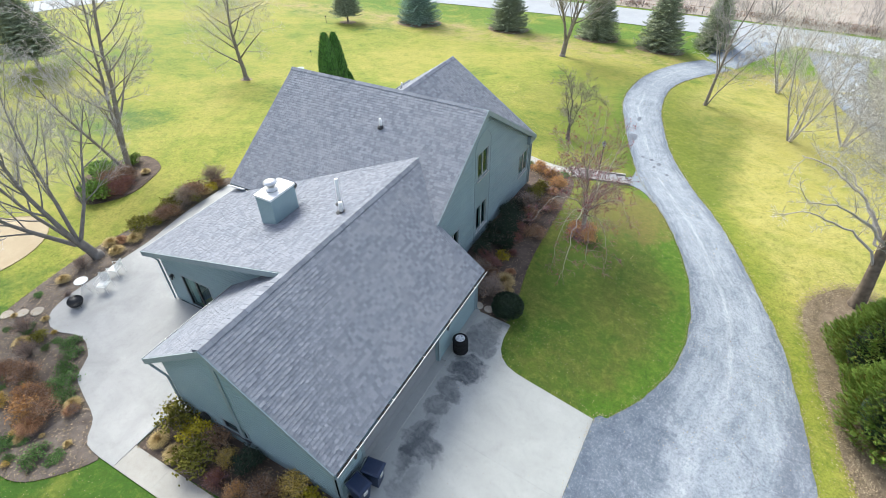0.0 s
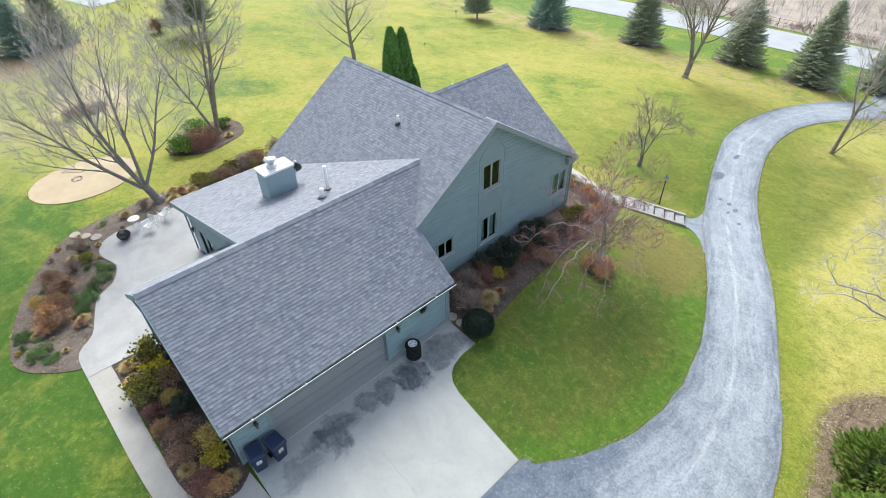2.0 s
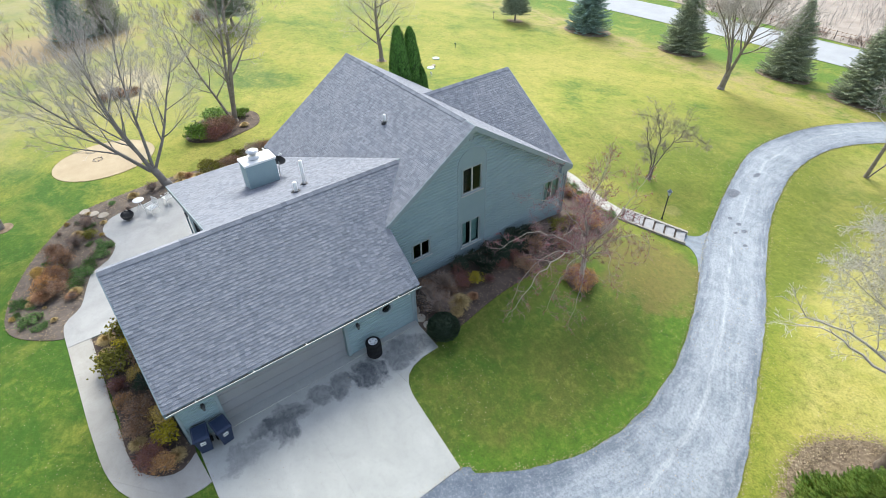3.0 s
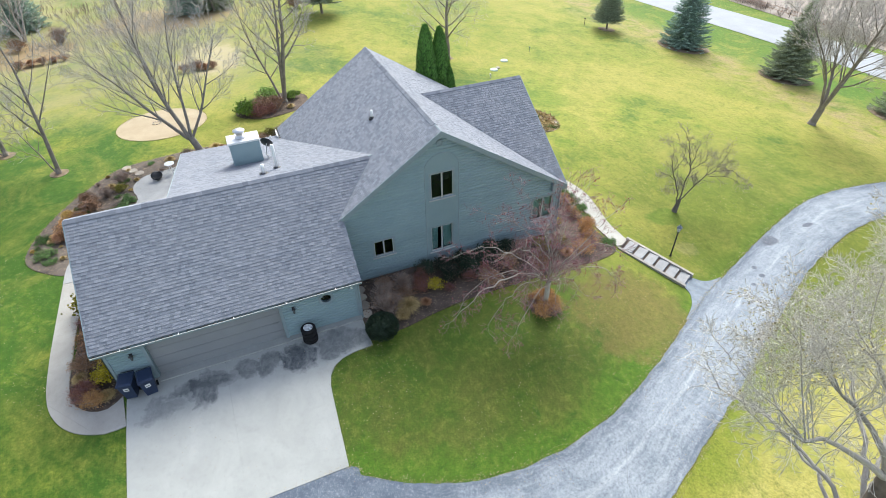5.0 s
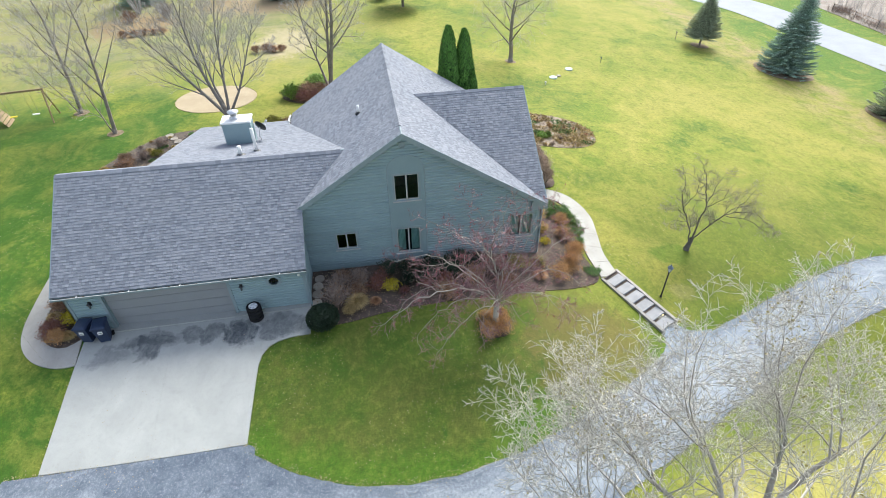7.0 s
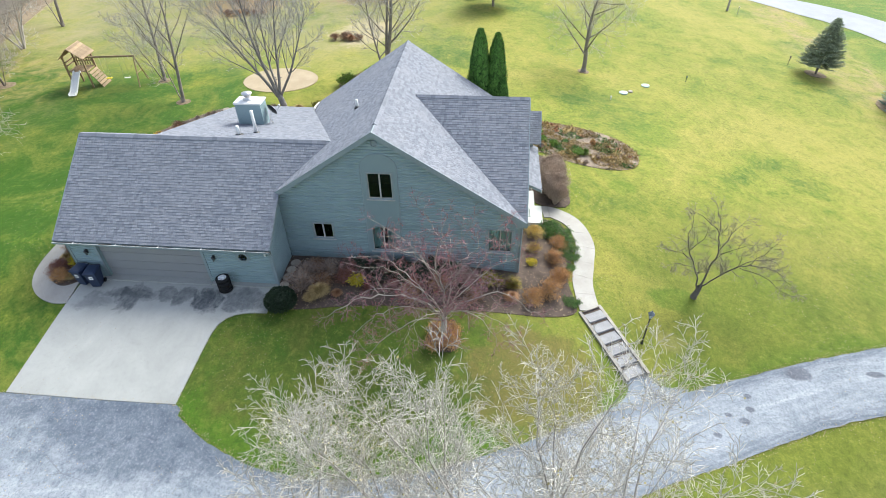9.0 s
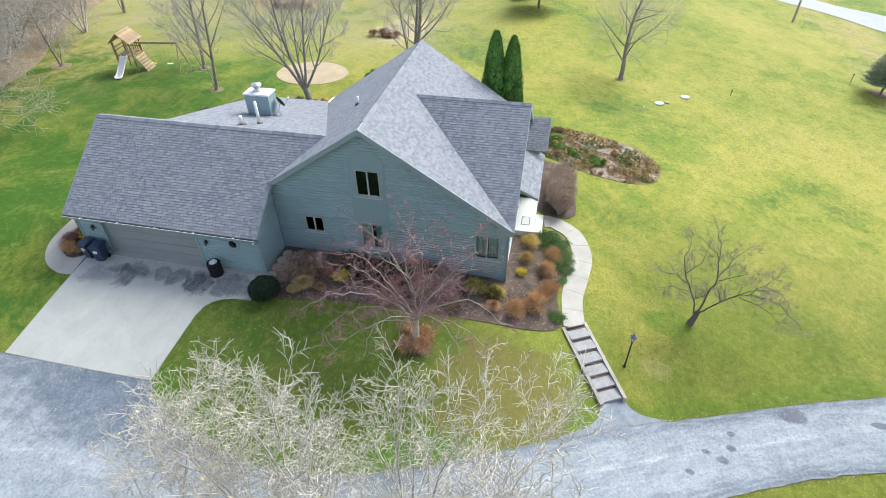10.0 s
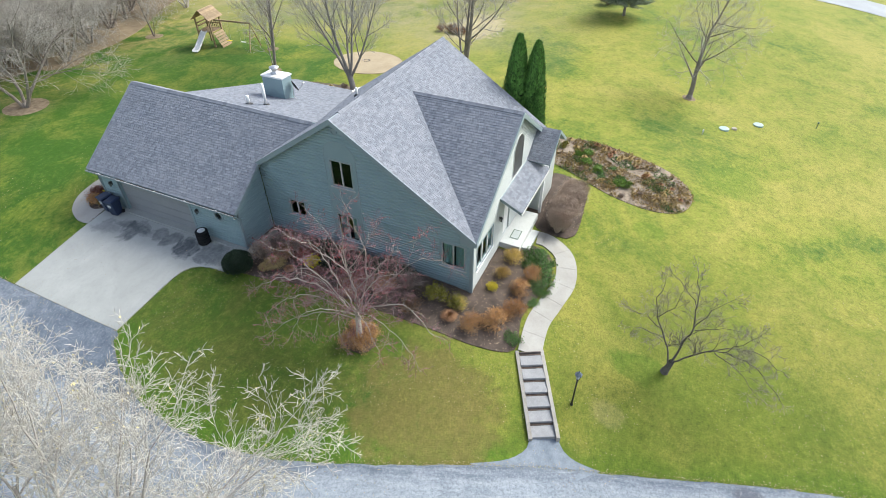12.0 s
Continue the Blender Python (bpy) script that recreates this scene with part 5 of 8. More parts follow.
def porch():
    zf = 0.02
    part("porch_slab", Shape().chamfered(-9.6, -6.15, 22.62, 23.8, -1.0, zf, 0.02), PORCH, house, "pale concrete porch floor")
    part("porch_step", Shape().chamfered(-8.3, -6.5, 23.81, 24.25, -1.0, -0.22, 0.02), PORCH, house, "concrete step before the porch")
    part("front_door", Shape().box(-7.58, -6.62, 22.5, 22.54, 0.06, 2.08), WHITE, house, "white panelled front door")
    o = (-5.75, 23.85, 2.55)
    cover("porch_roof", o, (-1, 0, 0), (0, -1.25, 0.6), [(0, 0), (4.9, 0), (4.9, 1.37), (0, 1.37)], "low shingled shed roof over the porch", 0.14)
    part("porch_fascia", Shape().box(-10.6, -5.73, 23.82, 23.87, 2.38, 2.54), WHITE, house, "white fascia board of the porch roof")
    part("porch_post", Shape().chamfered(-10.35, -10.2, 23.6, 23.75, -0.9, 2.45, 0.01), WHITE, house)
    # small gabled bay next to the porch
    part("bay_wall", Shape().box(-13.2, -10.4, 22.62, 23.55, -0.9, 3.0), PALE, house, "pale boarded bay beside the porch")
    part("bay_gable", Shape().rings([[(-13.2, y, 3.0), (-10.4, y, 3.0), (-11.8, y, 4.0)] for y in (22.7, 23.55)]), PALE, house, "little pale gable of the bay")
    cover("bay_roof", (-10.05, 22.5, 3.12), (0, 1, 0), (-1.75, 0, 1.3), [(0, 0), (1.45, 0), (1.45, 2.18), (0, 2.18)], "shaded shingled roof slope of the bay", 0.12)
    cover("bay_roof", (-13.55, 22.5, 3.12), (0, 1, 0), (1.75, 0, 1.3), [(0, 0), (1.45, 0), (1.45, 2.18), (0, 2.18)], "far roof slope of the bay", 0.12)
    rake_board("rake_board", (-10.05, 23.95, 3.12), (-11.8, 23.95, 4.42), out=(0, 0.04, 0), depth=0.2)
    rake_board("rake_board", (-13.55, 23.95, 3.12), (-11.8, 23.95, 4.42), out=(0, 0.04, 0), depth=0.2)
    # arched recess in the gable above the porch
    fn = frame_of((0, 22.6, 0), (-1, 0, 0), (0, 1, 0))
    arc = [(8.3 + 0.75 * math.cos(math.pi * i / 12), 4.75 + 0.8 * math.sin(math.pi * i / 12)) for i in range(13)] + [(7.55, 3.35), (9.05, 3.35)]
    top = part("arched_window", Shape().rings([[(a, 0.02, b) for a, b in arc], [(a, 0.05, b) for a, b in arc]], fn), DARKFRAME, house, "tall dark arched window in the entry gable")
    part("arch_trim", Shape().tube([fn(a, 0.04, b) for a, b in [(9.05, 3.35)] + arc[:13][::1] + [(7.55, 3.35)]][0:1] + [fn(a, 0.04, b) for a, b in arc[:14]], 0.03, 5), WHITE, top)


porch()


def hose_reel():
    top = thing("hose_reel", "black wall-hung garden hose reel", "hose reel", pose(-6.3, -0.38, 0.75, 90, 0, 0))
    part("hub", Shape().lathe([(0.08, 0.0), (0.08, 0.22), (0.05, 0.24)], 14), BLACK, top)
    ring = lambda r, z: [(r * math.cos(i * 0.393), r * math.sin(i * 0.393), z) for i in range(17)]
    part("hose", Shape().tube([q for k in range(5) for q in ring(0.2 + 0.015 * (k % 2), 0.04 + 0.035 * k)], 0.02, 6), BLACK, top)
    part("bracket", Shape().box(-0.05, 0.05, -0.22, 0.22, 0.0, 0.02), METAL, top)


hose_reel()


# ---- trees ----
def bough(wood, twigs, rng, p, d, length, r, depth, style):
    """One branch and its children, as tapered tubes."""
    k = (7, 6, 4, 3, 2, 2)[depth]
    pts, radii = [Vector(p)], [r]
    d = Vector(d).normalized()
    for i in range(k):
        jit = Vector((rng.gauss(0, 1), rng.gauss(0, 1), rng.gauss(0, 0.7))) * style["bend"]
        d = (d + jit + Vector((0, 0, style["lift"] if depth < style["droop_at"] else -style["droop"]))).normalized()
        pts.append(pts[-1] + d * (length / k))
        radii.append(max(r * (1 - 0.8 * (i + 1) / k), style["tip"]))
    (wood if depth < style["wood"] else twigs).tube(pts, radii, 8 if depth == 0 else (5 if depth < 2 else 3))
    if depth >= style["deep"]:
        return
    count = style["kids"][depth]
    begin = style["from"][min(depth, 1)]
    spin = rng.random() * 6.283
    for c in range(count):
        s = begin + (1 - begin) * (c + rng.random() * 0.8) / count
        i = min(int(s * k), k - 1)
        q = pts[i].lerp(pts[i + 1], s * k - i)
        way = (pts[i + 1] - pts[i]).normalized()
        side = Matrix.Rotation(spin + c * 2.4 + rng.uniform(-0.5, 0.5), 3, way) @ way.orthogonal().normalized()
        ang = radians(rng.uniform(*style["angle"]))
        nd = way * math.cos(ang) + side * math.sin(ang)
        bough(wood, twigs, rng, q, nd, length * rng.uniform(*style["ratio"]) * (1.2 - 0.55 * s), max(radii[i] * rng.uniform(0.38, 0.55), style["tip"]), depth + 1, style)


SHADE = dict(bend=0.07, lift=0.07, droop_at=9, droop=0, tip=0.007, wood=2, deep=4, kids=(10, 6, 5, 4), angle=(25, 50), ratio=(0.38, 0.55), **{"from": (0.22, 0.25)})
YOUNG = dict(SHADE, kids=(9, 6, 5, 4), angle=(22, 45))
GNARLED = dict(bend=0.19, lift=0.02, droop_at=9, droop=0, tip=0.0052, wood=2, deep=4, kids=(9, 11, 8, 6), angle=(28, 65), ratio=(0.3, 0.54), **{"from": (0.25, 0.12)})


def bare_tree(name, label, seed, stems, style, bark, twig, girth, group="", fork=0.0, lean=(0, 0)):
    """A leafless tree. stems: (lean x, lean y, length) of each trunk from the base."""
    rng = random.Random(seed)
    wood, twigs = Shape(), Shape()
    for lx, ly, ln, *g in stems:
        bough(wood, twigs, rng, (lean[0] * fork + lx * 0.15, lean[1] * fork + ly * 0.15, fork - 0.15), (lx, ly, 1), ln, g[0] if g else girth, 0, style)
    if fork:
        wood.tube([(0, 0, -0.2), (lean[0] * fork * 0.5, lean[1] * fork * 0.5, fork * 0.5), (lean[0] * fork, lean[1] * fork, fork)], [girth * 1.1, girth, girth * 0.95], 9)
    wood.lathe([(girth * 1.7, -0.25), (girth * 1.3, 0.05), (girth * 1.02, 0.35)], 9)
    top = thing(name, label, "tree", group=group)
    part("trunk", wood, bark, top, smooth=True)
    part("crown", twigs, twig, top, smooth=True)
    return top


def stand(ob, x, y, turn=0.0, size=1.0, sink=0.0):
    ob.matrix_basis = pose(x, y, ground_z(x, y) - sink, 0, 0, turn) @ Matrix.Diagonal((size, size, size, 1))
    return ob


def copy_at(ob, x, y, turn=0.0, size=1.0):
    c = copy_thing(ob, Matrix.Identity(4))
    return stand(c, x, y, turn, size)


stand(bare_tree("shade_tree", "tall bare tree that forks low beside the patio", 3, [(-0.35, -1.0, 7.6, 0.14), (-0.05, -0.35, 8.6, 0.15), (-0.7, -0.3, 7.6, 0.11), (-0.2, 0.12, 8.4, 0.12), (-0.2, 0.62, 7.4, 0.11)], dict(YOUNG, kids=(11, 6, 6, 4)), GREYBARK, TWIG, 0.25, fork=1.3, lean=(-0.2, -0.35)), -20.3, 4.2)
tall = stand(bare_tree("shade_tree", "very tall bare tree in a mulched bed", 8, [(0.02, -0.03, 14.5, 0.2), (0.1, 0.12, 12.5, 0.15), (-0.45, -0.4, 9, 0.12)], dict(SHADE, kids=(15, 8, 6, 4), angle=(32, 64), ratio=(0.26, 0.42), tip=0.009), BARK, TWIG, 0.24), -27.4, 11.3)
maple = stand(bare_tree("maple_tree", "bare spreading maple on the lawn", 11, [(0.02, 0.0, 8.6)], dict(SHADE, lift=0.035, kids=(17, 6, 5, 4), angle=(38, 68), ratio=(0.45, 0.66), **{"from": (0.2, 0.2)}), BARK, TWIG, 0.24, "lawn maples"), -35.6, 30.2)
slim = stand(bare_tree("maple_tree", "slender bare maple on the lawn", 17, [(0.0, 0.07, 10.0, 0.155), (-0.35, -0.5, 5.5, 0.06)], dict(YOUNG, kids=(11, 6, 5, 3), angle=(28, 56), tip=0.008, **{"from": (0.24, 0.22)}), BARK, TWIG, 0.13, "lawn maples"), -21.5, -5.2)
copy_at(slim, -26.1, -9.2, 25, 1.05)
copy_at(slim, -24.0, -23.4, 200, 0.72)
stand(bare_tree("maple_tree", "stout bare maple that forks low near the street", 14, [(-0.35, 0.25, 9.5, 0.17), (0.3, -0.3, 10.0, 0.18), (0.1, 0.4, 9.5, 0.15), (-0.2, -0.45, 9.0, 0.15)], dict(SHADE, kids=(12, 7, 6, 4), tip=0.012), BARK, TWIG, 0.3, "lawn maples", fork=1.7, lean=(0.1, 0.1)), -11.2, 57.2)
copy_at(slim, 6.1, 48.6, 150, 1.05)
clump = stand(bare_tree("clump_tree", "bare many-stemmed tree beside the drive", 23, [(-0.5, 0.1, 8), (0.45, -0.2, 8.5), (0.0, 0.5, 8), (0.1, -0.55, 7)], dict(YOUNG, kids=(9, 6, 4, 3), angle=(25, 55), tip=0.009), OLDBARK, CLUMPTWIG, 0.105, "trees by the drive"), 13.5, 43.8)
copy_at(clump, 17.6, 45.5, 80, 0.9)
copy_at(clump, 12.4, 60.0, 200, 1.0)
copy_at(clump, 24.0, 55.0, 20, 1.0)
copy_at(clump, 10.5, 92.0, 250, 1.1)
copy_at(clump, 28.0, 38.0, 310, 1.0)


def old_tree():
    """A thick short trunk, six limbs that part low, and from each a fan of boughs towards the crown's rim."""
    rng = random.Random(29)
    twigs = Shape()
    base, fork = Vector((0, 0, -0.3)), Vector((-0.6, 0.0, 6.0))
    bole = Shape().tube([base, Vector((0.02, 0, 0.25)), Vector((-0.05, 0.05, 1.4)), Vector((-0.3, 0.08, 3.6)), fork, fork + Vector((-0.25, 0.1, 1.0))], [0.5, 0.37, 0.3, 0.25, 0.2, 0.1], 12)
    fans = [((-2.0, -2.0, 9.2), [(-3.5, -3.9, 11.0), (-3.9, -2.8, 11.8), (-2.4, -3.8, 11.8), (-3.9, -2.2, 10.2)]),
            ((-2.2, -0.6, 9.5), [(-3.7, -1.8, 11.6), (-3.7, -0.8, 12.7), (-4.2, -0.8, 10.3), (-1.9, -2.4, 12.6)]),
            ((-2.2, 1.2, 9.6), [(-3.9, 0.1, 12.1), (-4.4, 1.3, 11.7), (-3.7, 2.0, 12.9), (-4.6, 1.2, 9.9)]),
            ((-1.9, 2.6, 9.3), [(-4.1, 3.0, 12.8), (-4.4, 4.0, 12.0), (-2.4, 4.6, 11.8), (-4.9, 2.8, 9.3)]),
            ((-1.6, -3.4, 8.6), [(-3.0, -5.4, 10.6), (-2.2, -5.6, 9.6), (-4.2, -4.7, 9.5), (-3.4, -4.9, 11.2)]),
            ((0.1, 0.4, 10.0), [(-1.5, 0.8, 13.2), (0.9, -1.3, 12.6), (0.9, 1.8, 12.4), (2.6, 0.2, 11.4)])]
    top = thing("old_tree", "large pale bare tree with gnarled limbs over the drive", "tree")
    for hub, tips in fans:
        wood = Shape()
        hub = Vector(hub)
        mid = fork.lerp(hub, 0.5) + Vector((rng.uniform(-.3, .3), rng.uniform(-.3, .3), 0.5))
        wood.tube([fork, fork.lerp(mid, 0.5) + Vector((0.1, 0.1, 0)), mid, mid.lerp(hub, 0.5) + Vector((-0.1, 0.08, 0.05)), hub], [0.11, 0.088, 0.07, 0.056, 0.042], 7)
        for tip in tips:
            d = Vector(tip) - hub
            bough(wood, twigs, rng, hub.lerp(mid, rng.uniform(0, 0.25)), d, d.length * 1.06, 0.028, 1, GNARLED)
        for k in range(5):
            q = mid.lerp(hub, rng.uniform(0.1, 0.9))
            bough(wood, twigs, rng, q, (rng.uniform(-1, 0.4), rng.uniform(-1, 1), rng.uniform(0.1, 0.8)), 2.4, 0.022, 2, GNARLED)
        part("limb", wood, OLDBARK, top, smooth=True)
    sparse = dict(GNARLED, tip=0.007, deep=3, kids=(0, 7, 6, 4))
    for r, marks in ((0.085, [(-0.12, 0.03, 2.0), (-0.8, -0.1, 3.5), (-2.3, -0.1, 4.4), (-3.8, -0.3, 4.8), (-5.0, -0.5, 4.6)]), (0.1, [(-0.28, 0.08, 3.5), (-1.5, 1.0, 5.2), (-3.2, 2.0, 6.1), (-4.8, 2.9, 6.2)]),
                     (0.085, [(-0.2, 0.06, 2.9), (-1.2, 1.6, 4.6), (-2.3, 3.4, 5.5), (-3.2, 5.0, 5.5)]), (0.085, [(-0.3, 0.06, 3.8), (-1.8, -0.9, 5.4), (-3.4, -1.7, 6.3), (-4.6, -2.5, 6.5)])):
        low = Shape()
        line = [Vector(p) for p in curve_through(marks, step=0.35)]
        line = [line[0]] + [p + Vector((rng.gauss(0, 1), rng.gauss(0, 1), rng.gauss(0, 1))) * 0.05 for p in line[1:]]
        n = len(line)
        low.tube(line, [r * (1 - 0.82 * i / n) for i in range(n)], 7)
        for i in range(4, n, 2):
            d = (line[i] - line[i - 1]).normalized()
            side = Matrix.Rotation(rng.random() * 6.283, 3, d) @ d.orthogonal().normalized()
            bough(low, twigs, rng, line[i], d * 0.7 + side + Vector((0, 0, 0.2)), rng.uniform(0.9, 1.7), 0.02, 1, sparse)
        part("limb", low, OLDBARK, top, smooth=True)
    part("trunk", bole, TRUNKBARK, top, "rough brown trunk", smooth=True)
    part("crown", twigs, PALETWIG, top, smooth=True)
    leaf = Shape()
    for i in range(4200):
        p = Vector(twigs.v[rng.randrange(len(twigs.v))])
        if noise.noise(p * 0.5) < 0.05:
            continue
        d = Vector((rng.uniform(-1, 1), rng.uniform(-1, 1), rng.uniform(-1, 0.3))).normalized() * rng.uniform(0.03, 0.06)
        e = d.orthogonal() * 0.4
        leaf.add([p, p + d * 0.5 + e, p + d, p + d * 0.5 - e], [(0, 1, 2, 3)])
    part("last_leaves", leaf, LASTLEAF, top, "few dry yellow leaves left on the twigs", kind="stuff")
    return stand(top, 16.9, 21.2)


old_tree()


def limb_tree(name, label, seed, trunk, limbs, style, bark, twig, every, reach, arch=0.0):
    """A leafless tree built limb by limb. trunk: its line and radii; limbs: a radius and the marks that a limb passes; every, reach: spacing and length of the side branches."""
    rng = random.Random(seed)
    top = thing(name, label, "tree")
    twigs = Shape()
    part("trunk", Shape().tube(trunk[0], trunk[1], 10), bark, top, smooth=True)
    for r, marks in limbs:
        wood = Shape()
        line = [Vector(p) for p in curve_through(marks, step=0.3)]
        n = len(line)
        for i in range(1, n):
            line[i] += Vector((rng.gauss(0, 1), rng.gauss(0, 1), rng.gauss(0, 1))) * 0.035
        radii = [max(r * 0.74 * (1 - 0.85 * i / n), 0.01) for i in range(n)]
        wood.tube(line, radii, 6)
        run = rng.random() * every
        for i in range(1, n):
            d = line[i] - line[i - 1]
            run += d.length
            f = i / n
            while run > every and f > 0.22:
                run -= every
                d.normalize()
                side = Matrix.Rotation(rng.random() * 6.283, 3, d) @ d.orthogonal().normalized()
                way = d * rng.uniform(0.35, 0.9) + side + Vector((0, 0, 0.25 - arch * f))
                bough(wood, twigs, rng, line[i], way, reach * rng.uniform(0.55, 1.15) * (1.15 - 0.55 * f), max(radii[i] * 0.45, 0.008), 1, style)
        bough(wood, twigs, rng, line[-1], line[-1] - line[-2], reach * 0.8, 0.01, 1, style)
        part("limb", wood, bark, top, smooth=True)
    part("crown", twigs, twig, top, smooth=True)
    return top


def crab_tree():
    style = dict(bend=0.25, lift=0.03, droop_at=3, droop=0.04, tip=0.0055, wood=2, deep=3, kids=(0, 5, 4, 2), angle=(30, 65), ratio=(0.4, 0.7), **{"from": (0.2, 0.15)})
    fork = (-0.05, 0.05, 1.6)
    limbs = [(0.07, [fork, (0.1, -1.1, 2.7), (0.2, -2.5, 2.95), (0.3, -3.9, 2.6), (0.4, -5.0, 1.9)]),
             (0.05, [(0.0, 0.0, 1.3), (0.7, -0.9, 2.1), (1.5, -2.0, 2.1), (2.1, -3.0, 1.2)]),
             (0.05, [fork, (-0.4, -0.9, 2.8), (-0.9, -2.0, 3.6), (-1.3, -3.1, 3.9), (-1.5, -4.2, 3.5)]),
             (0.07, [fork, (-0.15, 0.0, 3.0), (-0.25, -0.3, 4.5), (0.0, -0.1, 5.8), (0.1, 0.1, 6.8)]),
             (0.05, [fork, (-0.4, 0.3, 2.9), (-1.0, 0.2, 4.3), (-1.4, -0.4, 5.4), (-1.6, -0.9, 6.2)]),
             (0.055, [fork, (0.0, 0.9, 2.5), (-0.1, 2.0, 3.1), (0.0, 3.1, 3.0), (0.2, 4.0, 2.3)]),
             (0.04, [fork, (0.6, 0.5, 2.6), (1.2, 1.2, 3.2), (1.6, 1.8, 3.2), (1.9, 2.3, 2.7)]),
             (0.04, [fork, (0.8, -0.2, 2.6), (1.5, -0.5, 3.2), (2.0, -0.9, 3.3), (2.3, -1.2, 2.9)]),
             (0.045, [fork, (-0.6, 0.7, 2.7), (-1.4, 1.6, 3.7), (-2.0, 2.4, 4.2), (-2.4, 3.1, 4.0)]),
             (0.045, [fork, (0.3, -0.6, 3.0), (0.6, -1.5, 4.4), (0.8, -2.3, 5.1), (1.0, -3.0, 5.2)]),
             (0.045, [fork, (0.3, 0.6, 3.1), (0.7, 1.4, 4.5), (0.8, 2.0, 5.4), (0.7, 2.6, 5.6)]),
             (0.03, [(0.0, 0.0, 1.6), (0.8, -0.1, 2.6), (1.4, 0.2, 2.9), (1.8, 0.4, 2.5)]),
             (0.03, [(0.05, -0.3, 1.9), (0.5, -1.6, 2.6), (0.9, -2.8, 2.4), (1.1, -3.7, 1.6)]),
             (0.03, [(0.0, 0.2, 1.9), (0.5, 1.4, 2.5), (0.8, 2.5, 2.3), (0.9, 3.3, 1.6)]),
             (0.03, [(0.05, -0.5, 2.1), (-0.3, -2.0, 2.8), (-0.4, -3.4, 2.6), (-0.3, -4.5, 1.8)]),
             (0.035, [(-0.15, 0.0, 3.0), (-0.7, -0.9, 4.3), (-1.0, -1.9, 5.3), (-1.2, -2.7, 5.7)]),
             (0.035, [(-0.15, 0.0, 3.0), (-0.8, 1.0, 4.3), (-1.1, 1.9, 5.4), (-1.3, 2.5, 5.8)]),
             (0.03, [(-0.2, -0.2, 3.9), (0.4, -0.7, 5.2), (0.9, -1.1, 6.0), (1.2, -1.4, 6.3)]),
             (0.03, [(-0.2, -0.2, 4.1), (-0.5, 0.6, 5.4), (-0.6, 1.1, 6.3)])]
    top = limb_tree("crab_tree", "spreading ornamental tree with pale contorted limbs and reddish twigs", 41,
                    ([(0, 0, -0.25), (0.02, 0, 0.1), (0, 0.02, 0.7), fork], [0.24, 0.17, 0.14, 0.12]), limbs, style, PALEBARK, REDTWIG, 0.42, 1.25, 0.1)
    rng = random.Random(6)
    crown = [c for c in top.children if c.name.startswith("crown")][0].data
    s = Shape()
    vs = crown.vertices
    for i in range(1500):
        p = vs[rng.randrange(len(vs))].co
        r = 0.012 + rng.random() * 0.012
        q = p + Vector((rng.uniform(-1, 1), rng.uniform(-1, 1), -1)) * 0.03
        s.add([q + Vector((r, 0, 0)), q + Vector((-r, r, 0)), q + Vector((-r, -r, 0)), q + Vector((0, 0, r * 1.6)), q - Vector((0, 0, r * 1.6))], [(0, 1, 3), (1, 2, 3), (2, 0, 3), (1, 0, 4), (2, 1, 4), (0, 2, 4)])
    part("fruit", s, BERRY, top, "tiny dried red fruit", kind="stuff")
    return stand(top, 2.75, 19.1)


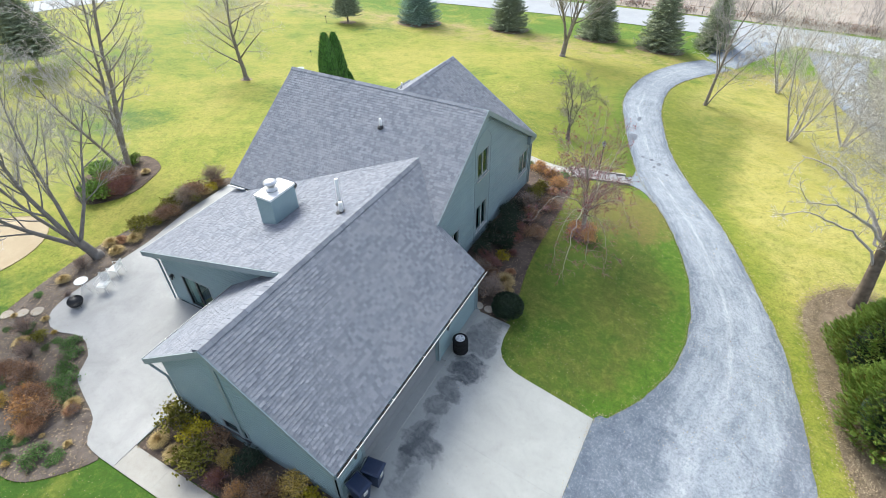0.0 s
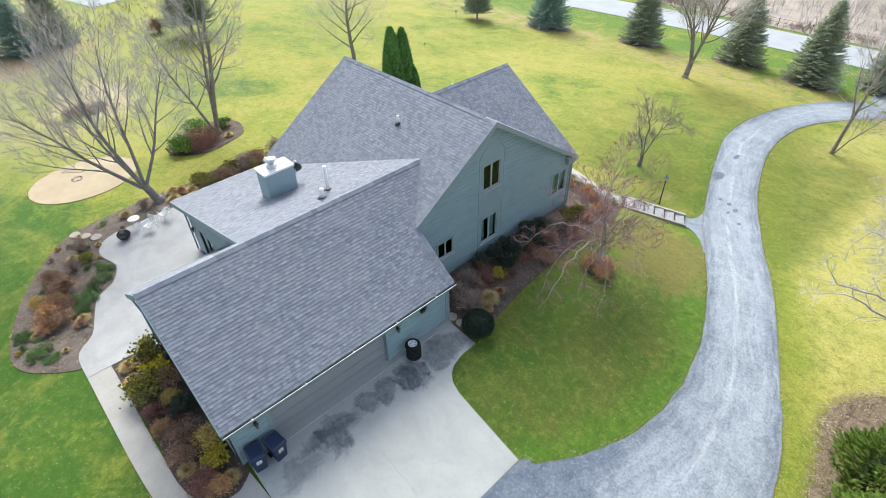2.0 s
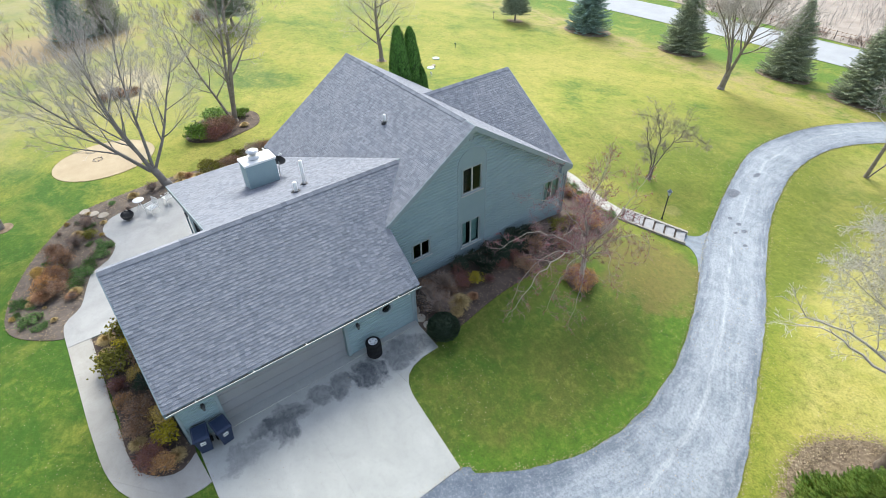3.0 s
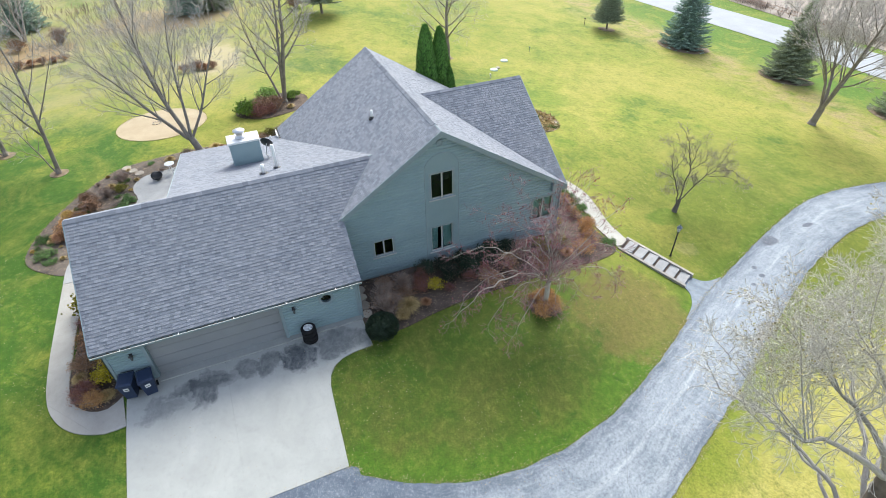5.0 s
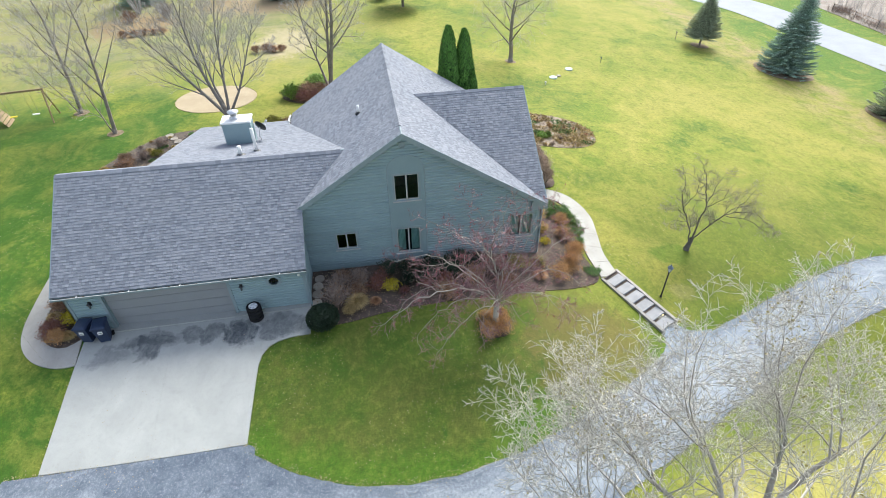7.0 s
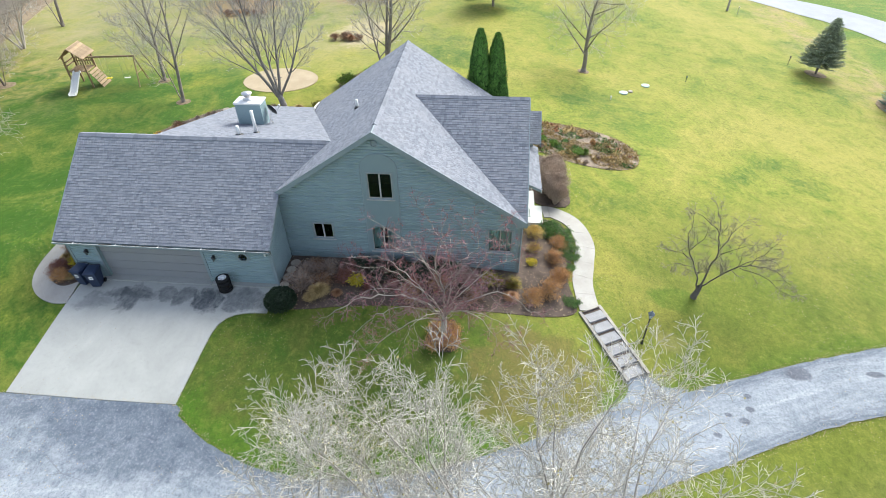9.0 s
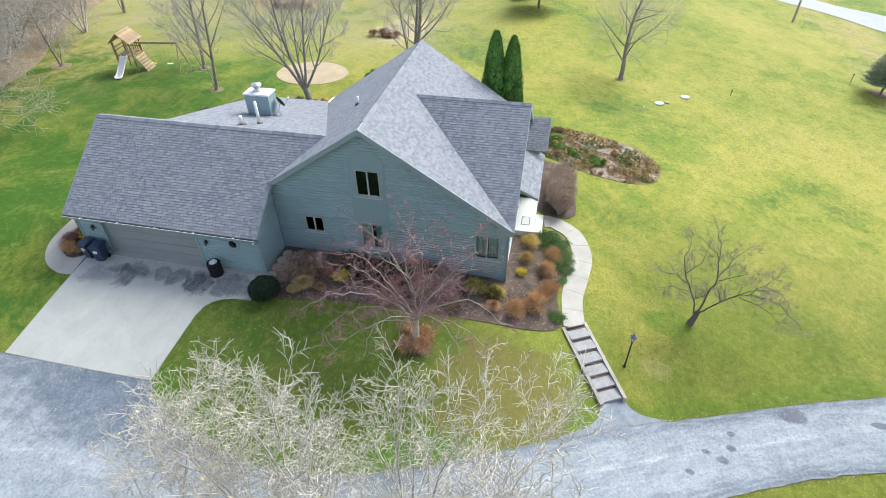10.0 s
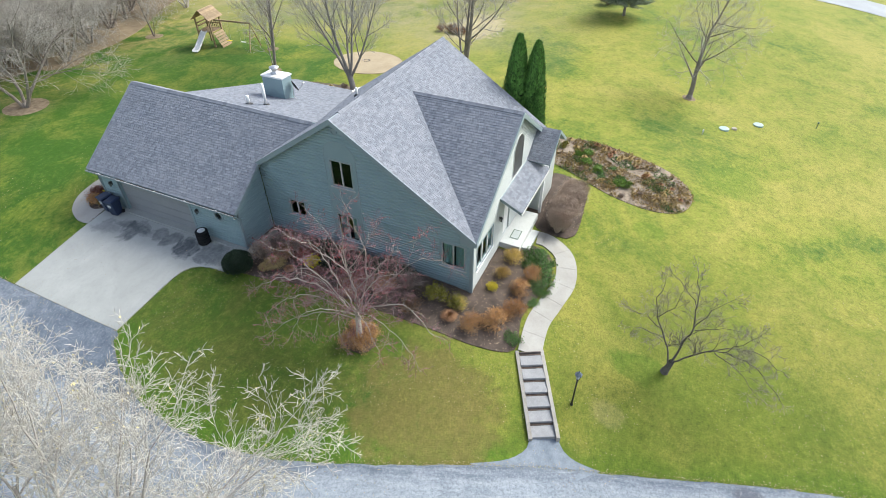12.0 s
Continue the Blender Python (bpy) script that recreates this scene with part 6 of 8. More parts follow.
def apple_tree():
    style = dict(bend=0.2, lift=0.02, droop_at=3, droop=0.05, tip=0.0055, wood=2, deep=3, kids=(0, 6, 3, 2), angle=(25, 60), ratio=(0.4, 0.7), **{"from": (0.25, 0.2)})
    limbs = [(0.075, [(0, 0.1, 0.5), (0.0, -0.3, 1.8), (0.0, -0.85, 2.8), (-0.1, -1.2, 3.6), (-0.3, -1.4, 4.5), (-0.4, -1.3, 5.2)]),
             (0.035, [(0.0, -0.9, 2.9), (0.1, -1.6, 3.5), (0.2, -2.4, 3.6)]),
             (0.035, [(0.0, -0.6, 2.3), (0.2, -1.2, 2.7), (0.3, -2.0, 2.8)]),
             (0.035, [(-0.1, -1.15, 3.4), (-0.1, -0.6, 4.3), (-0.2, -0.5, 5.1)]),
             (0.085, [(0, 0.15, 0.7), (-0.1, 0.3, 2.0), (-0.2, 0.5, 3.3), (-0.5, 0.3, 4.5), (-0.9, 0.0, 5.7)]),
             (0.04, [(-0.2, 0.5, 3.3), (-0.5, 1.0, 4.3), (-0.9, 1.6, 4.9)]),
             (0.035, [(-0.45, 0.3, 4.4), (-0.8, -0.4, 5.1), (-1.2, -0.9, 5.2)]),
             (0.035, [(-0.2, 0.5, 3.2), (0.2, 1.2, 3.9), (0.3, 1.9, 4.3)]),
             (0.07, [(0, 0.15, 0.7), (0.2, 0.9, 2.0), (0.5, 1.8, 3.0), (0.8, 3.0, 3.1), (1.1, 3.9, 2.6), (1.3, 4.5, 2.1)]),
             (0.04, [(0.35, 1.4, 2.6), (0.1, 2.4, 3.1), (-0.2, 3.5, 2.9), (-0.3, 4.4, 2.2)]),
             (0.035, [(0.5, 1.9, 3.0), (0.6, 2.4, 3.9), (0.5, 2.8, 4.5)]),
             (0.035, [(0.45, 1.6, 2.8), (1.2, 2.6, 2.9), (1.7, 3.4, 2.4)])]
    top = limb_tree("apple_tree", "small dark bare fruit tree with one long drooping limb", 5, ([(0, 0, -0.25), (0, 0.02, 0.1), (0, 0.1, 0.45), (0, 0.15, 0.9)], [0.26, 0.19, 0.15, 0.13]), limbs, style, APPLEBARK, BARK, 0.27, 0.95, 0.35)
    return stand(top, -2.45, 32.3, 0, 0.92)


apple_tree()
crab_tree()


def conifer(name, label, seed, height, radius, needles, first=0.06, group=""):
    """A spruce: whorls of drooping boughs with sprays of needle tufts."""
    rng = random.Random(seed)
    wood = Shape().tube([(0, 0, -0.2), (0.02, 0, height * 0.5), (0, 0, height)], [height * 0.022, height * 0.014, 0.01], 7)
    leaf = Shape()
    z = height * first
    while z < height * 0.985:
        k = 1 - z / height
        reach = radius * (k ** 0.7) * rng.uniform(0.88, 1.06) + 0.1
        a0 = rng.random() * 6.283
        for i in range(11 if k > 0.25 else 7):
            a = a0 + i * 6.283 / (11 if k > 0.25 else 7) + rng.uniform(-0.25, 0.25)
            ln = reach * rng.uniform(0.78, 1.06)
            ca, sa = math.cos(a), math.sin(a)
            prev = Vector((0, 0, z))
            m = max(4, int(ln / 0.17))
            for j in range(1, m + 1):
                f = j / m
                p = Vector((ca * ln * f, sa * ln * f, z - ln * 0.22 * math.sin(f * 2.2) + ln * 0.12 * f * f))
                for side in (-1, 1, 0):
                    w = 0.38 * (1 - 0.55 * f) * min(1.0, ln) + 0.09
                    q = p + Vector((ca * 0.1 - sa * side * w, sa * 0.1 + ca * side * w, rng.uniform(-0.12, 0.03)))
                    b = Vector((-sa, ca, 0)) * 0.055 if side == 0 else Vector((ca, sa, 0)) * 0.07
                    up = Vector((0, 0, 0.05))
                    leaf.add([prev - b, prev + b, q + up * rng.uniform(-1, 1), prev + up], [(0, 1, 2), (0, 2, 3), (1, 3, 2)])
                prev = p
        z += height * 0.0145 + 0.015
    top = thing(name, label, "tree", group=group)
    part("trunk", wood, BARK, top)
    part("crown", leaf, needles, top)
    return top


spruce = stand(conifer("spruce_tree", "blue-green spruce on the lawn near the street", 2, 9.2, 3.6, SPRUCE, group="spruces by the street"), -35.4, 63.8)
old_spruce = stand(conifer("spruce_tree", "greyish thin spruce on the lawn near the street", 4, 8.8, 3.3, BROWNSPRUCE, 0.05, "spruces by the street"), -22.9, 68.1)
small = stand(conifer("pine_tree", "small greyish pine with a bare lower trunk", 7, 6.2, 2.9, BROWNSPRUCE, 0.24, "spruces by the street"), -43.7, 57.6)
copy_at(old_spruce, -10.6, 70.4, 100, 1.0)
copy_at(old_spruce, -2.0, 69.4, 60, 1.05)
copy_at(old_spruce, 4.0, 74.0, 160, 0.9)
copy_at(small, -54.2, 20.6, 30, 1.35)
copy_at(spruce, -63.0, -14.0, 300, 0.9)
copy_at(spruce, -61.8, 4.6, 110, 0.8)
copy_at(old_spruce, -62.4, 8.2, 200, 0.85)


def column_cedar(name, label, seed, height, radius, needles, clumps=3200, group="", round_top=0.55):
    """A dense upright evergreen of many small leaf sprays over a stem."""
    rng = random.Random(seed)
    leaf = Shape()
    for i in range(clumps):
        f = rng.random() ** 0.85
        z = f * height
        prof = min(1.0, (f / 0.12) ** 0.5) * (1 - max(0.0, f - 0.35) / 0.65) ** round_top
        a = rng.random() * 6.283
        r = radius * prof * (rng.uniform(0.55, 1.0) ** 0.5) * (1 + 0.22 * noise.noise((math.cos(a) * 2, math.sin(a) * 2, z * 1.3)))
        p = Vector((r * math.cos(a), r * math.sin(a), z))
        out = Vector((math.cos(a), math.sin(a), 0))
        up = (Vector((0, 0, 1)) + out * rng.uniform(0.1, 0.6) + Vector((rng.uniform(-.3, .3), rng.uniform(-.3, .3), 0))).normalized()
        side = up.cross(out).normalized()
        ln, w = rng.uniform(0.14, 0.3), rng.uniform(0.05, 0.1)
        leaf.add([p - side * w, p + out * 0.03, p + side * w, p + up * ln], [(0, 1, 3), (1, 2, 3)])
    # solid near-black core: the crown's inner shade put into its colour
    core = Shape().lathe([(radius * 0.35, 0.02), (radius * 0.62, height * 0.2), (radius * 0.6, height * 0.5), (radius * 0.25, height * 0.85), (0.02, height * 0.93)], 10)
    top = thing(name, label, "tree", group=group)
    part("trunk", Shape().tube([(0, 0, -0.2), (0, 0, height * 0.5)], [0.09, 0.04], 6), BARK, top)
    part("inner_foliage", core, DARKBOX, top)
    part("foliage", leaf, needles, top)
    return top


cedar = stand(column_cedar("arborvitae", "tall narrow dark green arborvitae behind the house", 12, 8.3, 0.98, CEDAR, 7500, "arborvitae group", 0.5), -15.4, 20.0)
copy_at(cedar, -15.6, 21.1, 130, 0.97)
copy_at(cedar, -15.1, 21.6, 250, 0.66)


def feathery_yew(seed, height, radius, sprays):
    """A loose evergreen: arching sprays with small leaves along both sides, over a dark core that paints shade into the
    gaps.
    """
    rng = random.Random(seed)
    leaf, twig = Shape(), Shape()
    for i in range(sprays):
        f = rng.random() ** 0.9
        a = rng.random() * 6.283
        prof = min(1.0, 0.6 + f * 2.2) * max(0.06, 1 - max(0.0, f - 0.3) / 0.7) ** 0.75
        lump = 1 + 0.3 * noise.noise((math.cos(a) * 2.4, math.sin(a) * 2.4, f * height * 0.9 + seed))
        out = Vector((math.cos(a), math.sin(a), 0))
        p = out * radius * prof * lump * rng.uniform(0.72, 1.0) + Vector((0, 0, f * height))
        d = (out * rng.uniform(0.5, 1.0) + Vector((rng.uniform(-.4, .4), rng.uniform(-.4, .4), rng.uniform(0.35, 1.0)))).normalized()
        ln = rng.uniform(0.2, 0.44)
        across = d.cross(Vector((0, 0, 1))).normalized()
        tip = p + d * ln - Vector((0, 0, 0.1 * ln))
        twig.tube([p - d * 0.2, p + d * ln * 0.5, tip], [0.009, 0.006, 0.003], 3)
        for k in range(7):
            q = p.lerp(tip, 0.1 + k * 0.14)
            for s in (-1, 1):
                e = (across * s * rng.uniform(0.6, 1.0) + d * 0.75 + Vector((0, 0, rng.uniform(-0.3, 0.2)))).normalized()
                g = 0.12 * (1 - k * 0.09) * rng.uniform(0.7, 1.2)
                w = d * 0.022
                leaf.add([q - w, q + e * g * 0.5 - w * 0.7, q + e * g, q + e * g * 0.5 + w * 0.7, q + w], [(0, 1, 3, 4), (1, 2, 3)])
    # dark filler body, coloured like the shaded inside of the bush
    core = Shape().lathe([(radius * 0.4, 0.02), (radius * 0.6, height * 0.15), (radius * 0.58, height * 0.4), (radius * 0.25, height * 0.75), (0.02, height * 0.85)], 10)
    top = thing("evergreen_shrub", "big loose bright green evergreen in leaf litter at the drive", "tree")
    part("trunk", Shape().tube([(0, 0, -0.2), (0, 0, height * 0.5)], [0.09, 0.04], 6), BARK, top)
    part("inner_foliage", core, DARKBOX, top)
    part("branchwork", twig, OLIVE, top, kind="stuff")
    part("foliage", leaf, YEW, top)
    return top


yew = stand(feathery_yew(15, 4.9, 2.3, 7500), 17.9, 13.3)
copy_at(yew, 17.4, 16.9, 100, 0.92)


# ---- shrubs ----
def shrub(name, label, seed, radius, height, leaf_mat, stem_mat, leaves=500, stems=40, blade=0.07, upright=0.5, category="shrub", group=""):
    """A shrub of thin stems from one foot with small leaves round their ends."""
    rng = random.Random(seed)
    s, l = Shape(), Shape()
    tips = []
    for i in range(stems):
        a, t = rng.random() * 6.283, rng.random() ** 0.6
        tip = Vector((radius * t * math.cos(a), radius * t * math.sin(a), height * (1 - upright * t * t) * rng.uniform(0.75, 1.05)))
        mid = tip * 0.5 + Vector((0, 0, height * 0.12))
        s.tube([(0.06 * math.cos(a), 0.06 * math.sin(a), -0.06), mid, tip], [0.012, 0.009, 0.005], 3)
        tips.append((mid, tip))
        for _ in range(2):
            m2 = mid.lerp(tip, rng.random())
            s.tube([m2, m2 + Vector((rng.uniform(-1, 1), rng.uniform(-1, 1), rng.uniform(0, 1))) * radius * 0.35], [0.007, 0.004], 3)
    for i in range(leaves):
        mid, tip = tips[rng.randrange(len(tips))]
        p = mid.lerp(tip, rng.uniform(0.1, 1.08)) + Vector((rng.gauss(0, 1), rng.gauss(0, 1), rng.gauss(0, 0.7))) * radius * 0.16
        p.z = max(p.z, 0.03)
        d = Vector((rng.uniform(-1, 1), rng.uniform(-1, 1), rng.uniform(-0.4, 1))).normalized()
        e = d.orthogonal().normalized() * blade * 0.5
        l.add([p - e, p + d * blade * 0.9, p + e, p - d * blade * 0.5], [(0, 1, 2, 3)])
    top = thing(name, label, category, group=group)
    part("branchwork", s, stem_mat, top, kind="stuff")
    if leaves:
        part("foliage", l, leaf_mat, top, kind="stuff")
    return top


def tuft(name, label, seed, radius, height, mat, blades=420, group=""):
    """A dry clump of ornamental grass."""
    rng = random.Random(seed)
    l = Shape()
    for i in range(blades):
        a, t = rng.random() * 6.283, rng.random() ** 0.5
        o = Vector((math.cos(a), math.sin(a), 0))
        root = o * radius * 0.25 * rng.random()
        h = height * rng.uniform(0.7, 1.1) * (1 - 0.4 * t * t)
        p1 = root + o * radius * t * 0.55 + Vector((0, 0, h * 0.75))
        p2 = root + o * radius * t * 1.1 + Vector((0, 0, h * (1.0 - 0.3 * t)))
        e = Vector((-o.y, o.x, 0)) * 0.009
        l.add([root - e, root + e, p1 + e * 0.9, p1 - e * 0.9, p2], [(0, 1, 2, 3), (3, 2, 4)])
    top = thing(name, label, "grass clump", group=group)
    part("grass_tuft", l, mat, top, kind="stuff")
    return top


G = "bed plants"
bushes = {
    "rust": shrub("shrub", "rust-brown twiggy shrub in a mulched bed", 51, 0.8, 0.85, RUST, GREYSTEM, 2000, 70, 0.05, group=G),
    "olive": shrub("shrub", "olive-green shrub in a mulched bed", 52, 0.75, 0.95, OLIVE, GREYSTEM, 1100, 40, 0.08, group=G),
    "gold": shrub("shrub", "bright golden-yellow shrub in a mulched bed", 53, 0.6, 0.7, GOLD, GREYSTEM, 900, 30, 0.08, group=G),
    "bare": shrub("shrub", "bare grey-brown twiggy shrub", 54, 0.95, 1.1, RUST, GREYSTEM, 120, 160, 0.06, group=G),
    "green": shrub("ground_cover", "low evergreen ground cover", 55, 0.75, 0.34, GREENLEAF, GREYSTEM, 1100, 30, 0.07, 0.3, "ground cover", G),
    "dark": shrub("shrub", "dark green rounded evergreen shrub", 56, 0.75, 0.85, DARKBOX, GREYSTEM, 1900, 30, 0.07, group=G),
    "leafy": shrub("shrub", "loose bright green evergreen shrub in a mulched bed", 59, 0.8, 0.85, YEW, GREYSTEM, 1700, 30, 0.09, group=G),
    "spirea": shrub("shrub", "round twiggy shrub with rust-brown leaves in a mulched bed", 62, 0.62, 0.72, SPIREA, GREYSTEM, 2300, 60, 0.042, 0.75, group=G),
    "amber": shrub("shrub", "round twiggy shrub with amber autumn leaves in a mulched bed", 63, 0.6, 0.68, AMBER, GREYSTEM, 2300, 60, 0.042, 0.75, group=G),
    "redbrown": shrub("shrub", "dense red-brown twiggy shrub in a mulched bed", 64, 0.7, 0.8, REDBROWN, REDTWIG, 2300, 90, 0.04, 0.7, group=G),
    "straw": tuft("grass_clump", "dry straw-coloured ornamental grass clump", 57, 0.55, 0.62, STRAW, 1300, G),
    "tawny": tuft("grass_clump", "tawny brown ornamental grass clump", 58, 0.55, 0.66, TAWNY, 1300, G),
}
first = dict.fromkeys(bushes, True)
prng = random.Random(99)


def plant(kind, x, y, size=1.0):
    ob = bushes[kind]
    if first[kind]:
        first[kind] = False
        stand(ob, x, y, prng.random() * 360, size, -0.03)
    else:
        copy_at(ob, x, y, prng.random() * 360, size * prng.uniform(0.9, 1.1))


# front bed from the garage corner to the walk
for kind, x, y, k in (("bare", 0.35, 11.6, 0.95), ("bare", -0.6, 11.7, 0.9), ("straw", 0.6, 12.6, 1.05), ("rust", -0.1, 12.6, 0.8), ("bare", -0.9, 12.8, 0.8), ("gold", -0.25, 14.35, 0.75), ("straw", 0.95, 12.2, 0.6), ("redbrown", -0.5, 13.6, 0.75), ("redbrown", -1.2, 14.0, 0.7),
                      ("rust", -1.3, 12.0, 0.6), ("dark", -1.5, 14.3, 0.75), ("dark", -0.9, 16.6, 0.8), ("dark", -0.8, 18.0, 0.8), ("dark", -0.6, 15.4, 0.95), ("dark", -1.4, 15.3, 0.8), ("redbrown", 0.1, 15.0, 0.5), ("redbrown", -0.4, 17.2, 0.75), ("redbrown", -0.3, 16.3, 0.7), ("dark", -1.5, 16.5, 0.8), ("dark", -1.5, 18.2, 0.9), ("dark", -1.4, 19.2, 0.8), ("tawny", 0.6, 13.5, 0.55), ("rust", 0.5, 17.2, 0.8), ("dark", -1.1, 17.4, 0.9), ("rust", -0.4, 18.6, 0.9),
                      ("bare", -1.0, 19.7, 0.9), ("rust", 0.2, 20.4, 0.9), ("olive", -1.0, 21.2, 0.8), ("olive", -1.0, 22.35, 0.8), ("tawny", -0.2, 22.3, 0.8),
                      ("amber", -5.5, 23.7, 0.95), ("amber", -4.1, 23.6, 0.8), ("gold", -3.0, 23.45, 0.55), ("amber", -1.1, 22.4, 0.85), ("spirea", -0.25, 23.4, 1.05), ("spirea", -4.8, 25.0, 0.95), ("spirea", -3.55, 24.8, 1.0),
                      ("spirea", -1.0, 24.4, 1.05), ("spirea", -2.1, 24.9, 1.0), ("green", -5.4, 25.3, 0.9), ("green", -4.6, 25.75, 0.7), ("green", -3.1, 25.6, 0.5), ("green", -0.6, 25.45, 0.7), ("green", -4.0, 25.75, 0.7), ("green", -5.9, 25.25, 0.9), ("green", -5.0, 25.5, 0.85), ("green", -5.6, 24.6, 0.7), ("green", -4.4, 25.3, 0.6), ("green", -6.1, 24.6, 1.0), ("green", -6.6, 24.9, 0.7),
                      # ring under the crab tree
                      ("spirea", 2.95, 19.4, 1.0), ("spirea", 2.4, 18.8, 0.95), ("spirea", 2.3, 19.4, 0.85), ("spirea", 3.1, 18.75, 0.9),
                      # bed beside the garage
                      ("straw", 0.35, -0.9, 0.6), ("spirea", 0.45, -1.4, 0.9), ("redbrown", -0.1, -1.7, 0.9), ("gold", -0.7, -1.0, 0.95), ("straw", -1.0, -2.0, 0.6), ("amber", -1.6, -0.8, 1.05), ("rust", -2.4, -1.5, 1.0), ("rust", -1.6, -1.9, 0.7), ("dark", -3.7, -0.9, 0.8),
                      ("spirea", -3.4, -2.0, 0.8), ("amber", -4.6, -1.2, 0.7), ("redbrown", -4.3, -2.0, 0.7), ("olive", -5.5, -1.8, 1.05), ("rust", -5.5, -0.9, 0.8), ("gold", -6.4, -1.0, 1.1), ("straw", -6.5, -2.0, 0.8), ("olive", -7.4, -0.9, 1.15), ("straw", -7.5, -1.9, 0.7),
                      # big bed round the patio
                      ("tawny", -11.9, -2.7, 0.6), ("green", -12.7, -2.3, 0.75), ("green", -13.5, -2.0, 0.8), ("green", -14.2, -1.5, 0.75), ("green", -14.7, -0.9, 0.75), ("green", -15.4, -0.5, 0.65), ("green", -11.2, -4.6, 0.75), ("green", -10.5, -4.3, 0.5), ("green", -13.1, -2.7, 0.6), ("green", -13.9, -2.2, 0.6),
                      ("spirea", -14.2, -3.2, 1.1), ("spirea", -13.3, -3.6, 1.2), ("rust", -13.7, -3.0, 0.8), ("rust", -12.7, -3.3, 0.9), ("rust", -15.2, -2.6, 0.9), ("tawny", -12.6, -3.9, 1.0), ("amber", -15.0, -3.9, 0.7), ("straw", -12.1, -2.5, 0.6), ("rust", -16.3, -2.9, 0.9), ("green", -12.9, -4.9, 0.7),
                      ("straw", -17.4, -1.6, 0.7), ("bare", -18.2, -1.0, 0.7), ("olive", -17.0, -1.0, 0.5), ("bare", -16.6, -1.8, 0.7), ("green", -18.2, -0.9, 0.5),
                      ("straw", -20.0, 2.0, 0.7), ("straw", -19.6, 4.9, 0.8), ("straw", -19.7, 6.1, 0.9), ("olive", -20.3, 7.0, 0.9), ("rust", -20.0, 8.2, 1.0), ("olive", -20.3, 9.2, 1.1), ("bare", -20.2, 10.2, 1.1), ("rust", -20.3, 11.1, 1.1), ("gold", -20.0, 12.1, 0.7), ("straw", -20.5, 5.2, 0.9), ("bare", -20.6, 12.9, 1.0), ("bare", -20.2, 3.2, 0.6), ("tawny", -20.2, 5.6, 0.8), ("straw", -20.0, 6.6, 0.8), ("olive", -20.0, 7.6, 0.7), ("rust", -19.9, 8.8, 0.9), ("bare", -20.0, 9.7, 0.8),
                      ("olive", -19.9, 10.6, 0.7), ("straw", -19.9, 11.6, 0.8), ("rust", -19.9, 12.6, 0.8),
                      # ring under the tall tree
                      ("leafy", -26.1, 8.0, 1.25), ("leafy", -28.4, 10.0, 1.35), ("leafy", -28.1, 12.2, 0.9), ("redbrown", -25.4, 8.9, 1.15), ("rust", -26.5, 9.4, 1.2), ("rust", -26.6, 10.5, 1.15), ("redbrown", -25.7, 9.9, 1.0), ("leafy", -27.0, 8.7, 0.9), ("straw", -26.0, 11.6, 0.6),
                      # dry growth far down the lawn
                      ("rust", -39.0, 3.6, 0.75), ("rust", -39.2, 4.6, 0.8), ("tawny", -38.9, 5.4, 1.0), ("rust", -39.1, 6.2, 0.8), ("bare", -39.6, 5.0, 0.7), ("rust", -47.2, -11.8, 0.8), ("tawny", -47.6, -10.8, 1.1), ("rust", -47.8, -9.8, 0.8), ("tawny", -48.0, -8.8, 1.1), ("rust", -48.1, -7.9, 0.7), ("rust", -54.0, -13.0, 1.5), ("bare", -55.0, -9.0, 1.6), ("rust", -58.0, 18.0, 1.6)):
    plant(kind, x, y, k)

# dry perennials that cover the oval bed
def perennials(name, label, seed, count, mat, grow, size):
    rng = random.Random(seed)
    l = Shape()
    while count:
        x, y = rng.uniform(-21.5, -14), rng.uniform(21.3, 32.2)
        if not inside(x, y, OVAL_BED):
            continue
        count -= 1
        if noise.noise((x * 0.55 + seed, y * 0.55, 0)) < grow:
            continue
        p = Vector((x, y, ground_z(x, y) + 0.03))
        h = (0.12 + 0.3 * max(0, 0.4 + noise.noise((x * 0.8, y * 0.8, seed)))) * rng.uniform(0.4, 1.1)
        d = Vector((rng.uniform(-1, 1), rng.uniform(-1, 1), rng.uniform(0.03, 0.3))).normalized()
        e = d.orthogonal().normalized() * size
        l.add([p - e, p + e, p + d * h + e * 0.8, p + d * h * 1.3, p + d * h - e * 0.8], [(0, 1, 2, 4), (4, 2, 3)])
    solid(name, l, mat, label, "plants", "stuff")


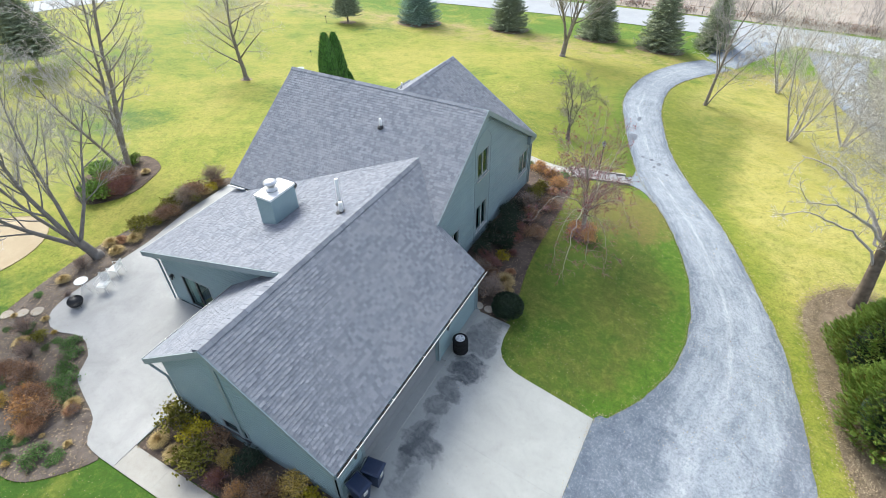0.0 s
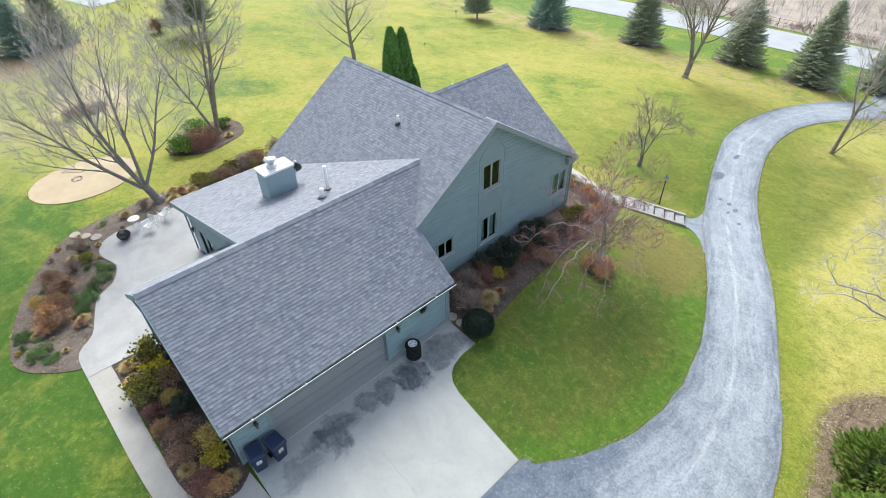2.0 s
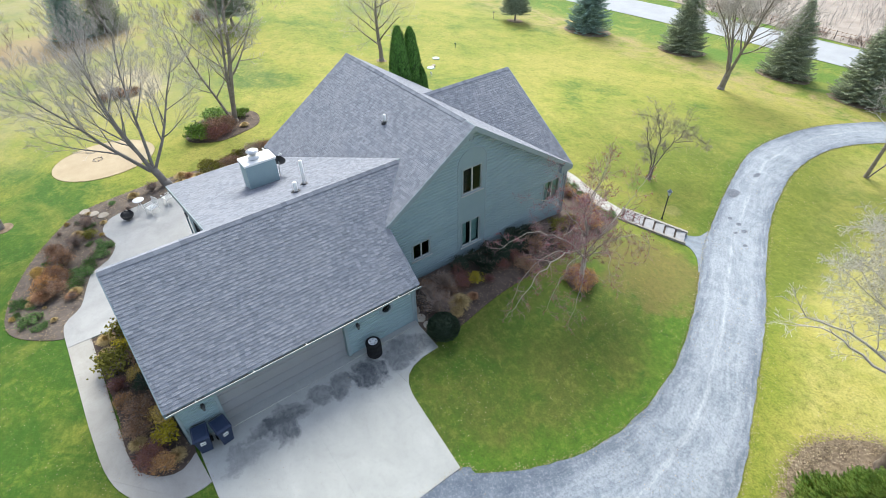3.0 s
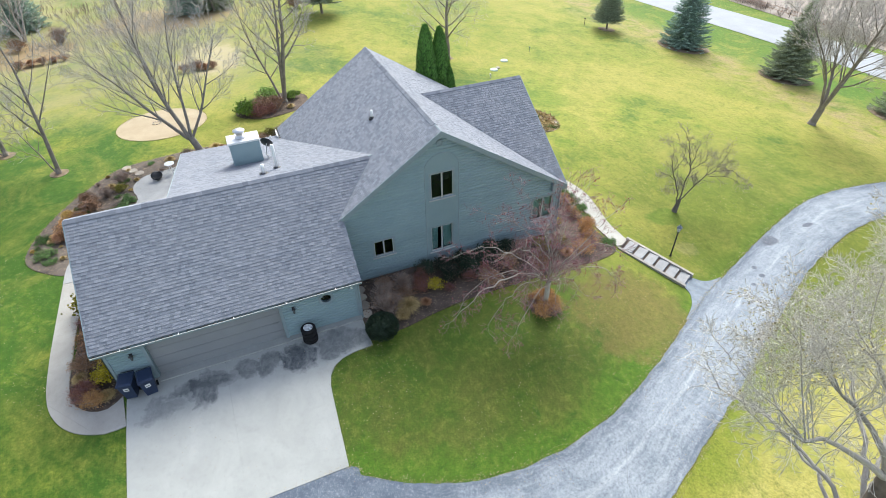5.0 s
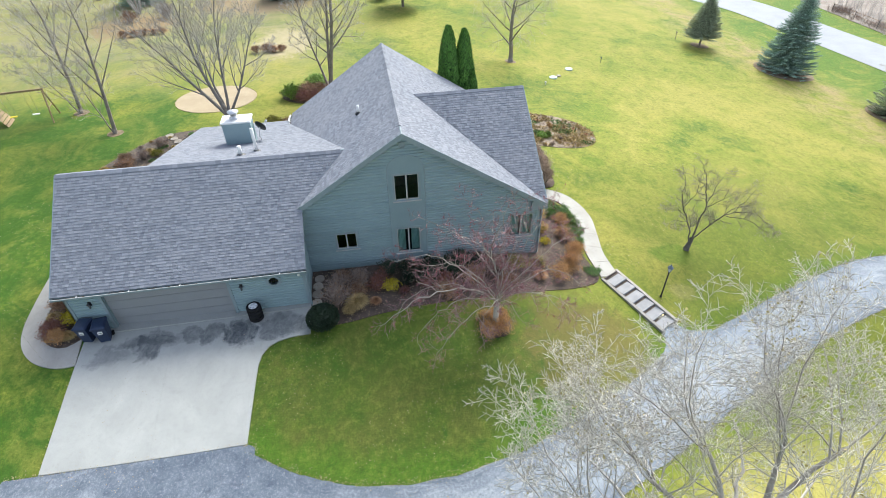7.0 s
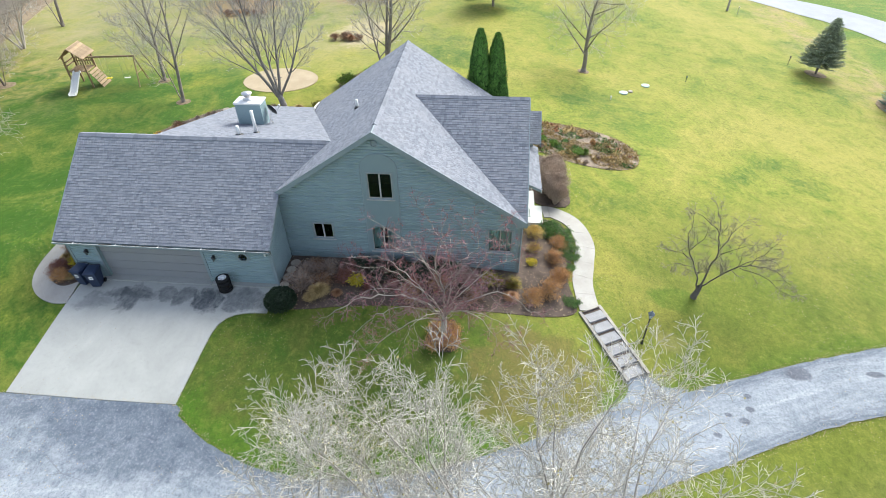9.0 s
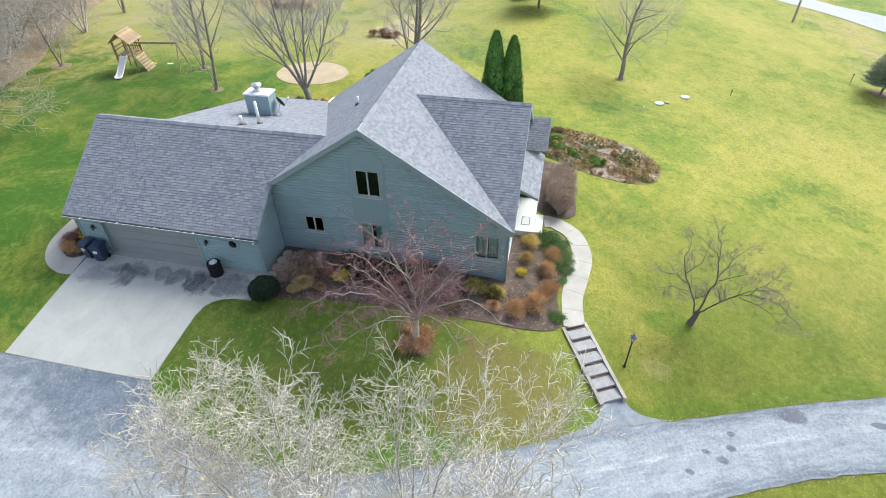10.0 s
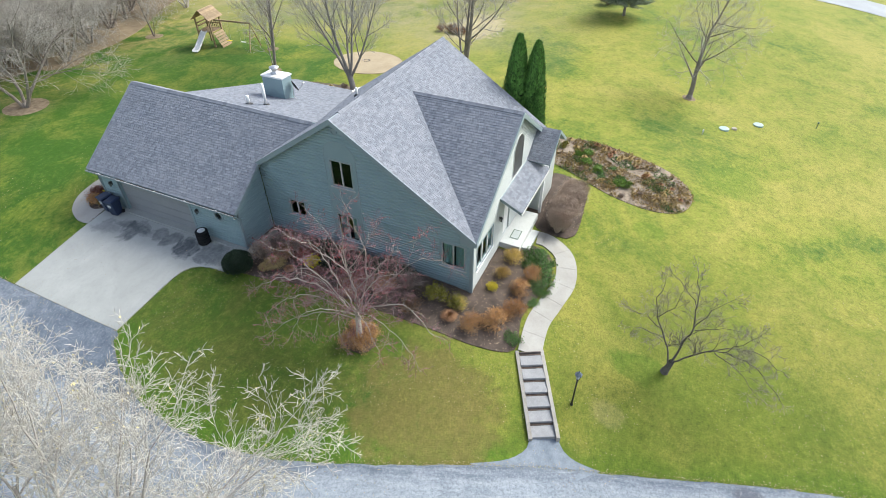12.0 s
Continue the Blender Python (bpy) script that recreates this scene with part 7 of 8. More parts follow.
perennials("dry_stems", "flattened brown stems and dead leaves in the oval bed", 1, 500, HEDGE, -0.6, 0.025)
perennials("straw_leaves", "matted straw-coloured leaves in the oval bed", 2, 6500, STRAW, -0.2, 0.035)
perennials("green_leaves", "low green leaves among dry stems in the oval bed", 3, 6000, GREENLEAF, 0.1, 0.03)
for cx, cy, reach, count, kinds, k in ((-19.6, 23.2, 0.9, 8, ("straw", "olive", "straw"), 0.36), (-18.4, 24.6, 0.8, 7, ("leafy", "green", "straw"), 0.38), (-17.3, 26.4, 0.8, 7, ("green", "leafy", "green"), 0.42), (-16.4, 27.9, 0.5, 4, ("green", "leafy"), 0.5),
                                       (-20.2, 25.6, 0.7, 6, ("straw", "tawny"), 0.4), (-19.6, 27.6, 0.9, 8, ("straw", "straw", "tawny"), 0.4), (-18.2, 29.5, 0.9, 7, ("spirea", "straw", "tawny"), 0.34), (-17.0, 30.6, 0.8, 6, ("straw", "straw", "tawny"), 0.34),
                                       (-16.2, 25.4, 0.9, 6, ("bare", "straw", "green"), 0.32), (-15.4, 28.4, 0.8, 5, ("bare", "straw"), 0.32), (-15.6, 30.2, 0.6, 4, ("straw",), 0.32)):
    for i in range(count):
        x, y = cx + prng.uniform(-1, 1) * reach, cy + prng.uniform(-1, 1) * reach
        if inside(x, y, OVAL_BED):
            plant(prng.choice(kinds), x, y, k * prng.uniform(0.75, 1.2))
for i in range(60):
    x, y = prng.uniform(-20.6, -9.5), prng.uniform(-5.4, 1.6)
    if inside(x, y, NEAR_BED) and not inside(x, y, PATIO_EDGE):
        plant(prng.choice(("straw", "green", "bare", "amber")), x, y, prng.uniform(0.2, 0.4))
# clipped hedge of one row and a half between porch and lawn
hedge = stand(shrub("hedge_shrub", "tall bare twiggy grey-brown shrub in a clipped hedge beside the porch", 61, 0.72, 1.5, HEDGE, HEDGE, 2200, 240, 0.045, 0.34, group="porch hedge"), -8.95, 25.15)
for i in range(1, 16):
    copy_at(hedge, -8.95 - 0.275 * i, 24.95 + 0.45 * (i % 2) + prng.uniform(-0.06, 0.06), 47 * i, prng.uniform(0.86, 1.06) * (0.88 if i in (1, 15) else 1.0))


def ball_bush():
    rng = random.Random(71)
    leaf = Shape()
    for i in range(5200):
        d = Vector((rng.gauss(0, 1), rng.gauss(0, 1), rng.gauss(0, 1))).normalized()
        if d.z < -0.35:
            continue
        r = 0.72 * (rng.uniform(0.75, 1.0) ** 0.4) * (1 + 0.07 * noise.noise(d * 3))
        p = Vector((d.x * r, d.y * r, 0.45 + d.z * r * 0.8))
        e = d.orthogonal().normalized() * 0.03
        e = Matrix.Rotation(rng.random() * 6.28, 3, d) @ e
        f = (d + Vector((rng.uniform(-.7, .7), rng.uniform(-.7, .7), rng.uniform(-.2, .7)))).normalized() * 0.07
        leaf.add([p - e, p + f, p + e], [(0, 1, 2)])
    top = thing("ball_shrub", "clipped round dark evergreen at the garage corner", "shrub")
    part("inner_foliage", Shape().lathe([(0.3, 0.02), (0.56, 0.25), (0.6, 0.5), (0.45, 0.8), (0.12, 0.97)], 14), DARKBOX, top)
    part("foliage", leaf, DARKBOX, top, kind="stuff")
    stand(top, 1.55, 10.95, 0, 1.05)


ball_bush()


# ---- woods and rough growth at the far edges ----
def thicket(name, label, seed, spots, stems_each, height, mat, spread):
    rng = random.Random(seed)
    s = Shape()
    for x, y in spots:
        z = ground_z(x, y)
        for i in range(stems_each):
            a = Vector((x + rng.gauss(0, spread), y + rng.gauss(0, spread), z - 0.1))
            d = Vector((rng.gauss(0, 0.3), rng.gauss(0, 0.3), 1)).normalized()
            h = height * rng.uniform(0.4, 1.1)
            m = a + d * h * 0.5
            s.tube([a, m, m + (d + Vector((rng.gauss(0, 0.3), rng.gauss(0, 0.3), 0))).normalized() * h * 0.5], [0.03, 0.02, 0.006], 3)
            for k in range(5):
                q = a.lerp(m, 0.5 + 0.5 * rng.random())
                s.tube([q, q + Vector((rng.gauss(0, 0.5), rng.gauss(0, 0.5), 0.6)) * h * 0.3], [0.012, 0.005], 3)
    solid(name, s, mat, label, "thicket", "stuff")


trng = random.Random(77)
thicket("brush", "bare grey brush beyond the street", 81, [(trng.uniform(-60, 60), trng.uniform(91, 112)) for _ in range(150)], 16, 3.6, TWIG, 1.6)
thicket("dry_reeds", "tall dry reeds along the street", 82, [(trng.uniform(-60, 45), trng.uniform(88.5, 91)) for _ in range(160)], 16, 1.3, GREYSTEM, 0.6)
thicket("wood_edge_brush", "bare brush at the edge of the woods", 83, [(-9 - 50 * k, -28.5 - 14 * k - 8 * trng.random()) for k in [trng.random() ** 1.3 for _ in range(170)]], 14, 4.2, TWIG, 1.3)
thicket("west_brush", "bare reddish brush far down the lawn", 84, [(trng.uniform(-78, -60), trng.uniform(-32, 34)) for _ in range(70)], 12, 1.3, GREYSTEM, 1.4)
solid("woodland_floor", sheet(curve_through([(-8, -26.5), (-16, -24.6), (-24, -26.2), (-34, -32), (-50, -38), (-70, -46), (-70, -70), (-20, -70), (2, -50), (0, -30)], True, 1.5), 0.03, 3.0), WOODFLOOR, "woodland floor of brown fallen leaves", kind="structure")
solid("far_bank", sheet(straight([(-70, 88.0), (60, 88.0), (60, 120), (-70, 120)], 3.0), 0.05, 4.0), plain("dry_bank_soil", (0.30, 0.255, 0.215), (0.46, 0.40, 0.345), 0.5, 6, 0.95, 1.0), "dry brown bank beyond the street", kind="structure")
grove = stand(bare_tree("clump_tree", "grey many-stemmed bare tree at the edge of the woods", 37, [(-0.5, 0.2, 8.5), (0.45, -0.35, 9), (0.05, 0.5, 8.5), (-0.1, -0.1, 9.5)], dict(YOUNG, bend=0.16, kids=(11, 7, 6, 4), angle=(32, 68), ratio=(0.42, 0.68), tip=0.009), BARK, TWIG, 0.13, "wood edge trees"), -6.5, -18.4)
for x, y, a, k in ((-14.8, -24.8, 50, 1.05), (-13.2, -25.6, 190, 0.9), (-9.5, -27.0, 200, 1.1), (-19.5, -27.5, 170, 1.0), (-24.0, -30.2, 30, 1.1), (-11.5, -31.0, 80, 1.2), (-17.0, -32.0, 140, 1.1), (-5.0, -26.0, 20, 1.1), (-22.0, -35.0, 260, 1.2), (-30.0, -34.0, 310, 1.1)):
    copy_at(grove, x, y, a, k)
for x, y, r in ((-6.5, -18.4, 1.7), (-14.4, -25.0, 2.0), (-24.0, -23.4, 0.9), (-21.5, -5.2, 0.6), (-26.1, -9.2, 0.6), (-35.6, 30.2, 0.6), (-2.0, 69.4, 3.1), (-35.4, 63.8, 3.4), (-22.9, 68.1, 3.1), (-10.6, 70.4, 3.1), (-43.7, 57.6, 1.2)):
    ring = [(x + r * (1 + 0.18 * noise.noise((x, math.cos(i * 0.3927) * 1.5, math.sin(i * 0.3927) * 1.5))) * math.cos(i * 0.3927), y + r * math.sin(i * 0.3927)) for i in range(16)]
    solid("tree_litter", sheet(ring, 0.02, 0.7, 0.05), DUFF, "patch of fallen leaves and needles under a tree", kind="structure")
for x, y, a, k in ((-27.2, -31.5, 30, 1.2), (-34.0, -29.0, 260, 1.1), (-42.0, -30.0, 10, 1.2),
                   (-57.5, -13.0, 300, 1.1), (-66.0, -20.5, 70, 1.2), (-61.0, 8.0, 110, 1.0), (-63.0, -3.0, 130, 1.1)):
    copy_at(slim if a % 20 else clump, x, y, a, k)


# ---- garden steps and small things ----
def garden_steps():
    """Six gravel treads between timber stringers, down to the drive."""
    a, b = Vector((-0.25, 26.4, 0)), Vector((3.2, 28.2, 0))
    d = (b - a)
    run = d.length
    d.normalize()
    z0, z1 = ground_z(a.x, a.y) + 0.08, ground_z(b.x, b.y) + 0.02
    turn = math.degrees(math.atan2(d.y, d.x))
    top = thing("garden_steps", "weathered timber steps with gravel treads", "steps", pose(a.x, a.y, 0, 0, 0, turn))
    count = 6
    for i in range(count):
        x0, x1 = run * i / count, run * (i + 1) / count
        z = z0 + (z1 - z0) * (i + 0.6) / count + 0.1
        part("tread", Shape().chamfered(x0 + 0.05, x1 + 0.05, -0.5, 0.5, z - 0.5, z, 0.015), TREAD, top, "grey step tread")
        # one dark strip paints the riser's shadow together with gathered soil
        part("soil_strip", Shape().box(x0 + 0.052, x0 + 0.16, -0.49, 0.49, z - 0.02, z + 0.012), MULCH, top, "dark strip of soil and painted riser shadow at the back of a tread")
        # riser colour is darkened to include the shade on its front
        part("riser", Shape().box(x0 + 0.002, x0 + 0.049, -0.5, 0.5, z - 0.4, z + (z0 - z1) / count - 0.03), DARKBARK, top, "timber riser coloured dark for the shade on its face")
    for s in (-1, 1):
        y0, y1 = (-0.66, -0.505) if s < 0 else (0.505, 0.66)
        q = Shape()
        q.hexa([(-0.1, y0, z0 - 0.6), (run + 0.15, y0, z1 - 0.6), (run + 0.15, y1, z1 - 0.6), (-0.1, y1, z0 - 0.6), (-0.1, y0, z0 + 0.1), (run + 0.15, y0, z1 + 0.2), (run + 0.15, y1, z1 + 0.2), (-0.1, y1, z0 + 0.1)])
        part("stringer", q, TIMBER, top, "long side timber")


garden_steps()


LAMPROOF = plain("slate_blue_metal", (0.09, 0.115, 0.15), (0.14, 0.17, 0.21), 4, 20, 0.35, 0.1)
LAMPGLASS = plain("frosted_lamp_glass", (0.5, 0.56, 0.6), (0.62, 0.68, 0.72), 4, 20, 0.25, 0.0)


def lamp_post():
    top = thing("lamp_post", "black garden lamp post with a lantern head", "lamp post", pose(1.15, 28.85, ground_z(1.15, 28.85)))
    part("post", Shape().lathe([(0.075, -0.2), (0.075, 0.05), (0.05, 0.1), (0.04, 0.2), (0.036, 1.75), (0.06, 1.78), (0.03, 1.83)], 12), BLACK, top)
    head = part("lantern", Shape().lathe([(0.07, 1.83), (0.12, 2.08), (0.125, 2.1)], 6), LAMPGLASS, top, "pale frosted glass lantern")
    part("roof", Shape().lathe([(0.17, 2.1), (0.1, 2.19), (0.03, 2.25), (0.02, 2.32), (0.005, 2.34)], 6), LAMPROOF, head, "slate-blue metal lantern roof")
    bars = Shape()
    for i in range(6):
        c, s = math.cos(i * 1.0472), math.sin(i * 1.0472)
        bars.tube([(0.073 * c, 0.073 * s, 1.83), (0.127 * c, 0.127 * s, 2.1)], 0.008, 4)
    part("bars", bars, BLACK, head)


lamp_post()


def wheelie_bin():
    top = thing("wheeled_bin", "navy wheeled bin with a black lid beside the garage door", "trash bin", group="bins")
    part("body", Shape().rings([[(-0.21, -0.24, 0.05), (0.21, -0.24, 0.05), (0.21, 0.2, 0.05), (-0.21, 0.2, 0.05)], [(-0.22, -0.25, 0.2), (0.22, -0.25, 0.2), (0.22, 0.22, 0.2), (-0.22, 0.22, 0.2)],
                                [(-0.28, -0.34, 0.94), (0.28, -0.34, 0.94), (0.28, 0.3, 0.94), (-0.28, 0.3, 0.94)], [(-0.3, -0.36, 0.94), (0.3, -0.36, 0.94), (0.3, 0.34, 0.94), (-0.3, 0.34, 0.94)],
                                [(-0.3, -0.36, 0.99), (0.3, -0.36, 0.99), (0.3, 0.34, 0.99), (-0.3, 0.34, 0.99)]]), BINBLUE, top)
    part("lid", Shape().rings([[(-0.31, -0.39, 0.995), (0.31, -0.39, 0.995), (0.31, 0.34, 0.995), (-0.31, 0.34, 0.995)], [(-0.31, -0.39, 1.02), (0.31, -0.39, 1.02), (0.31, 0.34, 1.04), (-0.31, 0.34, 1.04)],
                                     [(-0.24, -0.3, 1.07), (0.24, -0.3, 1.07), (0.24, 0.28, 1.1), (-0.24, 0.28, 1.1)]]), BINBLUE, top, "domed dark lid")
    part("handle", Shape().tube([(-0.26, 0.34, 0.97), (-0.26, 0.42, 1.0), (0.26, 0.42, 1.0), (0.26, 0.34, 0.97)], 0.016, 6), BLACK, top)
    for s in (-1, 1):
        part("wheel", Shape().rings([[(s * x, 0.22 + r * math.cos(i * 0.449), 0.12 + r * math.sin(i * 0.449)) for i in range(14)] for r, x in ((0.07, 0.23), (0.12, 0.235), (0.12, 0.285), (0.07, 0.29))]), RUBBER, top)
    part("label_plate", Shape().box(-0.1, 0.1, -0.336, -0.318, 0.62, 0.8), WHITE, top, "small pale sticker with unreadable print")
    part("print_bar", Shape().box(-0.07, 0.07, -0.342, -0.337, 0.69, 0.72), BLACK, top)
    return top


bin_one = wheelie_bin()
bin_one.matrix_basis = pose(0.62, 0.12, ground_z(0.6, 0.15) + 0.05, 0, 0, 82)
copy_thing(bin_one, pose(0.72, 0.86, ground_z(0.7, 0.86) + 0.05, 0, 0, 98))


def tyre_stack():
    """Four wheels stacked on their sides."""
    rng = random.Random(5)
    for i in range(4):
        top = thing("car_wheel", "black car tyre lying in a stack" if i < 3 else "car tyre with a five-spoke silver rim on top of a stack", "car wheel", group="stacked wheels")
        top.matrix_basis = pose(0.66 + rng.uniform(-.012, .012), 7.72 + rng.uniform(-.012, .012), ground_z(0.66, 7.72) + 0.06 + 0.215 * i, 0, 0, 40 * i)
        prof = [(0.21, 0.02), (0.27, 0.0), (0.32, 0.03), (0.335, 0.06), (0.335, 0.15), (0.32, 0.18), (0.27, 0.21), (0.21, 0.19), (0.20, 0.1)]
        n = 28
        s = Shape().rings([[(r * math.cos(6.2832 * j / n), r * math.sin(6.2832 * j / n), z) for j in range(n)] for r, z in prof + prof[:1]], None, False)
        tr = Shape()
        for j in range(36):
            a = 6.2832 * j / 36
            c, q = math.cos(a), math.sin(a)
            tr.hexa([(0.333 * c - e * q, 0.333 * q + e * c, z) if f else (0.343 * c - e * q, 0.343 * q + e * c, z) for z in (0.06, 0.15) for f, e in ((1, -0.018), (0, -0.018), (0, 0.018), (1, 0.018))])
        part("tyre", s, RUBBER, top, smooth=True)
        part("tread", tr, RUBBER, top)
        rim = Shape().rings([[(r * math.cos(6.2832 * j / n), r * math.sin(6.2832 * j / n), z) for j in range(n)] for r, z in ((0.21, 0.04), (0.21, 0.2), (0.185, 0.2), (0.18, 0.08))], None, False)
        rm = part("rim", rim, SILVER, top, "silver alloy rim")
        for k in range(5):
            a = 1.2566 * k
            sp = Shape().box(0.03, 0.195, -0.04, 0.04, 0.15, 0.203, lambda x, y, z: (x * math.cos(a) - y * math.sin(a), x * math.sin(a) + y * math.cos(a), z))
            part("spoke", sp, SILVER, rm)
        part("hub", Shape().lathe([(0.07, 0.1), (0.07, 0.206), (0.045, 0.216), (0.0, 0.216)], 12), SILVER, rm)


tyre_stack()


def on_patio(x, y, turn=0.0):
    return pose(x, y, ground_z(x, y) + 0.05, 0, 0, turn)


def fire_bowl():
    top = thing("fire_bowl", "round black lattice fire bowl on the patio", "fire pit", on_patio(-17.55, 1.2))
    part("bowl", Shape().lathe([(0.12, 0.1), (0.3, 0.14), (0.37, 0.3), (0.35, 0.3), (0.28, 0.17), (0.05, 0.14)], 20), BLACK, top, smooth=True)
    for i in range(3):
        a = i * 2.094
        part("leg", Shape().tube([(0.2 * math.cos(a), 0.2 * math.sin(a), 0.13), (0.32 * math.cos(a), 0.32 * math.sin(a), 0.0)], 0.018, 6), BLACK, top)
    mesh = Shape()
    for i in range(24):
        a = i * 0.2618
        for s in (-1, 1):
            pts = []
            for k in range(6):
                f = k / 5 * 1.45
                b = a + s * f * 0.5
                pts.append((0.36 * math.cos(f) * math.cos(b), 0.36 * math.cos(f) * math.sin(b), 0.31 + 0.26 * math.sin(f)))
            mesh.tube(pts, 0.015, 3)
    part("spark_guard", mesh, BLACK, top, "domed wire spark guard", kind="stuff")
    part("knob", Shape().lathe([(0.02, 0.56), (0.035, 0.6), (0.01, 0.63)], 8), BLACK, top)


def round_table():
    top = thing("patio_table", "small round white patio table", "table", on_patio(-18.2, 2.1))
    part("tabletop", Shape().lathe([(0.30, 0.66), (0.33, 0.67), (0.33, 0.695), (0.31, 0.705)], 24), WHITE, top)
    for i in range(3):
        a = i * 2.094 + 0.4
        part("leg", Shape().tube([(0.1 * math.cos(a), 0.1 * math.sin(a), 0.66), (0.08 * math.cos(a), 0.08 * math.sin(a), 0.35), (0.28 * math.cos(a), 0.28 * math.sin(a), 0.0)], 0.016, 6), WHITE, top)


def patio_chair():
    top = thing("patio_chair", "white slatted metal patio chair", "chair", group="patio chairs")
    seat = part("seat", Shape().box(-0.26, 0.26, -0.27, 0.25, 0.40, 0.415), WHITE, top)
    for i in range(6):
        part("slat", Shape().chamfered(-0.26, 0.26, -0.26 + 0.088 * i, -0.19 + 0.088 * i, 0.416, 0.435, 0.006), WHITE, seat)
    back = part("backrest", Shape().tube([(-0.26, 0.26, 0.42), (-0.27, 0.36, 0.92), (0.27, 0.36, 0.92), (0.26, 0.26, 0.42)], 0.016, 6), WHITE, top)
    for i in range(5):
        x = -0.18 + 0.09 * i
        part("slat", Shape().hexa([(x - 0.025, 0.265, 0.45), (x + 0.025, 0.265, 0.45), (x + 0.025, 0.277, 0.45), (x - 0.025, 0.277, 0.45), (x - 0.025, 0.352, 0.91), (x + 0.025, 0.352, 0.91), (x + 0.025, 0.364, 0.91), (x - 0.025, 0.364, 0.91)]), WHITE, back)
    for sx in (-1, 1):
        part("armrest", Shape().tube([(sx * 0.28, 0.3, 0.64), (sx * 0.29, -0.2, 0.64), (sx * 0.28, -0.26, 0.6)], 0.018, 6), WHITE, top)
        for y in (-0.25, 0.27):
            part("leg", Shape().tube([(sx * 0.27, y, 0.63 if y < 0 else 0.45), (sx * 0.28, y * 1.12, 0.0)], 0.015, 6), WHITE, top)
    return top


fire_bowl()
round_table()
chair = patio_chair()
chair.matrix_basis = on_patio(-17.3, 2.6, 25)
copy_thing(chair, on_patio(-17.9, 3.7, -70))


def stepping_stones():
    for i, (x, y, r) in enumerate(((-19.0, 0.0, 0.32), (-19.55, -0.42, 0.30), (-20.15, -0.85, 0.31), (-1.55, 10.72, 0.27), (-1.0, 10.66, 0.28), (-0.44, 10.63, 0.29), (0.14, 10.6, 0.26), (0.7, 10.66, 0.24))):
        rng = random.Random(i)
        ring = [(r * (1 + 0.06 * rng.uniform(-1, 1)) * math.cos(a * 0.393), r * 0.95 * (1 + 0.06 * rng.uniform(-1, 1)) * math.sin(a * 0.393)) for a in range(16)]
        s = Shape().rings([[(a, b, -0.06) for a, b in ring], [(a, b, 0.035) for a, b in ring], [(a * 0.94, b * 0.94, 0.05) for a, b in ring]])
        ob = solid("stepping_stone", s, STONE, "round pale stepping stone in the bed", "stone", group="stepping stones")
        ob.matrix_basis = pose(x, y, ground_z(x, y) + 0.04)


stepping_stones()


def fire_ring():
    top = thing("fire_ring", "small ring of stones in the sandpit", "fire ring", pose(-27.3, 1.1, ground_z(-27.3, 1.1) + 0.02) @ Matrix.Diagonal((0.6, 0.6, 0.6, 1)))
    rng = random.Random(3)
    for i in range(9):
        a = i * 0.698
        r = 0.11 + 0.04 * rng.random()
        s = Shape().rings([[(0.5 * math.cos(a) + r * k * math.cos(j * 1.047), 0.5 * math.sin(a) + r * k * math.sin(j * 1.047), z * r) for j in range(6)] for k, z in ((0.8, 0.0), (1, 0.4), (0.6, 0.9))])
        part("stone", s, STONE if i % 3 else DARKBARK, top)


fire_ring()


def septic_lid(x, y, r, label, mat):
    s = Shape().lathe([(r, -0.1), (r, 0.08), (r * 0.95, 0.11), (r * 0.4, 0.13), (0.05, 0.135)], 20)
    ob = solid("septic_lid", s, mat, label, "access lid", group="septic lids")
    ob.matrix_basis = pose(x, y, ground_z(x, y))


septic_lid(-31.0, 33.5, 0.42, "pale green round access lid in the lawn", LID)
septic_lid(-31.6, 34.3, 0.22, "small grey access lid in the lawn", STONE)
septic_lid(-33.8, 36.2, 0.42, "pale green round access lid in the lawn", LID)


def lawn_marker(name, x, y, h, mat, label):
    top = thing(name, label, "stake", pose(x, y, ground_z(x, y)))
    part("stake", Shape().tube([(0, 0, -0.1), (0.03, 0, h)], 0.03, 6, True), mat, top)
    part("head", Shape().chamfered(-0.09, 0.12, -0.06, 0.06, h - 0.06, h + 0.09, 0.02), mat, top)


lawn_marker("garden_tap", -36.3, 40.9, 0.55, GREENPAINT, "green yard hydrant on the lawn")
lawn_marker("path_marker", -45.8, 55.3, 0.9, DARKBARK, "dark wooden stake on the lawn")
lawn_marker("white_marker", -28.7, 31.9, 0.3, WHITE, "small white pipe marker in the lawn")
lawn_marker("road_marker", -66.3, 56.3, 1.0, METAL, "grey post beside the utility pole")


def utility_pole():
    top = thing("utility_pole", "tall grey wooden utility pole near the street", "utility pole", pose(-67.8, 55.3, ground_z(-67.8, 55.3)))
    part("pole", Shape().tube([(0, 0, -0.3), (0, 0, 9.5)], [0.16, 0.11], 10, True), TIMBER, top)
    part("crossarm", Shape().box(-1.1, 1.1, -0.2, -0.09, 8.7, 8.82), TIMBER, top)
    for x in (-1.0, -0.4, 0.4, 1.0):
        part("insulator", Shape().lathe([(0.03, 8.82), (0.05, 8.86), (0.04, 8.95)], 8, (x, -0.145, 0)), GLASSY, top)


utility_pole()


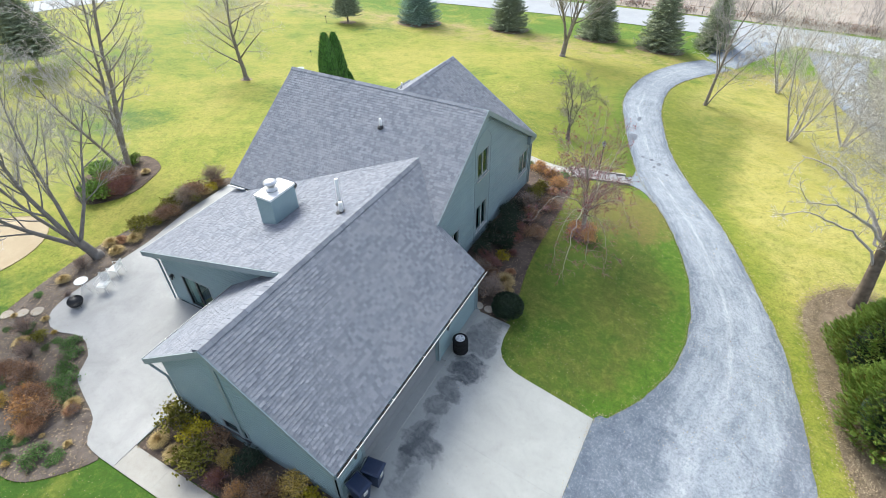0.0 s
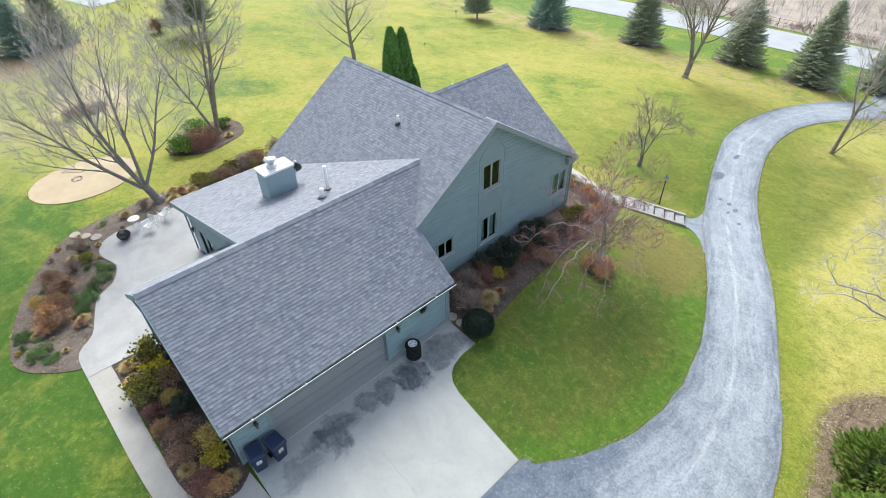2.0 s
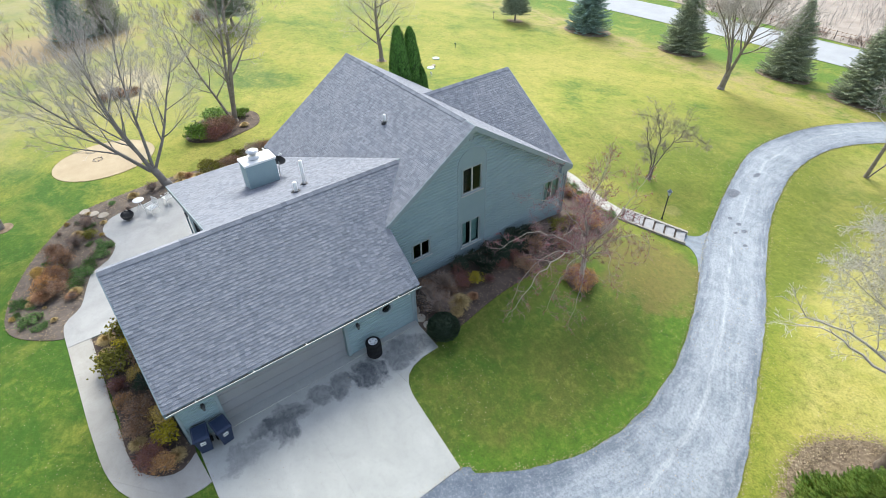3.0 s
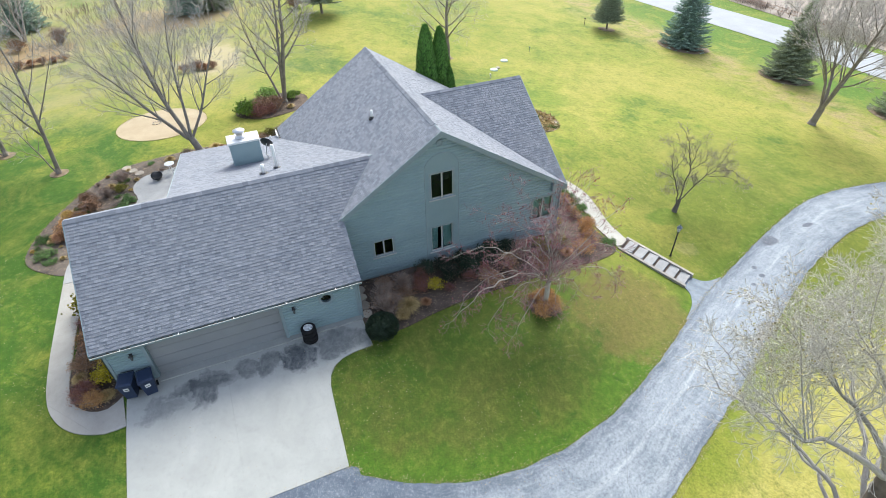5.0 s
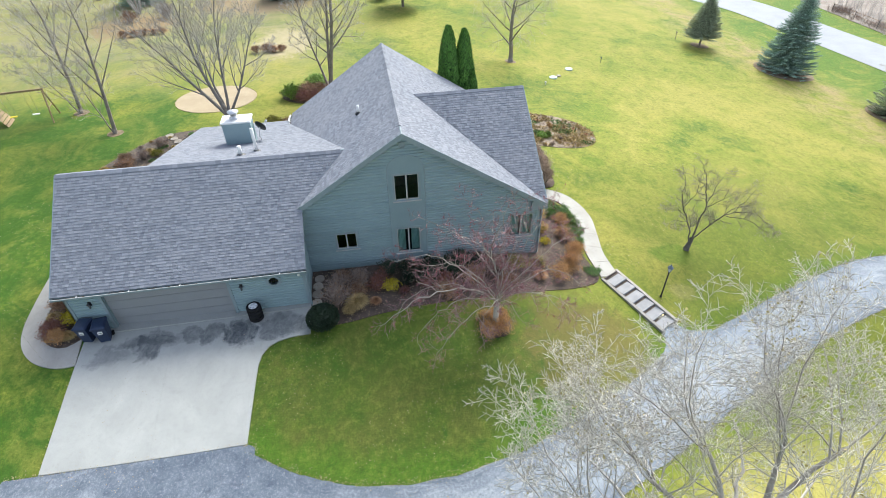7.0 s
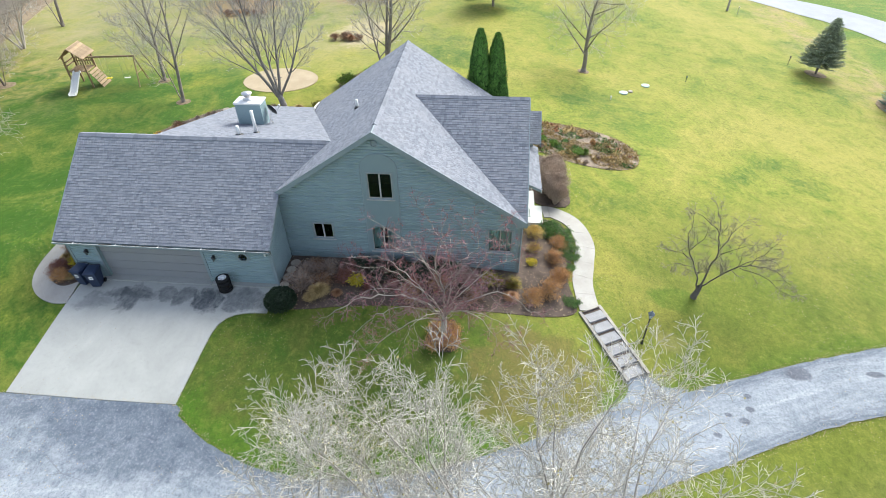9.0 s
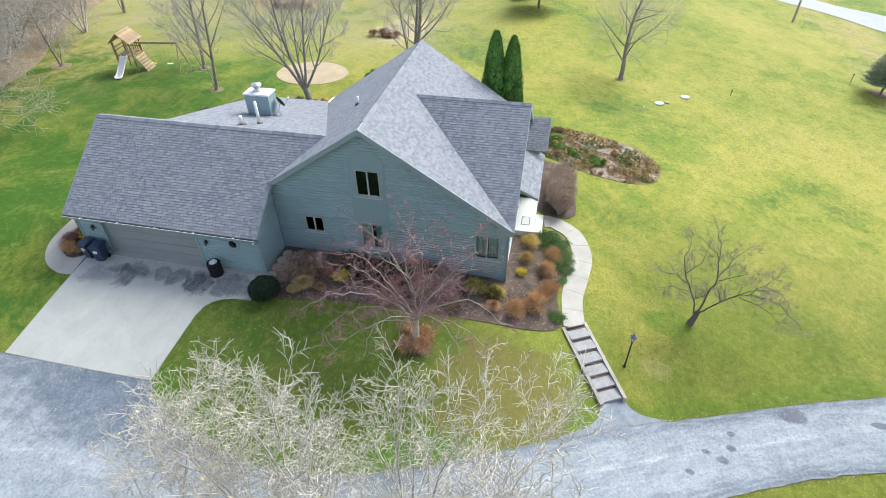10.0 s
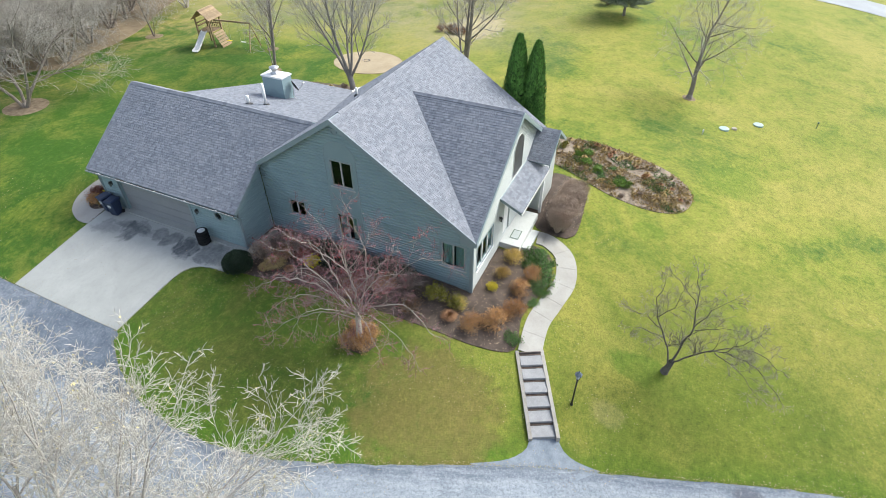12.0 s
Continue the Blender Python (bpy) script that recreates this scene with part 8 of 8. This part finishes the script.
def play_set():
    top = thing("play_set", "wooden play tower with slide, climbing wall and swing beam", "playground set", pose(-24.8, -15.8, ground_z(-24.8, -15.8), 0, 0, 8) @ Matrix.Diagonal((1.08, 1.08, 1.08, 1)))
    w, h = 0.75, 2.2
    for sx in (-1, 1):
        for sy in (-1, 1):
            part("post", Shape().box(sx * w - 0.06, sx * w + 0.06, sy * w - 0.06, sy * w + 0.06, -0.1, h + 0.4), PLAYWOOD, top)
    deck = part("deck", Shape().box(-w, w, -w, w, 1.32, 1.36), PLAYWOOD, top)
    for i in range(9):
        part("plank", Shape().box(-w, w, -w + 0.168 * i, -w + 0.168 * i + 0.15, 1.361, 1.39), PLAYWOOD, deck)
    roof = part("roof", Shape().box(-1.0, 1.0, -0.03, 0.03, 3.24, 3.3), PLAYWOOD, top, "plank gable roof")
    for s in (-1, 1):
        for i in range(6):
            k0, k1 = i / 6, (i + 0.94) / 6
            y0, z0, y1, z1 = s * 0.98 * k0, 3.3 - 0.85 * k0, s * 0.98 * k1, 3.3 - 0.85 * k1
            part("plank", Shape().hexa([(-1.05, y0, z0 - 0.03), (1.05, y0, z0 - 0.03), (1.05, y1, z1 - 0.03), (-1.05, y1, z1 - 0.03), (-1.05, y0, z0), (1.05, y0, z0), (1.05, y1, z1 + 0.01), (-1.05, y1, z1 + 0.01)]), PLAYWOOD, roof)
    part("gable_board", Shape().rings([[(x, -0.75, 2.6), (x, 0.75, 2.6), (x, 0.0, 3.2)] for x in (-0.86, -0.82)]), PLAYWOOD, top)
    for z in (1.7, 1.98):
        part("rail", Shape().box(-w, w, -w - 0.1, -w - 0.065, z, z + 0.1), PLAYWOOD, top)
        part("rail", Shape().box(-w - 0.1, -w - 0.065, -w, w, z, z + 0.1), PLAYWOOD, top)
    for i in range(7):
        part("baluster", Shape().box(-w - 0.06, -w - 0.03, -w + 0.12 + 0.2 * i, -w + 0.2 + 0.2 * i, 1.4, 2.0), PLAYWOOD, top)
    # slide towards the house
    sl = Shape()
    prof = [(1.36, 0.8), (1.3, 1.0), (0.95, 1.45), (0.5, 2.05), (0.22, 2.45), (0.16, 2.8)]
    for sgn in (-1, 1):
        sl.rings([[(y, sgn * 0.24, z), (y, sgn * 0.28, z), (y, sgn * 0.28, z + 0.17), (y, sgn * 0.24, z + 0.17)] for z, y in prof])
    sl.rings([[(y, -0.24, z), (y, 0.24, z), (y, 0.24, z + 0.03), (y, -0.24, z + 0.03)] for z, y in prof])
    part("slide", sl, WHITE, top, "white plastic slide")
    # climbing wall on the far side
    for i in range(6):
        k = i / 6
        part("climbing_board", Shape().hexa([(-0.7, 0.8 + 0.75 * (1 - k), 1.3 * k), (0.7, 0.8 + 0.75 * (1 - k), 1.3 * k), (0.7, 0.83 + 0.75 * (1 - k), 1.3 * k), (-0.7, 0.83 + 0.75 * (1 - k), 1.3 * k),
                                             (-0.7, 0.8 + 0.75 * (1 - k) - 0.1, 1.3 * k + 0.17), (0.7, 0.8 + 0.75 * (1 - k) - 0.1, 1.3 * k + 0.17), (0.7, 0.83 + 0.75 * (1 - k) - 0.1, 1.3 * k + 0.17), (-0.7, 0.83 + 0.75 * (1 - k) - 0.1, 1.3 * k + 0.17)]), PLAYWOOD, top)
    # swing beam
    part("swing_beam", Shape().box(-0.06, 0.06, 0.75, 4.6, 2.2, 2.34), PLAYWOOD, top)
    for sx in (-1, 1):
        part("beam_leg", Shape().tube([(0, 4.5, 2.25), (sx * 0.95, 4.6, -0.05)], 0.055, 5), PLAYWOOD, top)
    part("cross_brace", Shape().tube([(-0.5, 4.55, 1.0), (0.5, 4.55, 1.0)], 0.04, 5), PLAYWOOD, top)
    for y in (1.9, 3.4):
        for dy in (-0.22, 0.22):
            part("chain", Shape().tube([(0, y + dy, 2.2), (0.02, y + dy, 0.5)], 0.009, 4), METAL, top)
        part("swing_seat", Shape().box(-0.1, 0.12, y - 0.24, y + 0.24, 0.47, 0.5), WHITE if y > 3 else GOLD, top)


play_set()


# ---- fallen leaves and grass blades ----
def scatter_leaves():
    rng = random.Random(12)
    s = Shape()

    def leaf(x, y, lift, size=0.05):
        z = ground_z(x, y) + lift
        a = rng.random() * 6.283
        c, q = math.cos(a) * size, math.sin(a) * size
        s.add([(x - c, y - q, z), (x + q * 0.6, y - c * 0.6, z + rng.uniform(0, 0.03)), (x + c, y + q, z + rng.uniform(0, 0.02)), (x - q * 0.6, y + c * 0.6, z + 0.01)], [(0, 1, 2, 3)])
    # drifted along the drive's edges
    for edge, sgn in ((DRIVE_IN, -1), (DRIVE_OUT, 1)):
        line = curve_through(edge, step=0.5)
        for (x0, y0), (x1, y1) in zip(line, line[1:]):
            if y1 > 60:
                break
            for k in range(15):
                f = rng.random()
                o = sgn * abs(rng.gauss(0.05, 0.12))
                leaf(x0 + (x1 - x0) * f + o, y0 + (y1 - y0) * f, 0.03 + 0.02 * rng.random(), rng.uniform(0.015, 0.032))
    # over the lawns
    for i in range(16000):
        x, y = rng.uniform(-12, 16), rng.uniform(-9, 45)
        if inside(x, y, HOUSE_PLAN) or noise.noise((x * 0.25, y * 0.25, 2)) < 0.05 * rng.random():
            continue
        leaf(x, y, 0.04, rng.uniform(0.014, 0.03))
    # drifted round the rim of the leafy bed
    def drift(n, small, large, spread):
        rim = [p for p in RIGHT_BED if p[0] < 17.6]
        for i in range(n):
            x, y = rng.choice(rim)
            x, y = x + rng.gauss(0.22, spread), y + rng.gauss(0, 0.35)
            if x < 15.3 or y > 9:
                leaf(x, y, 0.065 + 0.03 * rng.random(), rng.uniform(small, large))
    drift(4200, 0.02, 0.045, 0.3)
    solid("fallen_leaves", s, DEADLEAF, "scattered dry fallen leaves", "leaves", "stuff")
    s.v, s.f = [], []
    for line, n in ((FRONT_BED, 5200), (NEAR_BED, 15000), (EAST_BED, 900), (OVAL_BED, 1500), (RIGHT_BED, 9000), (TREE_BED, 700)):
        xs, ys = [p[0] for p in line], [p[1] for p in line]
        for i in range(n):
            x, y = rng.uniform(min(xs), max(xs)), rng.uniform(min(ys), max(ys))
            if inside(x, y, line) and not (line is NEAR_BED and inside(x, y, PATIO_EDGE)):
                leaf(x, y, 0.06 + 0.03 * rng.random(), rng.uniform(0.025, 0.06))
    drift(5200, 0.02, 0.05, 0.24)
    solid("bed_litter", s, BEDLEAF, "brown leaf litter on the planting beds", "leaves", "stuff")


scatter_leaves()



def edge_grass():
    """Longer grass that leans over the edges of drive, apron, walks and beds."""
    rng = random.Random(21)
    s = Shape()
    APRON_EDGE = APRON[:]
    lines = [(curve_through(DRIVE_IN[2:], step=0.4), 30), (curve_through(DRIVE_OUT, step=0.4), 30), (APRON_EDGE, 30), (FRONT_BED[:70], 22), (OVAL_BED, 22), (NEAR_BED, 22), (TREE_BED, 22), (CRAB_BED, 22),
             (resampled(FRONT_WALK, 45), 0), (SANDPIT, 25), (PORCH_BED, 22)]
    for line, n in lines:
        for (x0, y0), (x1, y1) in zip(line, line[1:]):
            if y1 > 60 or x0 < 0.3 and 0 < y0 < 10.3 and line is APRON_EDGE:
                continue
            run = math.dist((x0, y0), (x1, y1))
            for k in range(int(run * n)):
                f = rng.random()
                x, y = x0 + (x1 - x0) * f + rng.gauss(0, 0.05), y0 + (y1 - y0) * f + rng.gauss(0, 0.05)
                if line is NEAR_BED and min(math.dist((x, y), q) for q in PATIO_EDGE) < 0.5:
                    continue
                z = ground_z(x, y) + 0.01
                a, h, w = rng.random() * 6.283, rng.uniform(0.05, 0.12), rng.uniform(0.008, 0.016)
                c, q = math.cos(a), math.sin(a)
                s.add([(x - q * w, y + c * w, z), (x + q * w, y - c * w, z), (x + c * h * 0.7, y + q * h * 0.7, z + h * 0.75)], [(0, 1, 2)])
    solid("edge_grass", s, FRINGE, "ragged longer grass along the paved edges", "grass", "stuff")


edge_grass()


def door_mat():
    top = thing("door_mat", "pale door mat with a dark border on the porch", "door mat", pose(-7.15, 23.25, 0.022))
    part("mat", Shape().chamfered(-0.42, 0.42, -0.26, 0.26, 0.0, 0.014, 0.004), PALE, top)
    for x0, x1, y0, y1 in ((-0.4, 0.4, -0.245, -0.205), (-0.4, 0.4, 0.205, 0.245), (-0.4, -0.36, -0.204, 0.204), (0.36, 0.4, -0.204, 0.204)):
        part("border", Shape().box(x0, x1, y0, y1, 0.0145, 0.02), GREENPAINT, top)


door_mat()


def roadside_fence():
    """A low wire fence on the bank beyond the street."""
    top = thing("wire_fence", "rusty wire fence with thin posts beyond the street", "fence")
    xs = [-58 + 4.5 * i for i in range(24)]
    for x in xs:
        z = ground_z(x, 88.6)
        part("post", Shape().tube([(x, 88.6, z - 0.2), (x + 0.03, 88.6, z + 1.25)], 0.05, 6, True), DARKBARK, top)
    for h in (0.6, 1.1):
        part("wire", Shape().tube([(x, 88.66, ground_z(x, 88.6) + h) for x in xs], 0.025, 4), RUST, top, "rusty fence wire")


roadside_fence()
